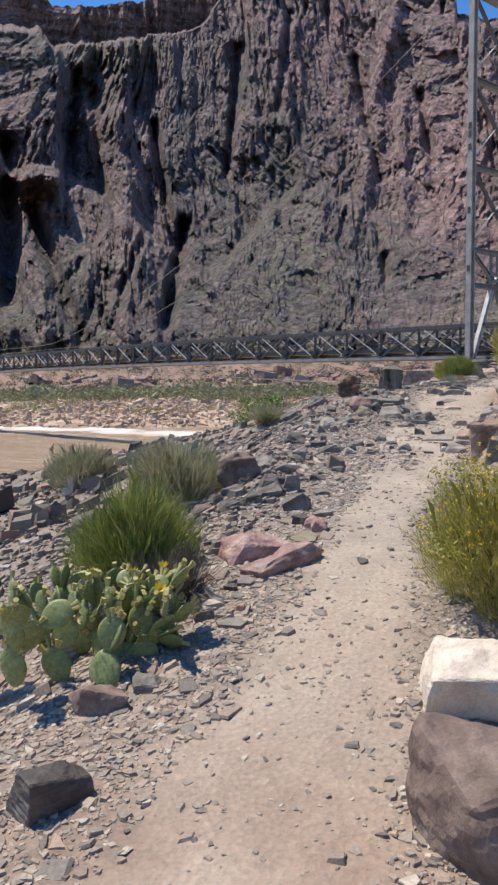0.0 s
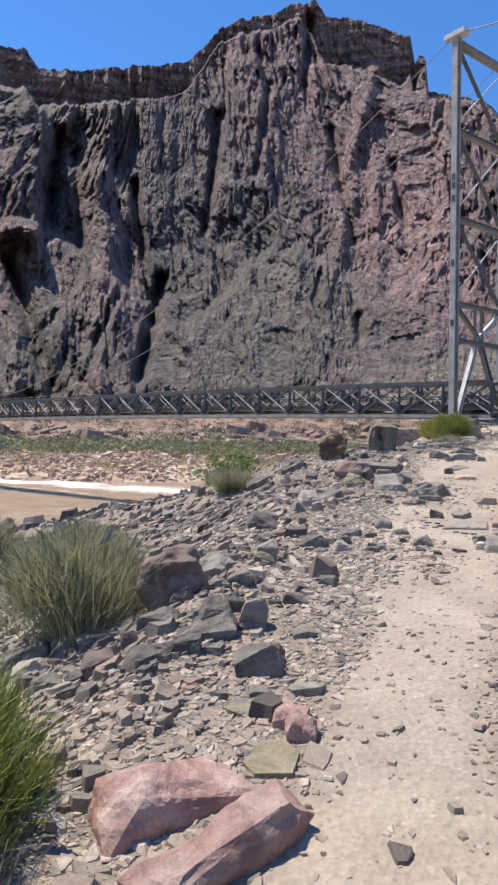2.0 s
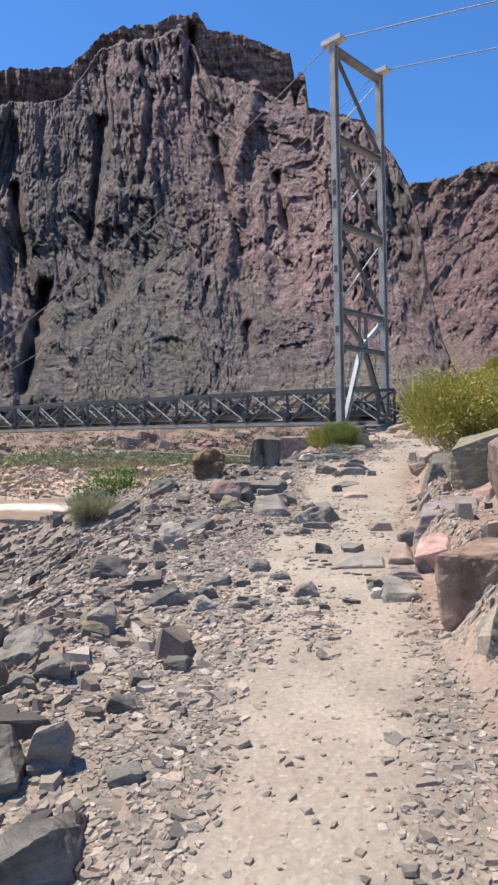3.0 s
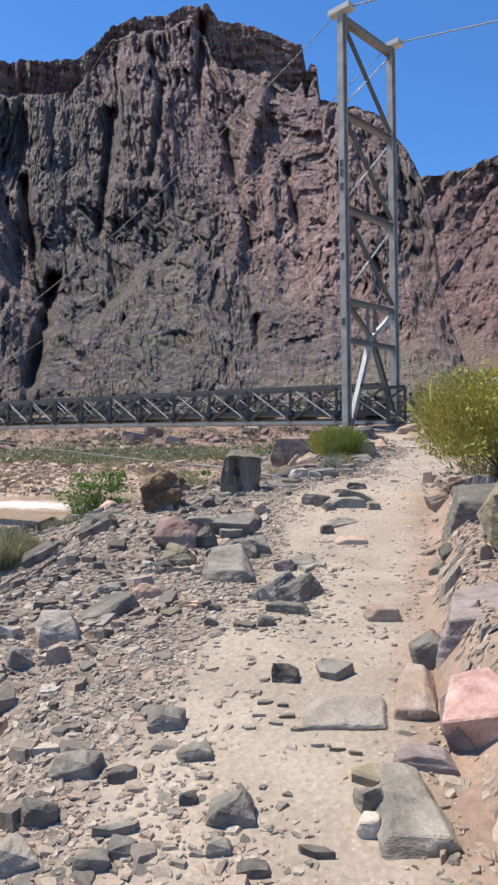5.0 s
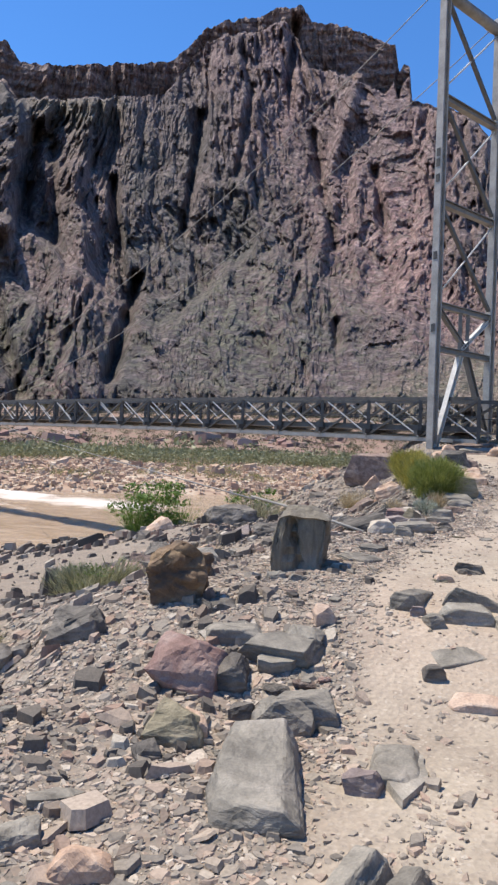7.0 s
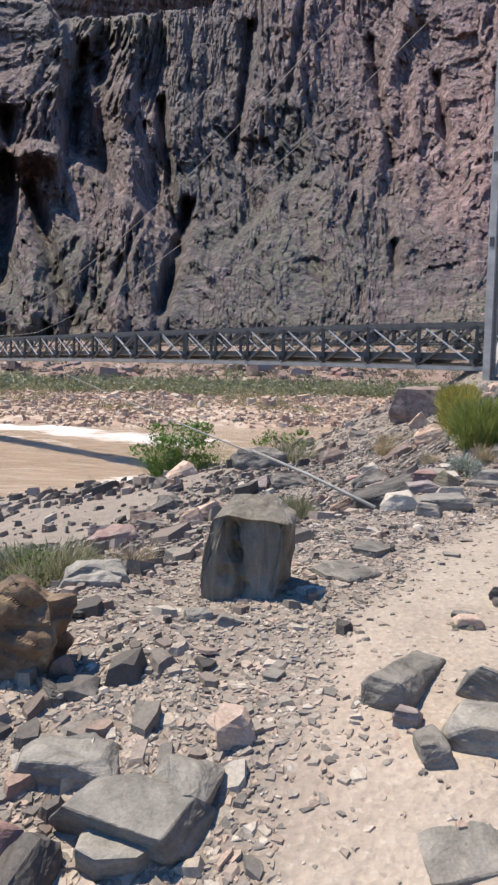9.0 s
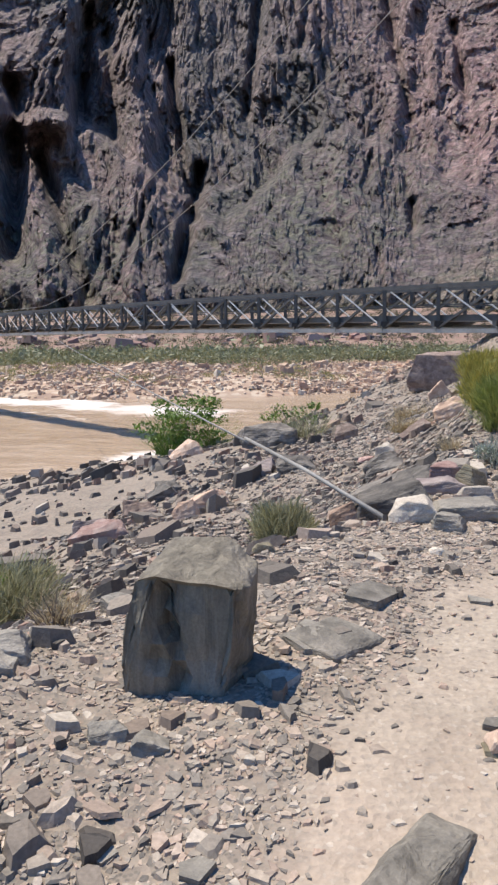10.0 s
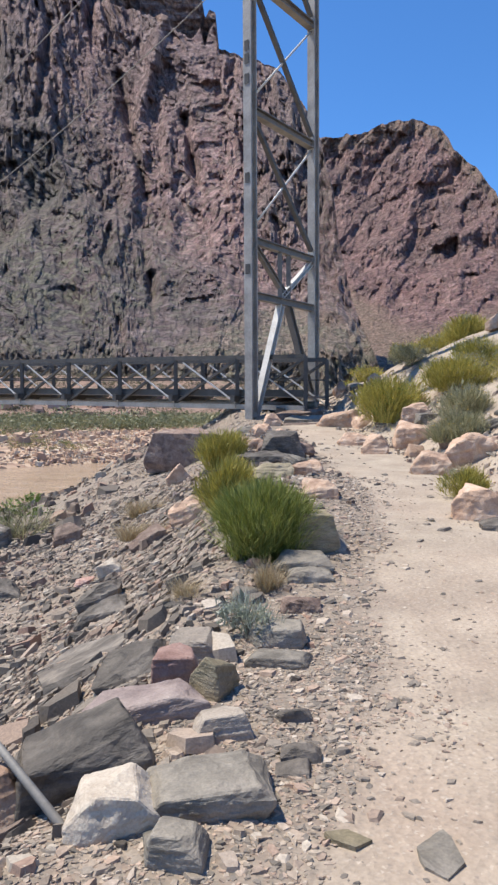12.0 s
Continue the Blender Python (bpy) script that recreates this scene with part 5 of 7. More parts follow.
stone("rock", -1.98, 7.19, 0.22, 0.12, 0.18, 32, GREY, "b", "small grey schist rock resting on the stony slope below the trail")
stone("rock", -0.73, 8.83, 0.28, 0.16, 0.17, 13, DARK, "b", "dark schist rock resting on the stony slope below the trail")
stone("rock", -1.29, 7.45, 0.17, 0.10, 0.15, 23, DARK, "b", "small dark schist rock resting on the stony slope below the trail")
stone("rock", -0.88, 6.76, 0.11, 0.09, 0.10, 21, BROWN, "b", "small brown weathered rock resting on the stony slope below the trail")
stone("rock", -1.68, 6.48, 0.17, 0.10, 0.13, 33, GREY, "b", "small grey schist rock resting on the stony slope below the trail")
stone("rock", -1.97, 7.62, 0.15, 0.09, 0.15, 29, DARK, "b", "small dark schist rock resting on the stony slope below the trail")
stone("rock", -0.37, 6.21, 0.11, 0.06, 0.09, 17, GREY, "b", "small grey schist rock resting on the stony slope below the trail")
stone("rock", -1.50, 6.51, 0.13, 0.08, 0.09, 31, DARK, "b", "small dark schist rock resting on the stony slope below the trail")
stone("rock", -0.33, 6.91, 0.13, 0.07, 0.09, 13, GREY, "b", "small grey schist rock resting on the stony slope below the trail")
stone("rock", -0.47, 9.21, 0.20, 0.11, 0.13, 10, GREY, "b", "small grey schist rock resting on the stony slope below the trail")
stone("rock", -0.40, 7.90, 0.16, 0.09, 0.11, 11, GREY, "b", "small grey schist rock resting on the stony slope below the trail")
stone("rock", -0.52, 7.42, 0.14, 0.08, 0.11, 14, DARK, "b", "small dark schist rock resting on the stony slope below the trail")
stone("rock_slab", -1.70, 7.33, 0.38, 0.70, 0.11, 28, GREY, "s", "large grey schist slab lying flat on the stony slope below the trail")
stone("rock_slab", -0.39, 6.05, 0.21, 0.11, 0.07, 18, OLIVE, "s", "small olive-grey slab lying flat on the stony slope below the trail")
stone("rock_slab", -0.17, 6.29, 0.19, 0.09, 0.09, 13, GREY, "s", "small grey schist slab lying flat on the dusty trail")
stone("rock", -0.11, 5.92, 0.15, 0.12, 0.13, 13, RED, "b", "small reddish granite rock resting on the dusty trail")
stone("boulder", -4.08, 23.71, 0.75, 0.43, 0.47, 23, MAUVE, "b", "large mauve-grey boulder resting on the stony slope below the trail")
stone("boulder", -1.65, 22.08, 0.53, 0.31, 0.46, 12, DARK, "b", "dark schist boulder resting on the stony slope below the trail")
stone("rock", 0.49, 21.59, 0.44, 0.25, 0.43, -4, GREY, "b", "grey schist rock resting on the stony slope below the trail")
stone("boulder", -3.64, 24.35, 0.51, 0.38, 0.23, 20, BROWN, "b", "brown weathered boulder resting on the stony slope below the trail")
stone("rock", 0.21, 17.93, 0.17, 0.10, 0.10, -4, DARK, "b", "small dark schist rock resting on the stony slope below the trail")

stone("rock_slab", 0.42, 15.34, 0.21, 0.06, 0.09, 1, DARK, "s", "small dark schist slab lying flat on the dusty trail")
stone("rock_slab", 0.19, 14.96, 0.13, 0.08, 0.07, 5, GREY, "s", "small grey schist slab lying flat on the dusty trail")
stone("rock", -0.48, 13.67, 0.16, 0.12, 0.14, 29, BLUSH, "b", "small pinkish rock resting on the stony slope below the trail")
stone("rock", -1.01, 14.49, 0.14, 0.08, 0.11, 30, GREY, "b", "small grey schist rock resting on the stony slope below the trail")
stone("rock_slab", -0.49, 14.11, 0.12, 0.11, 0.06, 24, GREY, "s", "small grey schist slab lying flat on the stony slope below the trail")
stone("rock_slab", -0.56, 15.31, 0.34, 0.31, 0.06, 18, GREY, "s", "grey schist slab lying flat on the stony slope below the trail")
stone("rock_slab", -0.42, 15.84, 0.34, 0.28, 0.09, 11, GREY, "s", "grey schist slab lying flat on the stony slope below the trail")
stone("rock_slab", 0.06, 15.98, 0.15, 0.06, 0.06, 1, GREY, "s", "small grey schist slab lying flat on the dusty trail")


def split_boulder():
    """The upright dark boulder with a cleft in its face."""
    bm = bmesh.new()
    pts = [(-0.25, -0.17, -0.05), (0.17, -0.2, -0.03), (0.2, 0.16, -0.05), (-0.2, 0.2, -0.06), (-0.26, -0.16, 0.08), (0.19, -0.19, 0.08), (0.25, 0.0, 0.2),
           (-0.2, -0.15, 0.44), (-0.1, -0.17, 0.47), (0.23, -0.16, 0.44), (0.27, -0.05, 0.42), (0.25, 0.12, 0.47), (-0.14, 0.17, 0.53), (-0.25, 0.03, 0.25), (0.1, 0.22, 0.53)]
    bmesh.ops.convex_hull(bm, input=[bm.verts.new(p) for p in pts])
    bmesh.ops.bevel(bm, geom=list(bm.edges), offset=0.012, segments=1, affect="EDGES", clamp_overlap=True)
    bmesh.ops.triangulate(bm, faces=bm.faces)
    for k in range(3):
        bmesh.ops.subdivide_edges(bm, edges=[e for e in bm.edges if e.calc_length() > 0.035], cuts=1, use_grid_fill=True)
    bmesh.ops.triangulate(bm, faces=bm.faces)
    bm.normal_update()
    for v in bm.verts:
        p = v.co
        n1 = 0.012 * noise.noise(p * 9) + 0.006 * noise.noise(p * 28)
        if p.y < 0.1 and abs(v.normal.z) < 0.75:
            groove = noise.noise(Vector((p.x * 13 + p.z * 2, 3, p.z * 1.5)))
            n1 += 0.012 * noise.noise(Vector((p.x * 8, 5, p.z * 2))) - 0.024 * math.exp(-(groove / 0.07) ** 2) + 0.008 * noise.noise(Vector((p.x * 55 + p.z * 6, 7, p.z * 5)))
            crack = abs(p.x + 0.035 - 0.03 * math.sin(p.z * 14))
            n1 -= 0.075 * math.exp(-(crack / 0.018) ** 2) * (0.35 + (1.2 if 0.25 < p.z < 0.43 else 0.0))
            n1 -= 0.022 * (1 if p.x > -0.03 and p.z > 0.05 else 0) * (1 if v.normal.y < -0.4 else 0)
        v.co += v.normal * n1
    me = bpy.data.meshes.new("boulder")
    bm.to_mesh(me)
    bm.free()
    me.materials.append(SPLIT)
    ob = new("boulder", me)
    ob.matrix_world = pose(-0.915, 14.96, ground_at(-0.915, 14.96) - 0.02, 0, 0, 8) @ Matrix.Diagonal((0.92, 0.92, 0.98, 1))
    tagged(ob, "upright dark olive-grey boulder with a cleft in its face", "boulder")


SPLIT = rock_material("split_boulder_stone", (0.085, 0.07, 0.05), (0.165, 0.14, 0.10), (0.27, 0.23, 0.165), scale=3.0, bands=(5, 5, 0.6), dust=0.5)
split_boulder()


def broken_boulder():
    """The leaning ochre boulder, its face broken into hollows and ledges."""
    bm = bmesh.new()
    pts = [(-0.16, -0.12, -0.06), (0.17, -0.1, -0.06), (0.16, 0.16, -0.06), (-0.14, 0.17, -0.06), (0.2, -0.13, 0.12), (0.21, 0.1, 0.3), (0.18, -0.08, 0.34), (0.02, -0.06, 0.43), (-0.08, 0.1, 0.4),
           (-0.23, -0.02, 0.27), (-0.22, -0.12, 0.22), (-0.2, 0.12, 0.2)]
    bmesh.ops.convex_hull(bm, input=[bm.verts.new(p) for p in pts])
    bmesh.ops.triangulate(bm, faces=bm.faces)
    for k in range(5):
        bmesh.ops.subdivide_edges(bm, edges=[e for e in bm.edges if e.calc_length() > 0.022], cuts=1, use_grid_fill=True)
        bmesh.ops.triangulate(bm, faces=[f for f in bm.faces if len(f.verts) > 3])
    bm.normal_update()
    for v in bm.verts:
        p = v.co
        cell = noise.voronoi(Vector((p.x * 6, p.y * 6, p.z * 9)) + Vector((2, 5, 1)))[0]
        ledge = 0.008 * (abs(math.fmod(p.z * 9 + p.x * 4 + 20, 1.0)) - 0.5)
        v.co += v.normal * (0.07 * (0.35 - cell[0]) + ledge + 0.02 * noise.noise(p * 7) + 0.007 * noise.noise(p * 30))
    me = bpy.data.meshes.new("boulder")
    bm.to_mesh(me)
    bm.free()
    me.materials.append(OCHRE)
    ob = new("boulder", me)
    ob.matrix_world = pose(-1.53, 13.80, ground_at(-1.53, 13.80), 0, 0, 14)
    tagged(ob, "ochre-stained dark boulder with a broken face standing in the scree", "rock", "loose rocks beside the trail")


broken_boulder()
stone("boulder", 1.19, 3.92, 0.58, 0.46, 0.34, 10, PALE, "b", "large pale limestone boulder at the edge of the trail")
stone("boulder", 1.38, 2.98, 0.62, 0.60, 0.48, 32, BROWN, "b", "large smooth brown boulder at the edge of the trail", worn=9)

def schist(name, x, y, w, d, front, back, rz, mat, label, tilt=(0, 0), narrow=0.85, z=None, group="loose rocks beside the trail"):
    """A broken schist block: crisp edges, bedding along its sides; front and back heights differ."""
    global STONES
    STONES += 1
    rnd = random.Random(STONES + 4000)
    j = lambda v, f=0.22: v * rnd.uniform(1 - f, 1 + f)
    lo = -0.06
    pts = []
    corners = ((-1, -1), (1, -1), (1, 1), (-1, 1))
    cut_off = rnd.randrange(4)
    for k, (sx, sy) in enumerate(corners):
        reach = narrow if sy > 0 else 1.0
        top = front if sy < 0 else back
        pts.append((sx * 0.5 * j(w) * reach, sy * 0.5 * j(d), lo))
        pts.append((sx * 0.5 * j(w) * reach, sy * 0.48 * j(d, 0.12), 0.35 * j(top, 0.5)))
        if k == cut_off:
            pts.append((sx * 0.12 * j(w) * reach, sy * 0.42 * j(d, 0.12), j(top, 0.1)))
            pts.append((sx * 0.4 * j(w) * reach, sy * 0.1 * j(d), j((front + back) / 2, 0.1)))
        else:
            pts.append((sx * 0.39 * j(w) * reach, sy * (0.46 if sy < 0 else 0.4) * j(d, 0.1), j(top, 0.12)))
    pts.append((0.56 * j(w, 0.1), rnd.uniform(-0.2, 0.2) * d, lo))
    pts.append((-0.54 * j(w, 0.1), rnd.uniform(-0.2, 0.2) * d, 0.2 * front))
    bm = bmesh.new()
    bmesh.ops.convex_hull(bm, input=[bm.verts.new(p) for p in pts])
    bmesh.ops.delete(bm, geom=[v for v in bm.verts if not v.link_faces], context="VERTS")
    bmesh.ops.bevel(bm, geom=list(bm.edges), offset=0.004 + 0.008 * min(w, d), segments=1, affect="EDGES", clamp_overlap=True)
    bmesh.ops.triangulate(bm, faces=bm.faces)
    step = max(0.016, 0.06 * max(w, d))
    for k in range(5):
        long_edges = [e for e in bm.edges if e.calc_length() > step]
        if not long_edges:
            break
        bmesh.ops.subdivide_edges(bm, edges=long_edges, cuts=1, use_grid_fill=True)
        bmesh.ops.triangulate(bm, faces=[f for f in bm.faces if len(f.verts) > 3])
    bm.normal_update()
    off = Vector((rnd.uniform(0, 50), rnd.uniform(0, 50), 0))
    size = max(w, d)
    slope = (back - front) / d
    for v in bm.verts:
        p = v.co
        bed = p.z - slope * p.y
        steep = 1 - min(1, abs(v.normal.z) * 1.2)
        v.co += v.normal * (size * 0.018 * noise.noise(p * (4 / size) + off) + size * 0.008 * noise.noise(p * (18 / size) + off) + steep * 0.006 * noise.noise(Vector((p.x * 3, p.y * 3, bed * 55)) + off))
    me = bpy.data.meshes.new(name)
    bm.to_mesh(me)
    bm.free()
    me.materials.append(mat)
    ob = new(name, me)
    gx0 = (ground_at(x + 0.15, y) - ground_at(x - 0.15, y)) / 0.3
    gy0 = (ground_at(x, y + 0.15) - ground_at(x, y - 0.15)) / 0.3
    lean = Matrix.Rotation(0.8 * math.atan(gy0), 4, "X") @ Matrix.Rotation(-0.8 * math.atan(gx0), 4, "Y")
    ob.matrix_world = Matrix.Translation((x, y, ground_at(x, y) if z is None else z)) @ lean @ pose(0, 0, 0, tilt[0], tilt[1], 0) @ pose(0, 0, 0, 0, 0, rz)
    tagged(ob, label, "rock", group)
    return ob


# broken slabs in the upper trail
schist("rock_slab", 0.04, 14.24, 0.18, 0.50, 0.11, 0.03, -14, GREY, "long grey schist wedge pointing up the dusty trail", narrow=0.75)
schist("rock_slab", 0.37, 13.93, 0.32, 0.25, 0.09, 0.08, 4, GREY, "thick layered grey schist block set in the dusty trail", narrow=0.95)
schist("rock_slab", 0.45, 14.24, 0.36, 0.20, 0.11, 0.03, -10, GREY, "tilted grey schist slab with a dark broken edge", tilt=(0, 14), narrow=0.7)
schist("rock_slab", 0.18, 13.80, 0.11, 0.20, 0.07, 0.04, 20, GREY, "small grey schist slab leaning against a thick block", tilt=(0, -18), narrow=0.8)
schist("rock_slab", 0.61, 13.84, 0.13, 0.22, 0.06, 0.05, 14, GREY, "small grey schist slab beside a thick block", narrow=0.8)
schist("rock_slab", 0.08, 13.93, 0.10, 0.09, 0.06, 0.04, 0, MAUVE, "small mauve-grey stone between schist slabs")
schist("rock_slab", 0.33, 13.45, 0.28, 0.20, 0.014, 0.01, 30, GREY, "bluish grey slab almost buried in the trail")
schist("rock_slab", 0.44, 15.28, 0.24, 0.12, 0.07, 0.02, -6, DARK, "low dark schist wedge lying on the dusty trail", narrow=0.6)
schist("rock", 0.23, 14.85, 0.13, 0.09, 0.05, 0.05, 20, BLUSH, "small rounded tan stone on the dusty trail")
schist("rock", 0.20, 13.22, 0.11, 0.09, 0.07, 0.06, 15, DARK, "small dark stone on the dusty trail")
schist("rock_slab", 0.42, 13.02, 0.26, 0.14, 0.035, 0.025, 5, BLUSH, "thin pinkish slab lying on the dusty trail")
schist("rock_slab", 0.01, 11.40, 0.13, 0.40, 0.13, 0.10, -22, GREY, "grey schist plate standing aslant in the trail", tilt=(6, -24), narrow=0.8)
schist("rock_slab", 0.18, 11.36, 0.12, 0.36, 0.14, 0.10, -24, GREY, "grey schist plate leaning on its neighbour in the trail", tilt=(6, -26), narrow=0.75)
schist("rock_slab", 0.10, 11.06, 0.26, 0.11, 0.05, 0.04, -8, GREY, "flat grey schist piece below two leaning plates")
schist("rock_slab", 0.07, 12.33, 0.21, 0.34, 0.035, 0.05, 5, GREY, "flat grey schist slab embedded in the trail edge", narrow=0.8)
schist("rock_slab", -0.47, 12.02, 0.36, 0.66, 0.07, 0.16, 12, GREY, "large pale grey schist slab sloping down beside the trail", narrow=0.75)
schist("rock_slab", -0.42, 12.72, 0.34, 0.20, 0.15, 0.13, 4, GREY, "grey schist block behind a large sloping slab")
schist("rock_slab", -1.02, 10.95, 0.22, 0.42, 0.05, 0.10, -20, GREY, "grey schist slab with oblique layers on the scree")
schist("rock_slab", -1.00, 13.42, 0.36, 0.20, 0.08, 0.05, 10, GREY, "pale flat schist slab below the upright boulder", narrow=0.9)
schist("rock_slab", -0.66, 13.28, 0.42, 0.22, 0.11, 0.09, -4, GREY, "dark-edged grey schist slab on the scree", narrow=0.9)
schist("rock_slab", -0.47, 15.36, 0.30, 0.34, 0.03, 0.03, -20, GREY, "pale flat schist slab beside the upright boulder")
schist("rock_slab", 0.52, 9.76, 0.34, 0.28, 0.016, 0.022, 4, DUSTY, "dusty tan slab lying flat on the trail", narrow=0.9)
# the rocky cut on the uphill side
stone("boulder", 1.29, 8.72, 0.62, 0.60, 0.66, -8, RUST, "b", "rough rusty brown boulder standing in the cut bank", z=0.66)
schist("boulder", 1.40, 8.02, 0.50, 0.36, 0.40, 0.36, -14, GREY, "olive-grey boulder at the foot of the cut bank", z=0.55)
schist("rock", 1.14, 9.66, 0.30, 0.34, 0.26, 0.25, -8, RED, "reddish granite block at the foot of the bank", z=0.78)
schist("rock", 0.97, 9.62, 0.11, 0.28, 0.11, 0.10, -6, MAUVE, "narrow mauve-grey slab against a reddish block", tilt=(0, -8))
schist("boulder", 1.24, 10.38, 0.54, 0.48, 0.28, 0.34, -6, MAUVE, "mauve-grey boulder lying in the cut bank", z=0.88)
schist("rock_slab", 0.90, 10.33, 0.18, 0.22, 0.10, 0.08, 10, GREY, "small grey schist slab at the foot of the bank")
schist("rock", 0.80, 9.95, 0.17, 0.46, 0.07, 0.10, -4, BLUSH, "low hump of pinkish trail earth below the bank", z=0.80)
schist("rock", 0.66, 11.0, 0.18, 0.16, 0.07, 0.07, 12, BLUSH, "low hump of pinkish trail earth below the bank")
schist("boulder", 1.52, 12.85, 0.62, 0.55, 0.42, 0.46, -4, GREY, "grey schist boulder on the bank below a yellow bush", z=1.1)
schist("boulder", 1.32, 12.3, 0.36, 0.3, 0.20, 0.22, 10, DARK, "dark undercut rock beneath a grey boulder", z=1.02)
schist("boulder", 1.72, 11.5, 0.7, 0.6, 0.35, 0.4, 8, OLIVE, "olive-grey boulder on the bank above the trail")
schist("boulder", 1.95, 9.6, 0.8, 0.7, 0.5, 0.55, 8, BROWN, "rough brown boulder on the bank above the trail")
schist("rock_slab", 0.73, 9.16, 0.21, 0.50, 0.05, 0.04, 8, GREY, "flat bluish-grey schist slab sunk in the trail edge")
schist("rock", 0.60, 9.16, 0.09, 0.12, 0.08, 0.03, 20, GREY, "small pointed grey stone beside a sunk slab")
schist("rock_slab", 0.80, 9.42, 0.22, 0.12, 0.05, 0.04, -4, MAUVE, "small mauve-grey slab at the foot of the bank")
schist("rock", 0.61, 9.02, 0.08, 0.07, 0.05, 0.05, 0, PALE, "small pale stone on the dusty trail")
schist("rock", -0.36, 2.68, 0.19, 0.30, 0.15, 0.10, -28, DARK, "dark schist wedge at the trail edge", tilt=(0, 14))
bank = random.Random(23)
for k in range(34):
    y = bank.uniform(7.3, 15.0)
    x = float(trail_x(y)) + bank.uniform(0.68, 1.9)
    if math.hypot(x - 1.4, y - 8.6) < 0.45 or math.hypot(x - 1.85, y - 14.1) < 0.5:
        continue
    w = bank.uniform(0.08, 0.26)
    mat, text = bank.choice(((GREY, "grey schist stone stuck in the cut bank"), (BROWN, "brown stone stuck in the cut bank"), (RED, "reddish stone stuck in the cut bank"), (BLUSH, "pinkish stone stuck in the cut bank"), (RUST, "rusty stone stuck in the cut bank")))
    schist("rock", x, y, w, w * bank.uniform(0.6, 1.0), w * bank.uniform(0.3, 0.6), w * bank.uniform(0.3, 0.6), bank.uniform(0, 180), mat, text, group="stones in the cut bank")
# rocks round the guy rod's anchor
schist("boulder", -0.49, 17.52, 0.32, 0.28, 0.15, 0.16, 8, PALE, "pale cream limestone boulder beside the guy rod")
schist("rock_slab", -0.16, 17.62, 0.46, 0.34, 0.10, 0.11, 6, GREY, "layered dark grey schist block beside a cream boulder", narrow=0.92)
schist("rock", -0.23, 17.30, 0.20, 0.18, 0.10, 0.08, -8, GREY, "grey schist stone below a layered block")
schist("boulder", -0.72, 18.0, 0.60, 0.40, 0.18, 0.22, 14, DARK, "large dark schist boulder behind the guy rod")
schist("boulder", -1.02, 17.9, 0.26, 0.32, 0.24, 0.22, 10, RUST, "rusty red rock behind the guy rod")
schist("rock", -0.14, 18.16, 0.26, 0.22, 0.10, 0.08, 12, DUSTY, "tan and grey stone beside the trail edge")
schist("rock_slab", -0.55, 18.42, 0.62, 0.30, 0.10, 0.12, 6, MAUVE, "long mauve-grey slab lying on the slope")
schist("rock", -0.21, 18.66, 0.17, 0.28, 0.20, 0.15, -24, OLIVE, "olive-brown schist block standing on edge", tilt=(0, 10))
schist("rock", -0.43, 18.82, 0.26, 0.22, 0.17, 0.18, 10, RED, "pink granite rock beside an olive block")
schist("rock", -0.37, 19.22, 0.32, 0.26, 0.13, 0.14, -6, DUSTY, "pale pinkish rock beside a silver bush")
schist("rock_slab", 0.14, 19.36, 0.34, 0.26, 0.11, 0.10, -4, GREY, "grey schist slab at the trail edge", narrow=0.9)
schist("rock_slab", 0.14, 19.05, 0.38, 0.16, 0.06, 0.06, -10, GREY, "dark flat schist slab at the trail edge")
schist("boulder", 0.47, 21.3, 0.40, 0.36, 0.34, 0.30, 12, OLIVE, "upright olive-grey boulder beside a green bush")
schist("rock_slab", 0.36, 20.75, 0.44, 0.28, 0.10, 0.12, -4, GREY, "flat grey slab below an upright boulder")
schist("rock", 0.30, 28.7, 0.75, 0.6, 0.45, 0.5, 8, DARK, "dark layered boulder at the trail edge below the tower")
schist("boulder", -2.35, 35.3, 2.1, 1.5, 0.95, 0.95, 6, BROWN, "large flat-topped brown boulder on the slope below the tower", tilt=(0, 17))
schist("rock_slab", 0.20, 18.30, 0.16, 0.11, 0.06, 0.03, 10, DARK, "small dark schist piece at the trail edge")


# scattered rocks that can be picked apart
scatter = random.Random(11)
shapes = []
for k in range(14):
    bm = stone_bm(1.0, scatter.uniform(0.65, 1.0), scatter.uniform(0.22, 0.5), "s" if k % 3 == 0 else "b", 900 + k)
    me = bpy.data.meshes.new("rock")
    bm.to_mesh(me)
    bm.free()
    shapes.append(me)
kinds = ((GREY, "grey schist rock lying among the scree"), (DARK, "dark schist rock lying among the scree"), (BROWN, "brown weathered rock lying among the scree"),
         (MAUVE, "mauve-grey rock lying among the scree"), (RED, "reddish granite rock lying among the scree"), (OLIVE, "olive-grey rock lying among the scree"))
variants = {}
for k, me in enumerate(shapes):
    for mat, text in kinds:
        c = me.copy()
        c.materials.clear()
        c.materials.append(mat)
        variants[(k, mat.name)] = c
count = 0
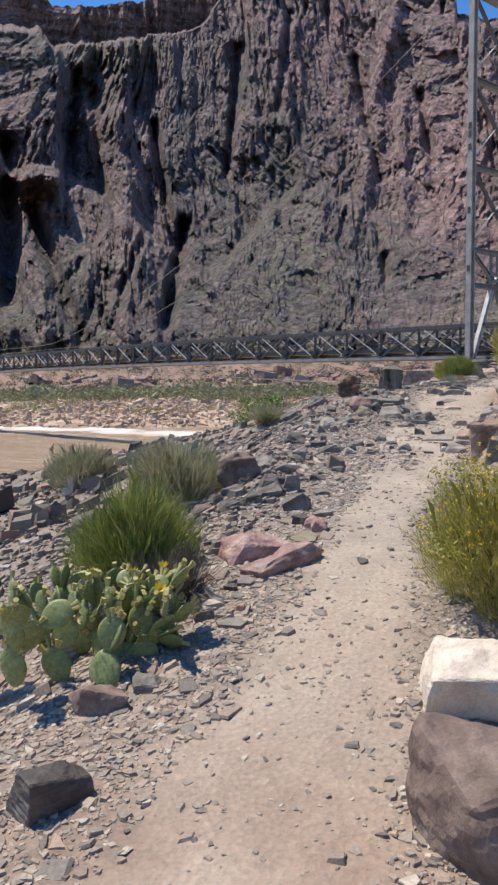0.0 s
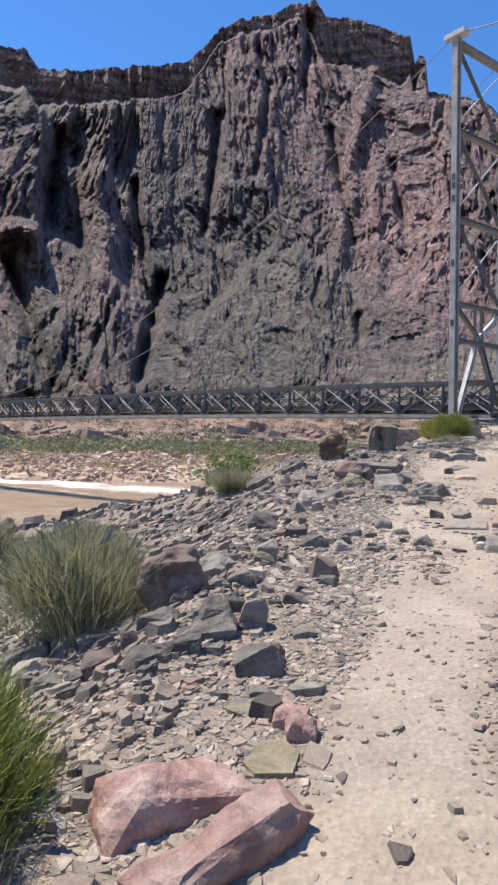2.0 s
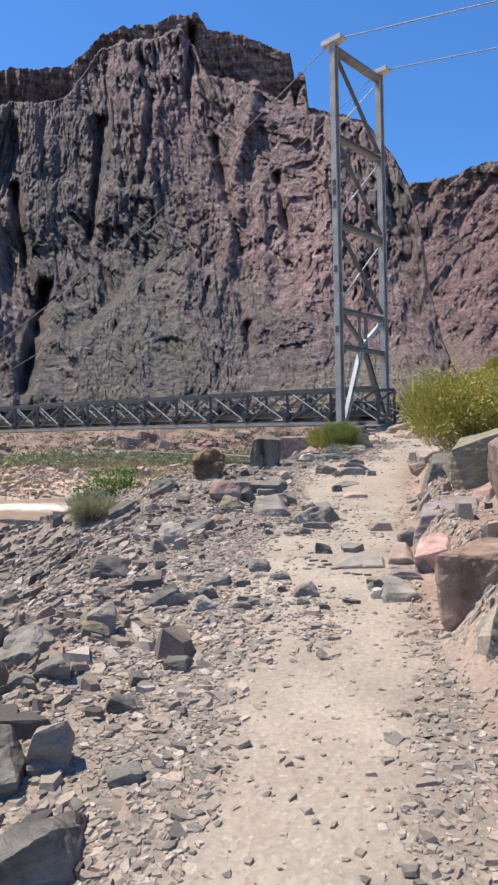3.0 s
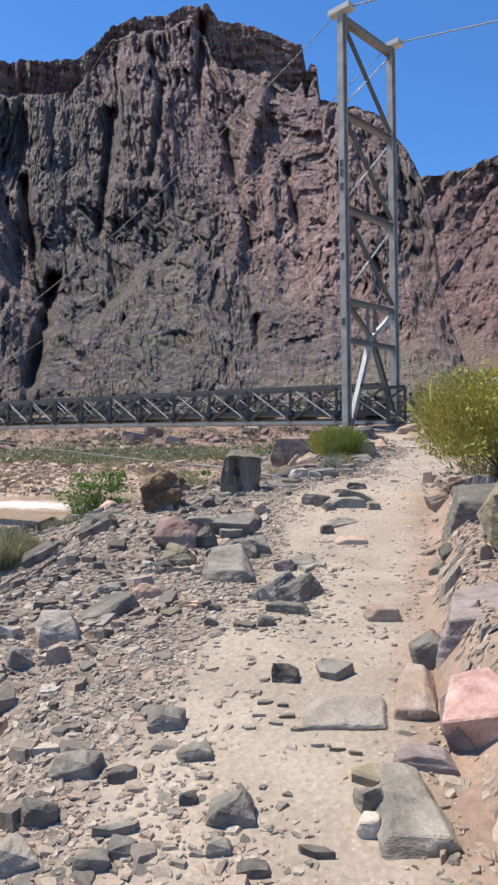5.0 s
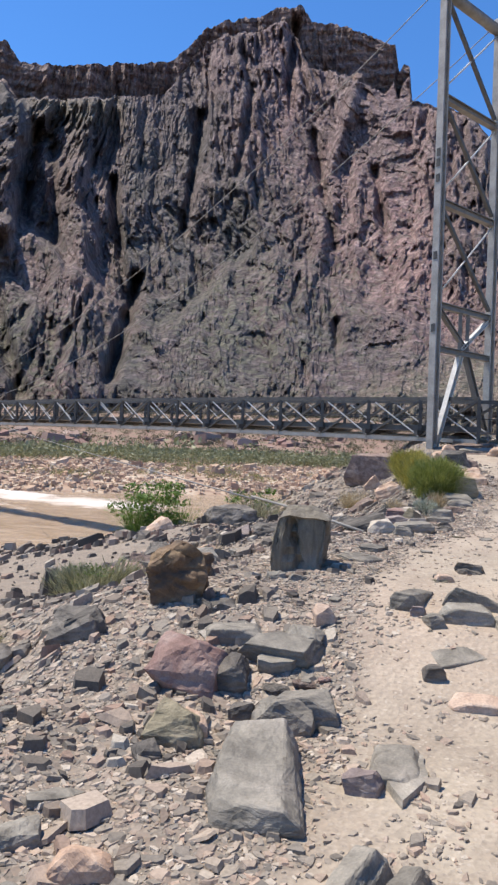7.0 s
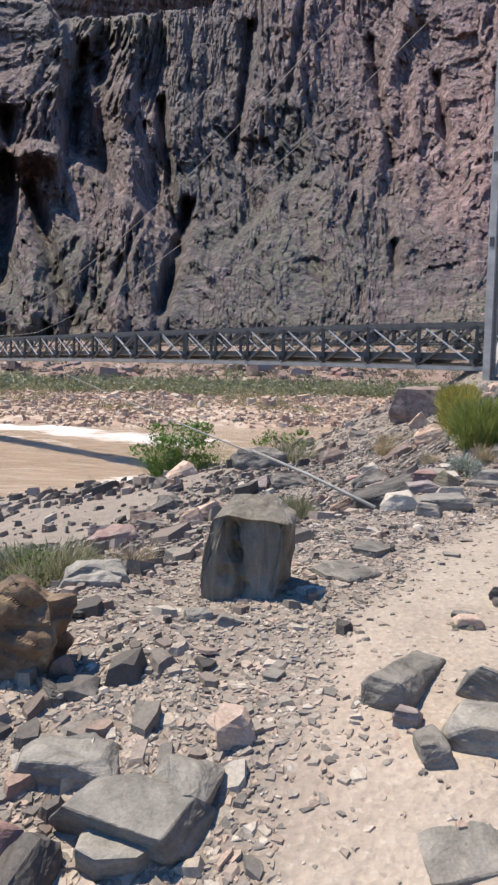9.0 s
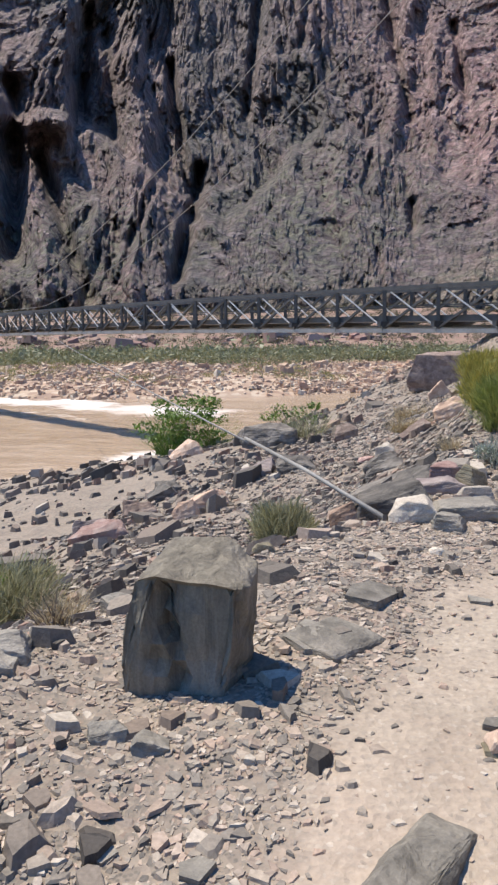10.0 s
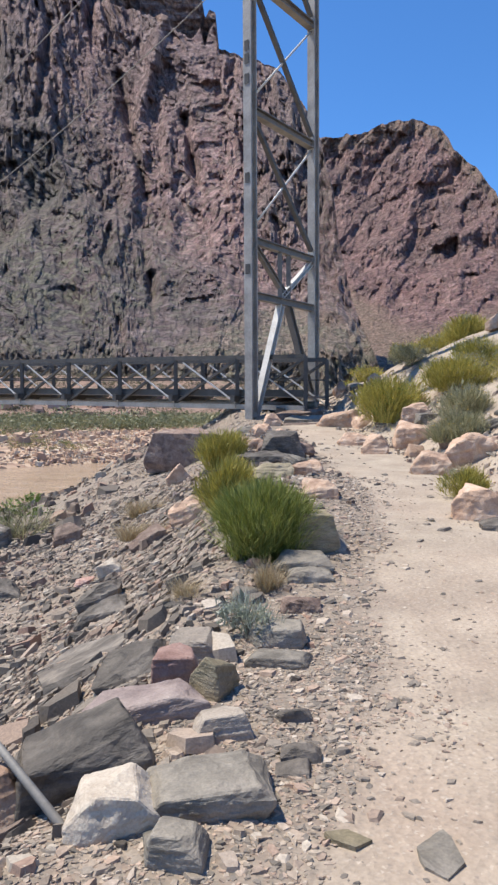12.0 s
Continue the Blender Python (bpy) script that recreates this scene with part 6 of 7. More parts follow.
while count < 95:
    y = scatter.uniform(4.5, 30)
    side = scatter.random()
    if side < 0.86:
        x = float(trail_x(y)) - 0.75 - abs(scatter.gauss(0, 1.9))
    else:
        x = float(trail_x(y)) + 0.9 + abs(scatter.gauss(0, 0.7))
    if math.hypot(x + 0.84, y - 14.93) < 0.7 or x < -7 or math.hypot(x + 0.7, y - 17.5) < 0.6:
        continue
    dl = abs(x - float(trail_x(y)))
    s = min(0.42 if x < -2.5 else (0.24 if dl > 1.3 else 0.15), scatter.lognormvariate(math.log(0.13 + 0.02 * min(dl, 4)), 0.42))
    mat, text = kinds[scatter.choices(range(6), (38, 30, 10, 10, 5, 7))[0]]
    ob = new("rock", variants[(scatter.randrange(14), mat.name)])
    ob.matrix_world = Matrix.Translation((x, y, ground_at(x, y) - 0.02 * s)) @ pose(0, 0, 0, scatter.uniform(-16, 16), scatter.uniform(-16, 16), scatter.uniform(0, 360)) @ Matrix.Diagonal((s, s, 0.7 * s, 1))
    tagged(ob, text, "rock", "loose rocks beside the trail")
    count += 1


def chips(name, label, count, xr, yr, density, size, spread_size, mat, seed, flat=0.38, sides=5, height=land):
    """Loose stones joined into one object: prisms with uneven outlines, each lying on the ground."""
    r = np.random.RandomState(seed)
    X, Y = r.uniform(*xr, count * 4), r.uniform(*yr, count * 4)
    keep = r.uniform(0, 1, len(X)) < density(X, Y)
    X, Y = X[keep][:count], Y[keep][:count]
    n = len(X)
    S = size * np.exp(spread_size * r.normal(0, 1, n))
    ang = r.uniform(0, 6.283, (n, 1)) + (np.arange(sides) + r.uniform(-0.42, 0.42, (n, sides))) * 6.283 / sides
    rad = S[:, None] * 0.5 * r.uniform(0.55, 1.25, (n, sides))
    stretch = r.uniform(0.45, 1.0, (n, 1))
    bx, by = rad * np.cos(ang), rad * np.sin(ang) * stretch
    turn_a = r.uniform(0, 6.283, (n, 1))
    bx, by = bx * np.cos(turn_a) - by * np.sin(turn_a), bx * np.sin(turn_a) + by * np.cos(turn_a)
    H = (S * flat * r.uniform(0.5, 1.5, n))[:, None]
    tx, ty = r.normal(0, 0.16, (n, 1)), r.normal(0, 0.16, (n, 1))
    top = r.uniform(0.6, 0.92, (n, 1))
    ux, uy = bx * top, by * top
    uz = H * r.uniform(0.75, 1.1, (n, sides))
    Z = height(X, Y)[:, None]
    e = 0.12
    sx = ((height(X + e, Y) - height(X - e, Y)) / (2 * e))[:, None]
    sy = ((height(X, Y + e) - height(X, Y - e)) / (2 * e))[:, None]
    low = np.stack([X[:, None] + bx, Y[:, None] + by, Z - 0.18 * H + bx * (tx + sx) + by * (ty + sy)], -1)
    high = np.stack([X[:, None] + ux, Y[:, None] + uy, Z + uz * 0.8 + ux * (tx + sx) + uy * (ty + sy)], -1)
    verts = np.concatenate([low, high], 1).reshape(-1, 3)
    base = (np.arange(n) * 2 * sides)[:, None]
    faces = (base + np.arange(sides, 2 * sides)).tolist()
    for k in range(sides):
        q = (k + 1) % sides
        faces += (base + np.array([k, q, sides + q, sides + k])).tolist()
    ob = mesh_object(name, verts, faces, mat)
    tagged(ob, label, "gravel", kind="stuff")
    return ob


def shoulder(x, y):
    v = 1 - 0.95 * trodden(x, y) * (1 - 0.4 * smooth(fbm(x * 1.3, y * 0.8, 45, 3), 0.2, 0.5))
    v = v * np.where(x > trail_x(y), 0.55 + 0.45 * smooth(y, 10, 8), 1.0)
    return np.clip(v * (0.72 + 0.45 * fbm(x * 0.9, y * 0.9, 77, 3)), 0, 1)


def verge(x, y):
    return shoulder(x, y) * smooth(trail_x(y) - x, -0.1, 0.4) * smooth(trail_x(y) - x, 2.6, 1.8)


chips("gravel", "grey and brown chips of schist gravel covering the lower trail edges", 40000, (-2.6, 1.9), (2.2, 8), shoulder, 0.029, 0.5, CHIPS, 1, 0.17, 5)
chips("gravel", "grey and brown chips of schist gravel along the middle trail", 44000, (-2.8, 2.0), (8, 14), shoulder, 0.028, 0.5, CHIPS, 9, 0.17, 5)
chips("gravel", "grey and brown chips of schist gravel along the upper trail", 46000, (-2.8, 2.2), (14, 19.5), shoulder, 0.025, 0.5, CHIPS, 2, 0.17, 5)
chips("gravel", "grey and brown chips of schist gravel beyond the guy rod", 22000, (-3.4, 3.2), (19.5, 26), shoulder, 0.036, 0.5, CHIPS, 8, 0.17, 5)
chips("schist_plates", "flat broken plates of grey schist strewn along the trail edge", 8000, (-2.6, 0.6), (3.2, 13), verge, 0.052, 0.38, CHIPS, 21, 0.13, 6)
chips("schist_plates", "flat broken plates of grey schist strewn round the upright boulder", 3000, (-2.4, 0.9), (13, 19.5), verge, 0.042, 0.4, CHIPS, 22, 0.13, 6)
chips("scree", "broken grey schist scree on the slope below the trail", 13000, (-6.5, 0.4), (3.5, 31),
      lambda x, y: smooth(trail_x(y) - x, 0.5, 1.5) * np.clip(0.65 + 0.6 * fbm(x * 0.6, y * 0.6, 78, 3), 0, 1), 0.08, 0.48, SCREE, 3, 0.3, 6)
chips("scree", "pile of dark angular schist rubble below the lower trail", 3000, (-3.6, 0.2), (4.6, 11),
      lambda x, y: smooth(trail_x(y) - x, 0.75, 1.4) * np.clip(0.6 + 0.9 * fbm(x * 0.8, y * 0.8, 178, 3), 0, 1), 0.062, 0.45, DARK_SCREE, 12, 0.32, 5)
chips("scree", "pile of dark angular schist rubble below the upper trail", 4000, (-4.6, -0.3), (17.6, 25),
      lambda x, y: smooth(trail_x(y) - x, 1.15, 1.9) * np.clip(0.55 + 0.9 * fbm(x * 0.8, y * 0.8, 179, 3), 0, 1), 0.06, 0.42, DARK_SCREE, 13, 0.32, 5)
chips("gravel", "pale grey gravel round the foot of the tower", 15000, (-5, 4.6), (24.5, 42), shoulder, 0.06, 0.5, CHIPS, 7, 0.25)
chips("scree", "broken reddish and grey stones on the bank above the trail", 4200, (0.8, 7), (4, 40),
      lambda x, y: smooth(x - trail_x(y), 0.55, 0.9) * smooth(x - trail_x(y), 6, 1.5) * np.clip(0.5 + 0.7 * fbm(x * 0.6, y * 0.6, 79, 3), 0, 1), 0.07, 0.5, CHIPS, 4, 0.5, 6)
chips("bank_rocks", "dark boulders and cobbles on the near river bank", 9000, (-24, -4), (4, 62),
      lambda x, y: smooth(x - near_bank(y), 0.0, 1.0) * np.clip(0.6 + 0.8 * fbm(x * 0.25, y * 0.25, 80, 3), 0, 1), 0.17, 0.6, SCREE, 5, 0.4, 6)
COBBLE = chip_material("pinkish_cobbles")
for node in COBBLE.node_tree.nodes:
    if node.type == "VALTORGB" and len(node.color_ramp.elements) > 4:
        for el, col in zip(node.color_ramp.elements, ((0.28, 0.18, 0.125), (0.42, 0.285, 0.19), (0.5, 0.36, 0.245), (0.38, 0.23, 0.15), (0.53, 0.41, 0.29), (0.46, 0.29, 0.19), (0.58, 0.48, 0.36))):
            el.color = (*col, 1)
chips("cobble_bar", "pinkish tan cobbles on the gravel bar beyond the river", 24000, (-95, 14), (60, 165),
      lambda x, y: smooth(y - far_bank(x), -0.5, 0.5) * smooth(y - far_bank(x), 32, 24) * np.clip(0.62 + 0.9 * fbm(x * 0.09, y * 0.09, 81, 3), 0, 1), 0.42, 0.5, COBBLE, 6, 0.38, 6)


# ---- plants ----
def blades(r, n, height, width, spread_out, foot, thick, droop=0.25, segs=3, center=(0, 0, 0)):
    """Stems as bent ribbons from a foot; returns vertices and faces."""
    a = r.uniform(0, 6.283, n)
    lean = np.abs(r.normal(0, spread_out, n))
    L = height * r.uniform(0.55, 1.05, n) * (1 - 0.25 * np.clip(lean / max(spread_out, 1e-3) - 1, 0, 1))
    fr = foot * np.sqrt(r.uniform(0, 1, n))
    fa = a + r.normal(0, 0.7, n)
    P = np.stack([center[0] + fr * np.cos(fa), center[1] + fr * np.sin(fa), np.full(n, center[2])], -1)
    verts = []
    side_a = r.uniform(0, 6.283, n)
    S = np.stack([np.cos(side_a), np.sin(side_a), np.zeros(n)], -1)
    for k in range(segs + 1):
        t = k / segs
        th = lean + droop * t * t + 0.12 * r.normal(0, 1, n) * t
        out = L * t * np.sin(th)
        up = L * t * np.cos(th)
        C = P + np.stack([out * np.cos(a) * width, out * np.sin(a) * width, up], -1) + 0.02 * height * r.normal(0, 1, (n, 3)) * t
        wd = thick * (1 - 0.7 * t)
        verts += [C - S * wd, C + S * wd]
    V = np.stack(verts, 1).reshape(-1, 3)
    b = (np.arange(n) * 2 * (segs + 1))[:, None]
    F = []
    for k in range(segs):
        F += (b + np.array([2 * k, 2 * k + 1, 2 * k + 3, 2 * k + 2])).tolist()
    return V, F


def sprigs(r, n, w, h, length, thick, lumps=9):
    """Short twiggy shoots that fill a lumpy dome; returns vertices and faces."""
    ca, cq = r.uniform(0, 6.283, lumps), 0.34 * w * np.sqrt(r.uniform(0, 1, lumps))
    cx, cy, cz = cq * np.cos(ca), cq * np.sin(ca), h * r.uniform(0.25, 0.66, lumps) * (1 - 0.35 * (cq / (0.5 * w)) ** 2)
    k = r.randint(0, lumps, n)
    d = r.normal(0, 1, (n, 3))
    d /= np.linalg.norm(d, axis=1)[:, None]
    q = r.uniform(0.05, 1, n) ** 0.45
    P = np.stack([cx[k], cy[k], cz[k]], -1) + d * (q[:, None] * np.array([0.23 * w, 0.23 * w, 0.3 * h]))
    P[:, 2] = np.maximum(P[:, 2], 0.02 * h)
    out = P * np.array([1, 1, 0.25])
    out /= np.linalg.norm(out, axis=1)[:, None] + 1e-6
    up = out * 0.55 + np.array([0, 0, 0.85]) + r.normal(0, 0.3, (n, 3))
    up /= np.linalg.norm(up, axis=1)[:, None]
    L = (length * r.uniform(0.5, 1.3, n))[:, None]
    S = np.cross(up, r.normal(0, 1, (n, 3)))
    S /= np.linalg.norm(S, axis=1)[:, None] + 1e-6
    bend = r.normal(0, 0.12, (n, 3)) * L
    M, T = P + up * L * 0.5 + bend, P + up * L
    V = np.stack([P - S * thick, P + S * thick, M + S * thick * 0.8, T, M - S * thick * 0.8], 1).reshape(-1, 3)
    b = (np.arange(n) * 5)[:, None]
    return V, (b + np.arange(5)).tolist()


def leaf_cloud(r, n, center, radius, size):
    """Small leaves round a point."""
    d = r.normal(0, 1, (n, 3))
    d /= np.linalg.norm(d, axis=1)[:, None]
    C = np.array(center) + d * (np.array(radius) * (r.uniform(0.15, 1, n) ** 0.5)[:, None])
    u = r.normal(0, 1, (n, 3))
    u /= np.linalg.norm(u, axis=1)[:, None]
    v = np.cross(u, r.normal(0, 1, (n, 3)))
    v /= np.linalg.norm(v, axis=1)[:, None]
    s = (size * r.uniform(0.5, 1.3, n))[:, None]
    V = np.stack([C - u * s, C + v * s * 0.4, C + u * s, C - v * s * 0.4], 1).reshape(-1, 3)
    b = (np.arange(n) * 4)[:, None]
    return V, (b + np.arange(4)).tolist()


def join(parts):
    V, F, o = [], [], 0
    for v, f in parts:
        V.append(v)
        F += [[i + o for i in q] for q in f]
        o += len(v)
    return np.concatenate(V), F


OUTCROP = chip_material("red_outcrop_rock")
for node in OUTCROP.node_tree.nodes:
    if node.type == "VALTORGB" and len(node.color_ramp.elements) > 4:
        for el, col in zip(node.color_ramp.elements, ((0.06, 0.045, 0.04), (0.16, 0.095, 0.075), (0.27, 0.15, 0.12), (0.10, 0.075, 0.065), (0.3, 0.19, 0.15), (0.22, 0.16, 0.13), (0.36, 0.26, 0.21))):
            el.color = (*col, 1)
chips("far_outcrops", "reddish and dark rocks along the foot of the cliff", 700, (-120, 30), (110, 230),
      lambda x, y: smooth(y - far_bank(x), 46, 54) * smooth(y - far_bank(x), 92, 76) * smooth(fbm(x * 0.06, y * 0.06, 84, 3), -0.25, 0.2), 1.7, 0.55, OUTCROP, 14, 0.3, 7)


def shrub(name, x, y, w, h, stem_mat, label, seed, n=1400, twigs=26, flowers=0, leaves=0, leaf_mat=None, thick=0.004, lean=0.5, leaf_size=0.02, category="shrub", sink=0.03, droop=0.25):
    r = np.random.RandomState(seed)
    ob = new(name)
    ob.location = (x, y, ground_at(x, y) - sink)
    tagged(ob, label, category)
    ratio = 0.5 * w / (h * math.sin(min(1.2, lean * 1.3)) + 1e-3)
    groups, clumps = [], max(3, int(n / 180))
    for k in range(clumps):
        a, q = r.uniform(0, 6.283), 0.32 * w * math.sqrt(r.uniform(0, 1))
        groups.append(blades(r, n // clumps, h * r.uniform(0.68, 1.05) * (1 - 0.3 * (q / (0.5 * w)) ** 2), ratio, lean, 0.12 * w, thick, droop, 3, (q * math.cos(a), q * math.sin(a), 0)))
    if category == "shrub":
        groups = [groups[k] for k in range(0, len(groups), 4)]
        groups.append(sprigs(r, int(n * 2.6), w, h, 0.17 * h + 0.05, thick * 0.8, 8 + int(6 * w)))
    V, F = join(groups)
    mesh_object("foliage", V, F, stem_mat, ob)
    if twigs:
        groups = []
        for k in range(twigs):
            a, th = r.uniform(0, 6.283), abs(r.normal(0, lean))
            L = h * r.uniform(0.5, 0.9)
            mid = np.array([0.5 * L * math.sin(th) * math.cos(a) * ratio, 0.5 * L * math.sin(th) * math.sin(a) * ratio, 0.45 * L * math.cos(th)]) + r.normal(0, 0.03 * h, 3)
            end = np.array([L * math.sin(th * 1.2) * math.cos(a) * ratio, L * math.sin(th * 1.2) * math.sin(a) * ratio, L * math.cos(th * 1.2)]) + r.normal(0, 0.05 * h, 3)
            rings = []
            for c, rad in ((np.array([0, 0, -0.02]), 0.014), (mid, 0.009), (end, 0.003)):
                rings += [c + np.array([math.cos(j * 2.094), math.sin(j * 2.094), 0]) * rad * max(0.4, min(1.0, h)) for j in range(3)]
            f = [[i * 3 + j, i * 3 + (j + 1) % 3, i * 3 + 3 + (j + 1) % 3, i * 3 + 3 + j] for i in range(2) for j in range(3)]
            groups.append((np.array(rings), f))
        V, F = join(groups)
        tagged(mesh_object("branches", V, F, TWIG, ob), "grey-brown woody twigs", kind="stuff")
    if leaves:
        groups = []
        for k in range(max(4, leaves // 90)):
            a, q, z = r.uniform(0, 6.283), 0.5 * w * math.sqrt(r.uniform(0.02, 1)), r.uniform(0.25, 0.9)
            q *= math.sqrt(max(0.1, 1 - (z - 0.35) ** 2 * 1.6))
            groups.append(leaf_cloud(r, 90, (q * math.cos(a) * 0.85, q * math.sin(a) * 0.85, z * h), (r.uniform(0.08, 0.2) * w, r.uniform(0.08, 0.2) * w, r.uniform(0.08, 0.17) * h), leaf_size))
        V, F = join(groups)
        tagged(mesh_object("leaves", V, F, leaf_mat, ob), "small dense leaves", kind="stuff")
    if flowers:
        groups = []
        for k in range(flowers):
            a, q = r.uniform(0, 6.283), 0.5 * w * math.sqrt(r.uniform(0.02, 1))
            z = h * (0.98 - 0.5 * (q / (0.5 * w)) ** 2) * r.uniform(0.8, 1.1)
            groups.append(leaf_cloud(r, 7, (q * math.cos(a), q * math.sin(a), z), (0.016, 0.016, 0.012), 0.010))
        V, F = join(groups)
        tagged(mesh_object("flowers", V, F, PETAL, ob, False), "small yellow flowers", kind="stuff")
    return ob


shrub("brittlebush", 1.32, 4.85, 1.05, 1.0, YELLOWGREEN, "yellow-flowering brittlebush at the edge of the trail", 1, 2200, 50, 300, 8000, LEAFY, 0.0022, 0.6, 0.015)
shrub("broom_shrub", -1.3, 5.0, 0.9, 0.85, GREEN, "bushy green broom shrub with dead twigs beneath", 2, 3200, 60, 0, 0, None, 0.003, 0.45)
shrub("dead_brush", -0.68, 4.62, 0.72, 0.46, TWIG, "tangle of grey dead twigs beneath the green shrub", 3, 700, 240, 0, 0, None, 0.003, 0.9, category="dead brush")
shrub("sage_shrub", -2.15, 7.5, 1.15, 0.78, SAGE, "grey-green sage shrub on the rocky slope", 4, 3000, 40, 0, 0, None, 0.003, 0.55)
shrub("sage_shrub", -5.1, 10.1, 1.2, 0.75, SAGE, "grey-green sage shrub near the river bank", 5, 1500, 30, 0, 0, None, 0.005, 0.55)
shrub("sage_shrub", -3.1, 9.2, 0.9, 0.6, SAGE, "grey-green sage shrub near the river bank", 6, 1200, 25, 0, 0, None, 0.004, 0.55)
shrub("willow_sapling", -9.2, 31.1, 2.9, 1.7, FRESH, "fresh green leafy sapling beside the river", 7, 500, 50, 0, 2600, FRESH, 0.008, 0.6, 0.07, "sapling")
shrub("willow_sapling", -5.3, 29.4, 2.0, 1.1, SAGE, "sparse pale green sapling among the rocks", 8, 350, 30, 0, 700, FRESH, 0.007, 0.6, 0.05, "sapling")
shrub("broom_shrub", 0.0, 21.2, 0.88, 0.68, GREEN, "dense green broom shrub at the trail edge", 9, 6500, 30, 0, 0, None, 0.003, 0.45)
shrub("broom_shrub", -0.42, 23.2, 0.7, 0.7, YELLOWGREEN, "yellow-green broom shrub below the tower", 10, 1600, 20, 0, 0, None, 0.006, 0.45)
shrub("broom_shrub", -0.9, 29.5, 1.0, 0.85, YELLOWGREEN, "yellow-green broom shrub below the tower", 31, 1200, 20, 0, 0, None, 0.007, 0.45)
shrub("brittlebush", 3.3, 34.2, 2.0, 1.35, YELLOWGREEN, "yellow-flowering brittlebush above salmon boulders", 11, 2000, 20, 260, 1200, FRESH, 0.008, 0.6, 0.03)
shrub("brittlebush", 5.2, 34.8, 2.2, 1.1, YELLOWGREEN, "yellow-flowering brittlebush on the hillside", 12, 1800, 20, 220, 1200, SAGE, 0.008, 0.65, 0.03)
shrub("sage_shrub", 2.5, 23.9, 0.6, 0.45, YELLOWGREEN, "small yellow-green shrub beside the trail", 13, 900, 20, 0, 300, SAGE, 0.004, 0.6)
shrub("sage_shrub", 3.6, 28.4, 1.1, 0.65, SAGE, "grey-green sage shrub between salmon boulders", 14, 1200, 20, 30, 600, SAGE, 0.006, 0.6)
shrub("sage_shrub", 4.3, 30.5, 1.3, 0.8, SAGE, "grey-green sage shrub between salmon boulders", 32, 1300, 20, 30, 600, SAGE, 0.006, 0.6)
shrub("silver_brittlebush", -0.05, 19.45, 0.46, 0.3, SILVER, "small silver-leaved brittlebush among grey slabs", 15, 160, 20, 0, 900, SILVER, 0.003, 0.6, 0.016)
shrub("sage_shrub", -1.55, 17.85, 0.5, 0.48, SAGE, "grey-green sage tuft beside the guy rod", 16, 2600, 25, 0, 0, None, 0.0028, 0.5)
shrub("brittlebush", 1.9, 14.1, 1.75, 1.1, YELLOWGREEN, "yellow-flowering brittlebush leaning over the trail", 17, 2200, 60, 420, 11000, LEAFY, 0.0028, 0.6, 0.024)
shrub("brittlebush", 2.6, 15.4, 1.2, 0.75, YELLOWGREEN, "yellow-flowering brittlebush on the bank", 33, 1500, 30, 150, 1500, SAGE, 0.004, 0.6, 0.02)
shrub("sage_shrub", -2.95, 13.2, 0.75, 0.4, SAGE, "low sage shrub on the scree slope", 18, 1400, 20, 0, 0, None, 0.004, 0.6)
shrub("sage_shrub", -3.9, 17.1, 1.3, 0.62, SAGE, "low sage shrub on the river side", 19, 2000, 30, 0, 300, FRESH, 0.004, 0.65)
shrub("dry_grass", 0.12, 20.35, 0.3, 0.32, DRY, "tuft of dry yellow grass", 20, 420, 0, 0, 0, None, 0.0025, 0.4, category="grass")
shrub("dry_grass", -0.6, 20.3, 0.4, 0.25, DRY, "tuft of dry yellow grass", 21, 420, 0, 0, 0, None, 0.0025, 0.6, category="grass")
shrub("dry_grass", -1.85, 15.3, 0.45, 0.3, DRY, "tuft of dry grey twigs and grass", 22, 350, 20, 0, 0, None, 0.0025, 0.6, category="grass")
shrub("dry_grass", -1.6, 24.5, 0.8, 0.4, DRY, "tuft of dry straw-coloured grass", 23, 600, 0, 0, 0, None, 0.004, 0.6, category="grass")
shrub("dry_grass", -2.2, 27.5, 0.9, 0.45, DRY, "tuft of dry straw-coloured grass", 24, 600, 0, 0, 0, None, 0.005, 0.6, category="grass")
shrub("dry_grass", 2.9, 25.8, 0.7, 0.4, DRY, "tuft of dry straw-coloured grass", 25, 500, 0, 0, 0, None, 0.004, 0.6, category="grass")
shrub("brittlebush", 6.4, 37.0, 1.6, 0.9, YELLOWGREEN, "yellow-flowering brittlebush on the hillside", 26, 1000, 10, 120, 800, SAGE, 0.01, 0.65, 0.04)
shrub("brittlebush", 7.3, 41.5, 1.8, 1.0, YELLOWGREEN, "yellow-flowering brittlebush on the hillside", 27, 1000, 10, 140, 800, SAGE, 0.01, 0.65, 0.04)
shrub("sage_shrub", 5.2, 29.3, 1.2, 0.6, SAGE, "grey-green sage shrub on the hillside", 28, 1000, 10, 40, 400, SAGE, 0.008, 0.65, 0.03)


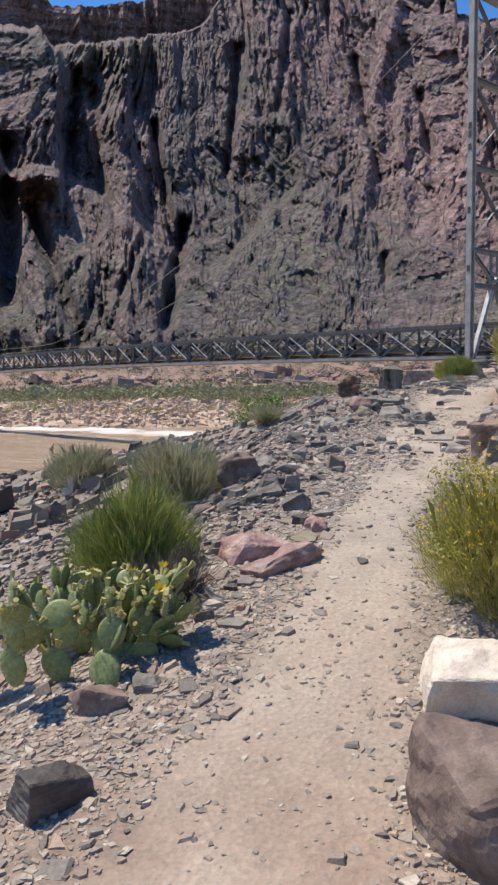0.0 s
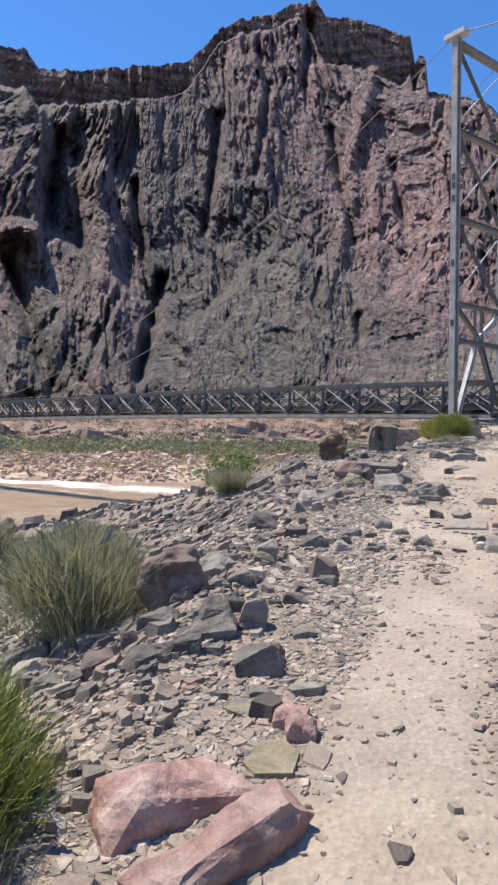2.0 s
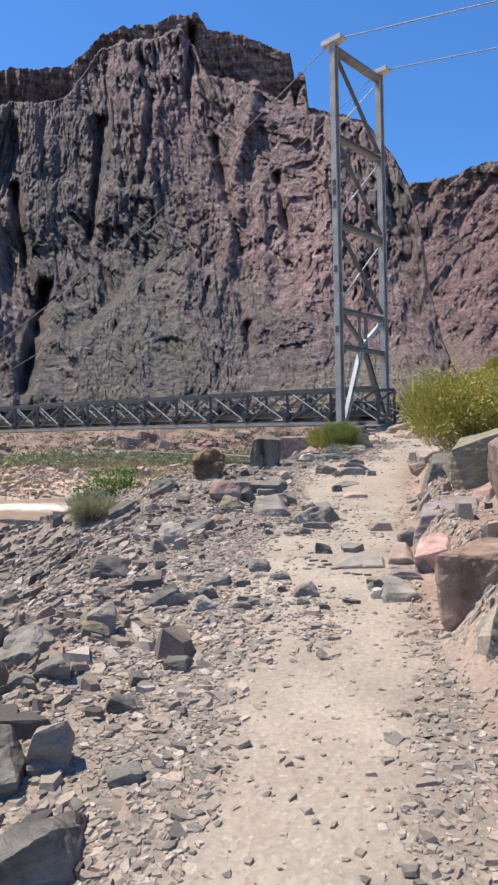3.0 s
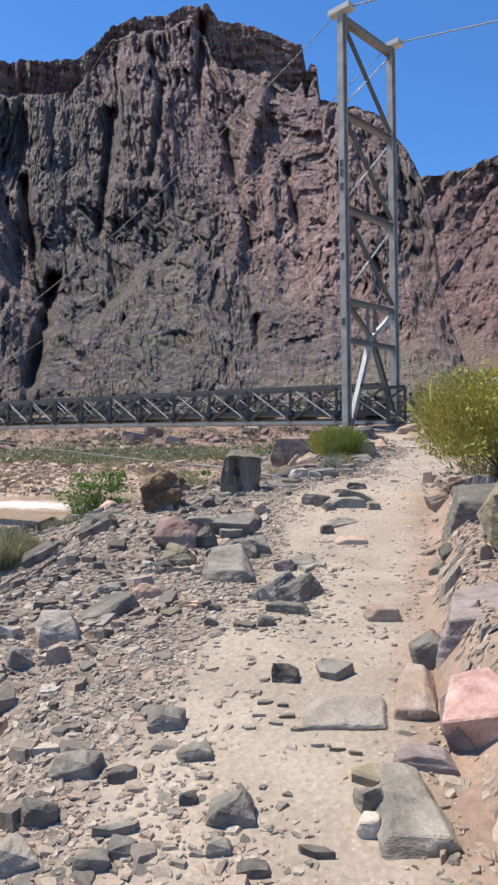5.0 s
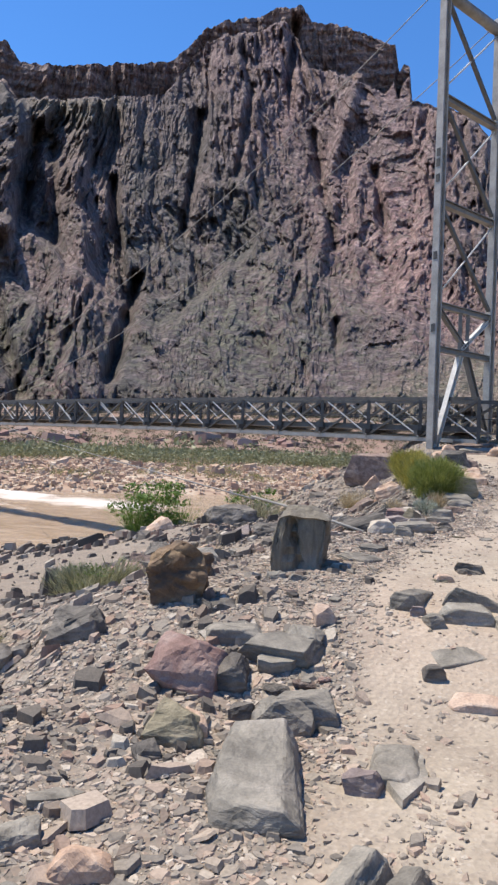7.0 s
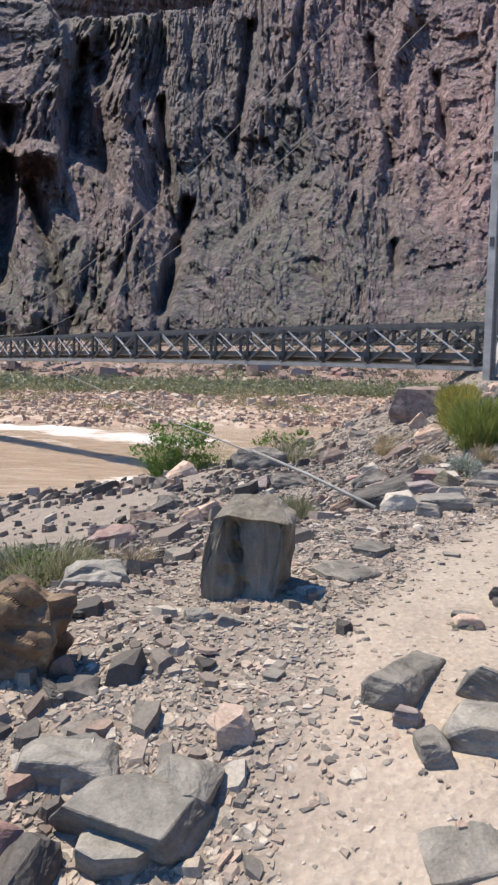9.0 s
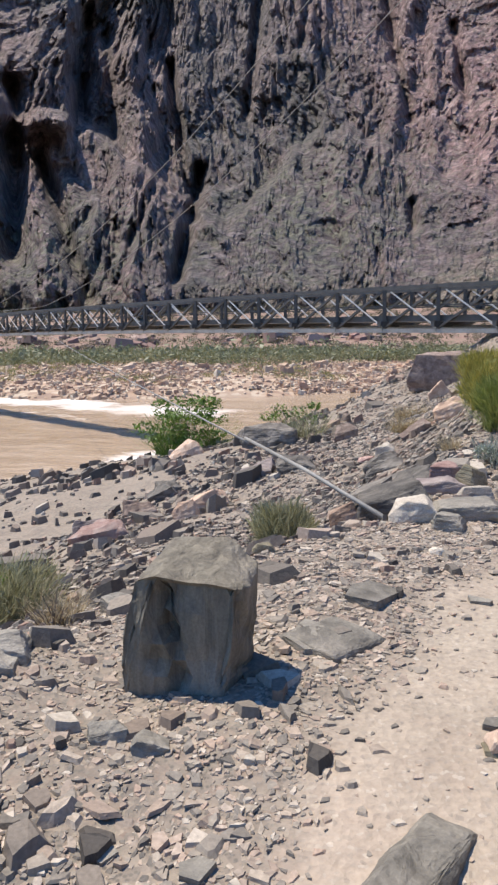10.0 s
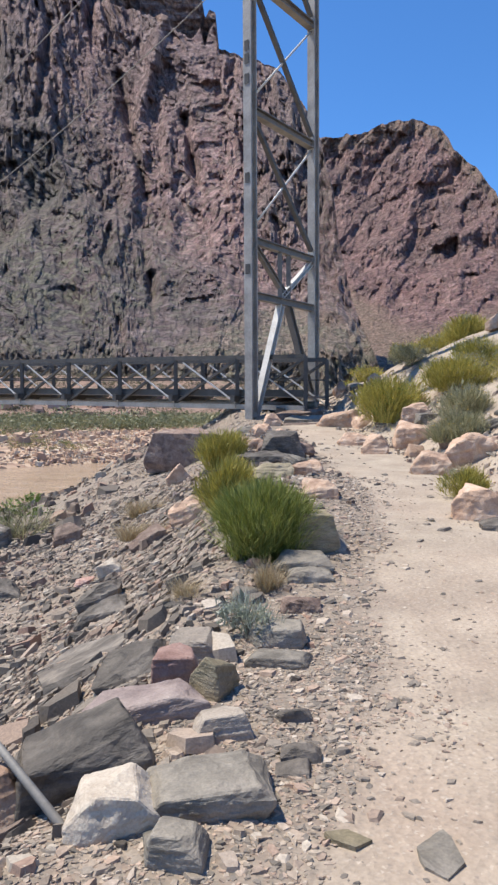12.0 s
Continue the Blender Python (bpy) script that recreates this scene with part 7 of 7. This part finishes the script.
def prickly_pear(x, y, seed, arms, label, wide=0.45):
    """A clump of flat pads, each grown from the edge of another."""
    rnd = random.Random(seed)
    ob = new("prickly_pear")
    ob.location = (x, y, ground_at(x, y) - 0.03)
    tagged(ob, label, "cactus")
    def pad_mesh(k):
        bm = bmesh.new()
        bmesh.ops.create_uvsphere(bm, u_segments=14, v_segments=9, radius=0.5)
        for v in bm.verts:
            z = v.co.z + 0.5
            wid = 0.72 + 0.28 * math.sin(min(1, z) * 2.6)
            v.co = Vector((v.co.x * 0.78 * wid * 1.05, v.co.y * 0.16 * (1 + 0.25 * noise.noise(v.co * 3 + Vector((k, 0, 0)))), z))
        me = bpy.data.meshes.new("pad")
        bm.to_mesh(me)
        bm.free()
        me.materials.append(PAD)
        me.polygons.foreach_set("use_smooth", [True] * len(me.polygons))
        return me
    meshes = [pad_mesh(k) for k in range(4)]
    bm = bmesh.new()
    for k in range(40):
        a, z = rnd.uniform(0, 6.28), rnd.uniform(0.15, 0.95)
        rr = 0.33 * math.sin(math.pi * min(0.97, z)) * math.sqrt(rnd.random())
        for s in (-1, 1):
            p = Vector((rr * math.cos(a) * 1.1, s * 0.07, z))
            q = p + Vector((rnd.uniform(-0.05, 0.05), s * 0.09, rnd.uniform(-0.02, 0.06)))
            vs = [bm.verts.new(p + Vector((-0.008, 0, 0))), bm.verts.new(p + Vector((0.008, 0, 0))), bm.verts.new(q)]
            bm.faces.new(vs)
    spines = bpy.data.meshes.new("spines")
    bm.to_mesh(spines)
    bm.free()
    spines.materials.append(SPINE)
    bmf = bmesh.new()
    for k in range(9):
        a = k * 0.7
        p = [Vector((0, 0, 0)), Vector((0.028 * math.cos(a - 0.35), 0.028 * math.sin(a - 0.35), 0.03)), Vector((0.036 * math.cos(a), 0.036 * math.sin(a), 0.045)), Vector((0.028 * math.cos(a + 0.35), 0.028 * math.sin(a + 0.35), 0.03))]
        bmf.faces.new([bmf.verts.new(q) for q in p])
    bloom = bpy.data.meshes.new("flower")
    bmf.to_mesh(bloom)
    bmf.free()
    bloom.materials.append(PETAL)
    bmb = bmesh.new()
    bmesh.ops.create_cone(bmb, segments=7, radius1=0.009, radius2=0.015, depth=0.045, cap_ends=True)
    bud = bpy.data.meshes.new("bud")
    bmb.to_mesh(bud)
    bmb.free()
    bud.materials.append(BUD)
    def grow(m, size, depth):
        o = new("pad", rnd.choice(meshes))
        o.parent = ob
        o.matrix_basis = m @ Matrix.Diagonal((size, size, size, 1))
        sp = new("spines", spines)
        sp.parent = o
        if depth == 0 or rnd.random() < 0.3:
            for k in range(rnd.randint(2, 5)):
                t = rnd.uniform(-0.9, 0.9)
                tip = m @ Matrix.Translation((0.36 * size * math.sin(t), 0, size * (0.62 + 0.36 * math.cos(t))))
                b = new("bud", bud)
                b.parent = ob
                b.matrix_basis = tip @ Matrix.Rotation(t, 4, "Y") @ Matrix.Translation((0, 0, 0.015))
                if rnd.random() < 0.02:
                    f = new("flower", bloom)
                    f.parent = ob
                    f.matrix_basis = tip @ Matrix.Rotation(t, 4, "Y") @ Matrix.Translation((0, 0, 0.03))
        if depth > 0:
            for k in range(rnd.choice((1, 2, 2))):
                t = rnd.uniform(-0.9, 0.9)
                nm = m @ Matrix.Translation((0.3 * size * math.sin(t), 0, size * (0.6 + 0.33 * math.cos(t)))) @ Matrix.Rotation(t * 0.9, 4, "Y") @ Matrix.Rotation(rnd.uniform(-1.2, 1.2), 4, "Z") @ Matrix.Rotation(rnd.uniform(-0.35, 0.35), 4, "X")
                grow(nm, size * rnd.uniform(0.75, 0.98), depth - 1)
    for k in range(arms):
        a, q = rnd.uniform(0, 6.28), wide * math.sqrt(rnd.random())
        m = Matrix.Translation((q * math.cos(a), q * math.sin(a), 0)) @ pose(0, 0, 0, rnd.uniform(-25, 25), rnd.uniform(-30, 30), rnd.uniform(0, 360))
        grow(m, rnd.uniform(0.19, 0.25), rnd.choice((1, 2, 2)))


BUD = plain("cactus_buds", (0.4, 0.36, 0.12), 0.6, 0, 10, 0.3)
prickly_pear(-0.98, 3.92, 3, 17, "green prickly pear cactus clump with yellow flowers", 0.5)
prickly_pear(-0.64, 4.04, 5, 6, "prickly pear cactus with yellow buds beside the trail", 0.16)


def scrub_band(name, label, count, xr, yr, density, size, mat, seed):
    """Low bushes too many to count, as clouds of leaves."""
    r = np.random.RandomState(seed)
    X, Y = r.uniform(*xr, count * 6), r.uniform(*yr, count * 6)
    keep = r.uniform(0, 1, len(X)) < density(X, Y)
    X, Y = X[keep][:count], Y[keep][:count]
    Z = land(X, Y)
    groups = []
    for x, y, z in zip(X, Y, Z):
        s = size * math.exp(0.35 * r.normal())
        groups.append(leaf_cloud(r, 46, (x, y, z + 0.28 * s), (0.9 * s, 0.9 * s, 0.36 * s), 0.12 * s))
    V, F = join(groups)
    ob = mesh_object(name, V, F, mat)
    tagged(ob, label, "scrub", kind="stuff")


scrub_band("riverside_scrub", "band of green scrub along the far river bank", 2600, (-110, 30), (95, 190),
           lambda x, y: smooth(y - far_bank(x), 26, 31) * smooth(y - far_bank(x), 56, 44), 1.5, FARGREEN, 51)
scrub_band("gravel_bar_grass", "patches of yellow-green grass on the gravel bar", 1000, (-95, 15), (70, 150),
           lambda x, y: smooth(y - far_bank(x), 6, 10) * smooth(y - far_bank(x), 30, 24) * smooth(fbm(x * 0.09, y * 0.09, 83, 3), 0.0, 0.3), 0.7, FARGRASS, 52)
scrub_band("desert_scrub", "scattered olive desert bushes at the foot of the cliff", 3400, (-140, 40), (125, 240),
           lambda x, y: smooth(y - far_bank(x), 42, 50) * 0.7, 1.3, FARSAGE, 53)


# ---- stone steps up to the bridge ----
for k in range(5):
    f = k / 4
    sx, sy, sz = 1.35 - 0.75 * f, 36.6 + 2.3 * f, 2.42 + 0.19 * k
    stone("step_stone", sx, sy, 1.9, 0.75, 0.17, 18 + 6 * k, GREY if k % 2 else BROWN, "s", "flat stone step leading up to the bridge", group="stone steps to the bridge", z=sz)


# ---- rocks and bushes round the foot of the tower and on the hillside ----
more = random.Random(77)
for k in range(46):
    y = more.uniform(27, 44)
    side = more.random()
    x = float(trail_x(y)) + (more.uniform(0.9, 3.2) if side < 0.55 else -more.uniform(0.9, 2.4))
    w = more.uniform(0.25, 0.75)
    mat, text = more.choice(((SALMON, "salmon-pink granite rock near the foot of the tower"), (SALMON, "salmon-pink granite rock near the foot of the tower"), (BROWN, "brown weathered rock near the foot of the tower"), (GREY, "grey schist rock near the foot of the tower")))
    if math.hypot(x - 1.65, y - 40.69) < 0.8 or math.hypot(x + 0.5, y - 37.5) < 0.7:
        continue
    stone("rock", x, y, w, w * more.uniform(0.6, 0.9), w * more.uniform(0.45, 0.75), more.uniform(0, 180), mat, "b", text, group="rocks round the tower")
for k in range(14):
    x, y = more.uniform(5.5, 14), more.uniform(30, 52)
    w = more.uniform(0.5, 1.2)
    stone("boulder", x, y, w, w * 0.8, w * 0.6, more.uniform(0, 180), more.choice((SALMON, BROWN, DARK)), "b", "weathered boulder on the brushy hillside", group="hillside boulders")
for k in range(26):
    x, y = more.uniform(3.6, 13), more.uniform(26, 52)
    if x < float(trail_x(y)) + 1.8:
        continue
    shrub("brittlebush" if k % 3 else "sage_shrub", x, y, more.uniform(1.0, 1.9), more.uniform(0.55, 1.0), YELLOWGREEN if k % 3 else SAGE,
          "yellow-green brittlebush on the dry hillside" if k % 3 else "grey-green sage shrub on the dry hillside", 300 + k, 500, 8, 60 if k % 3 else 0, 300, SAGE, 0.009, 0.65, 0.035)["group"] = "hillside shrubs"
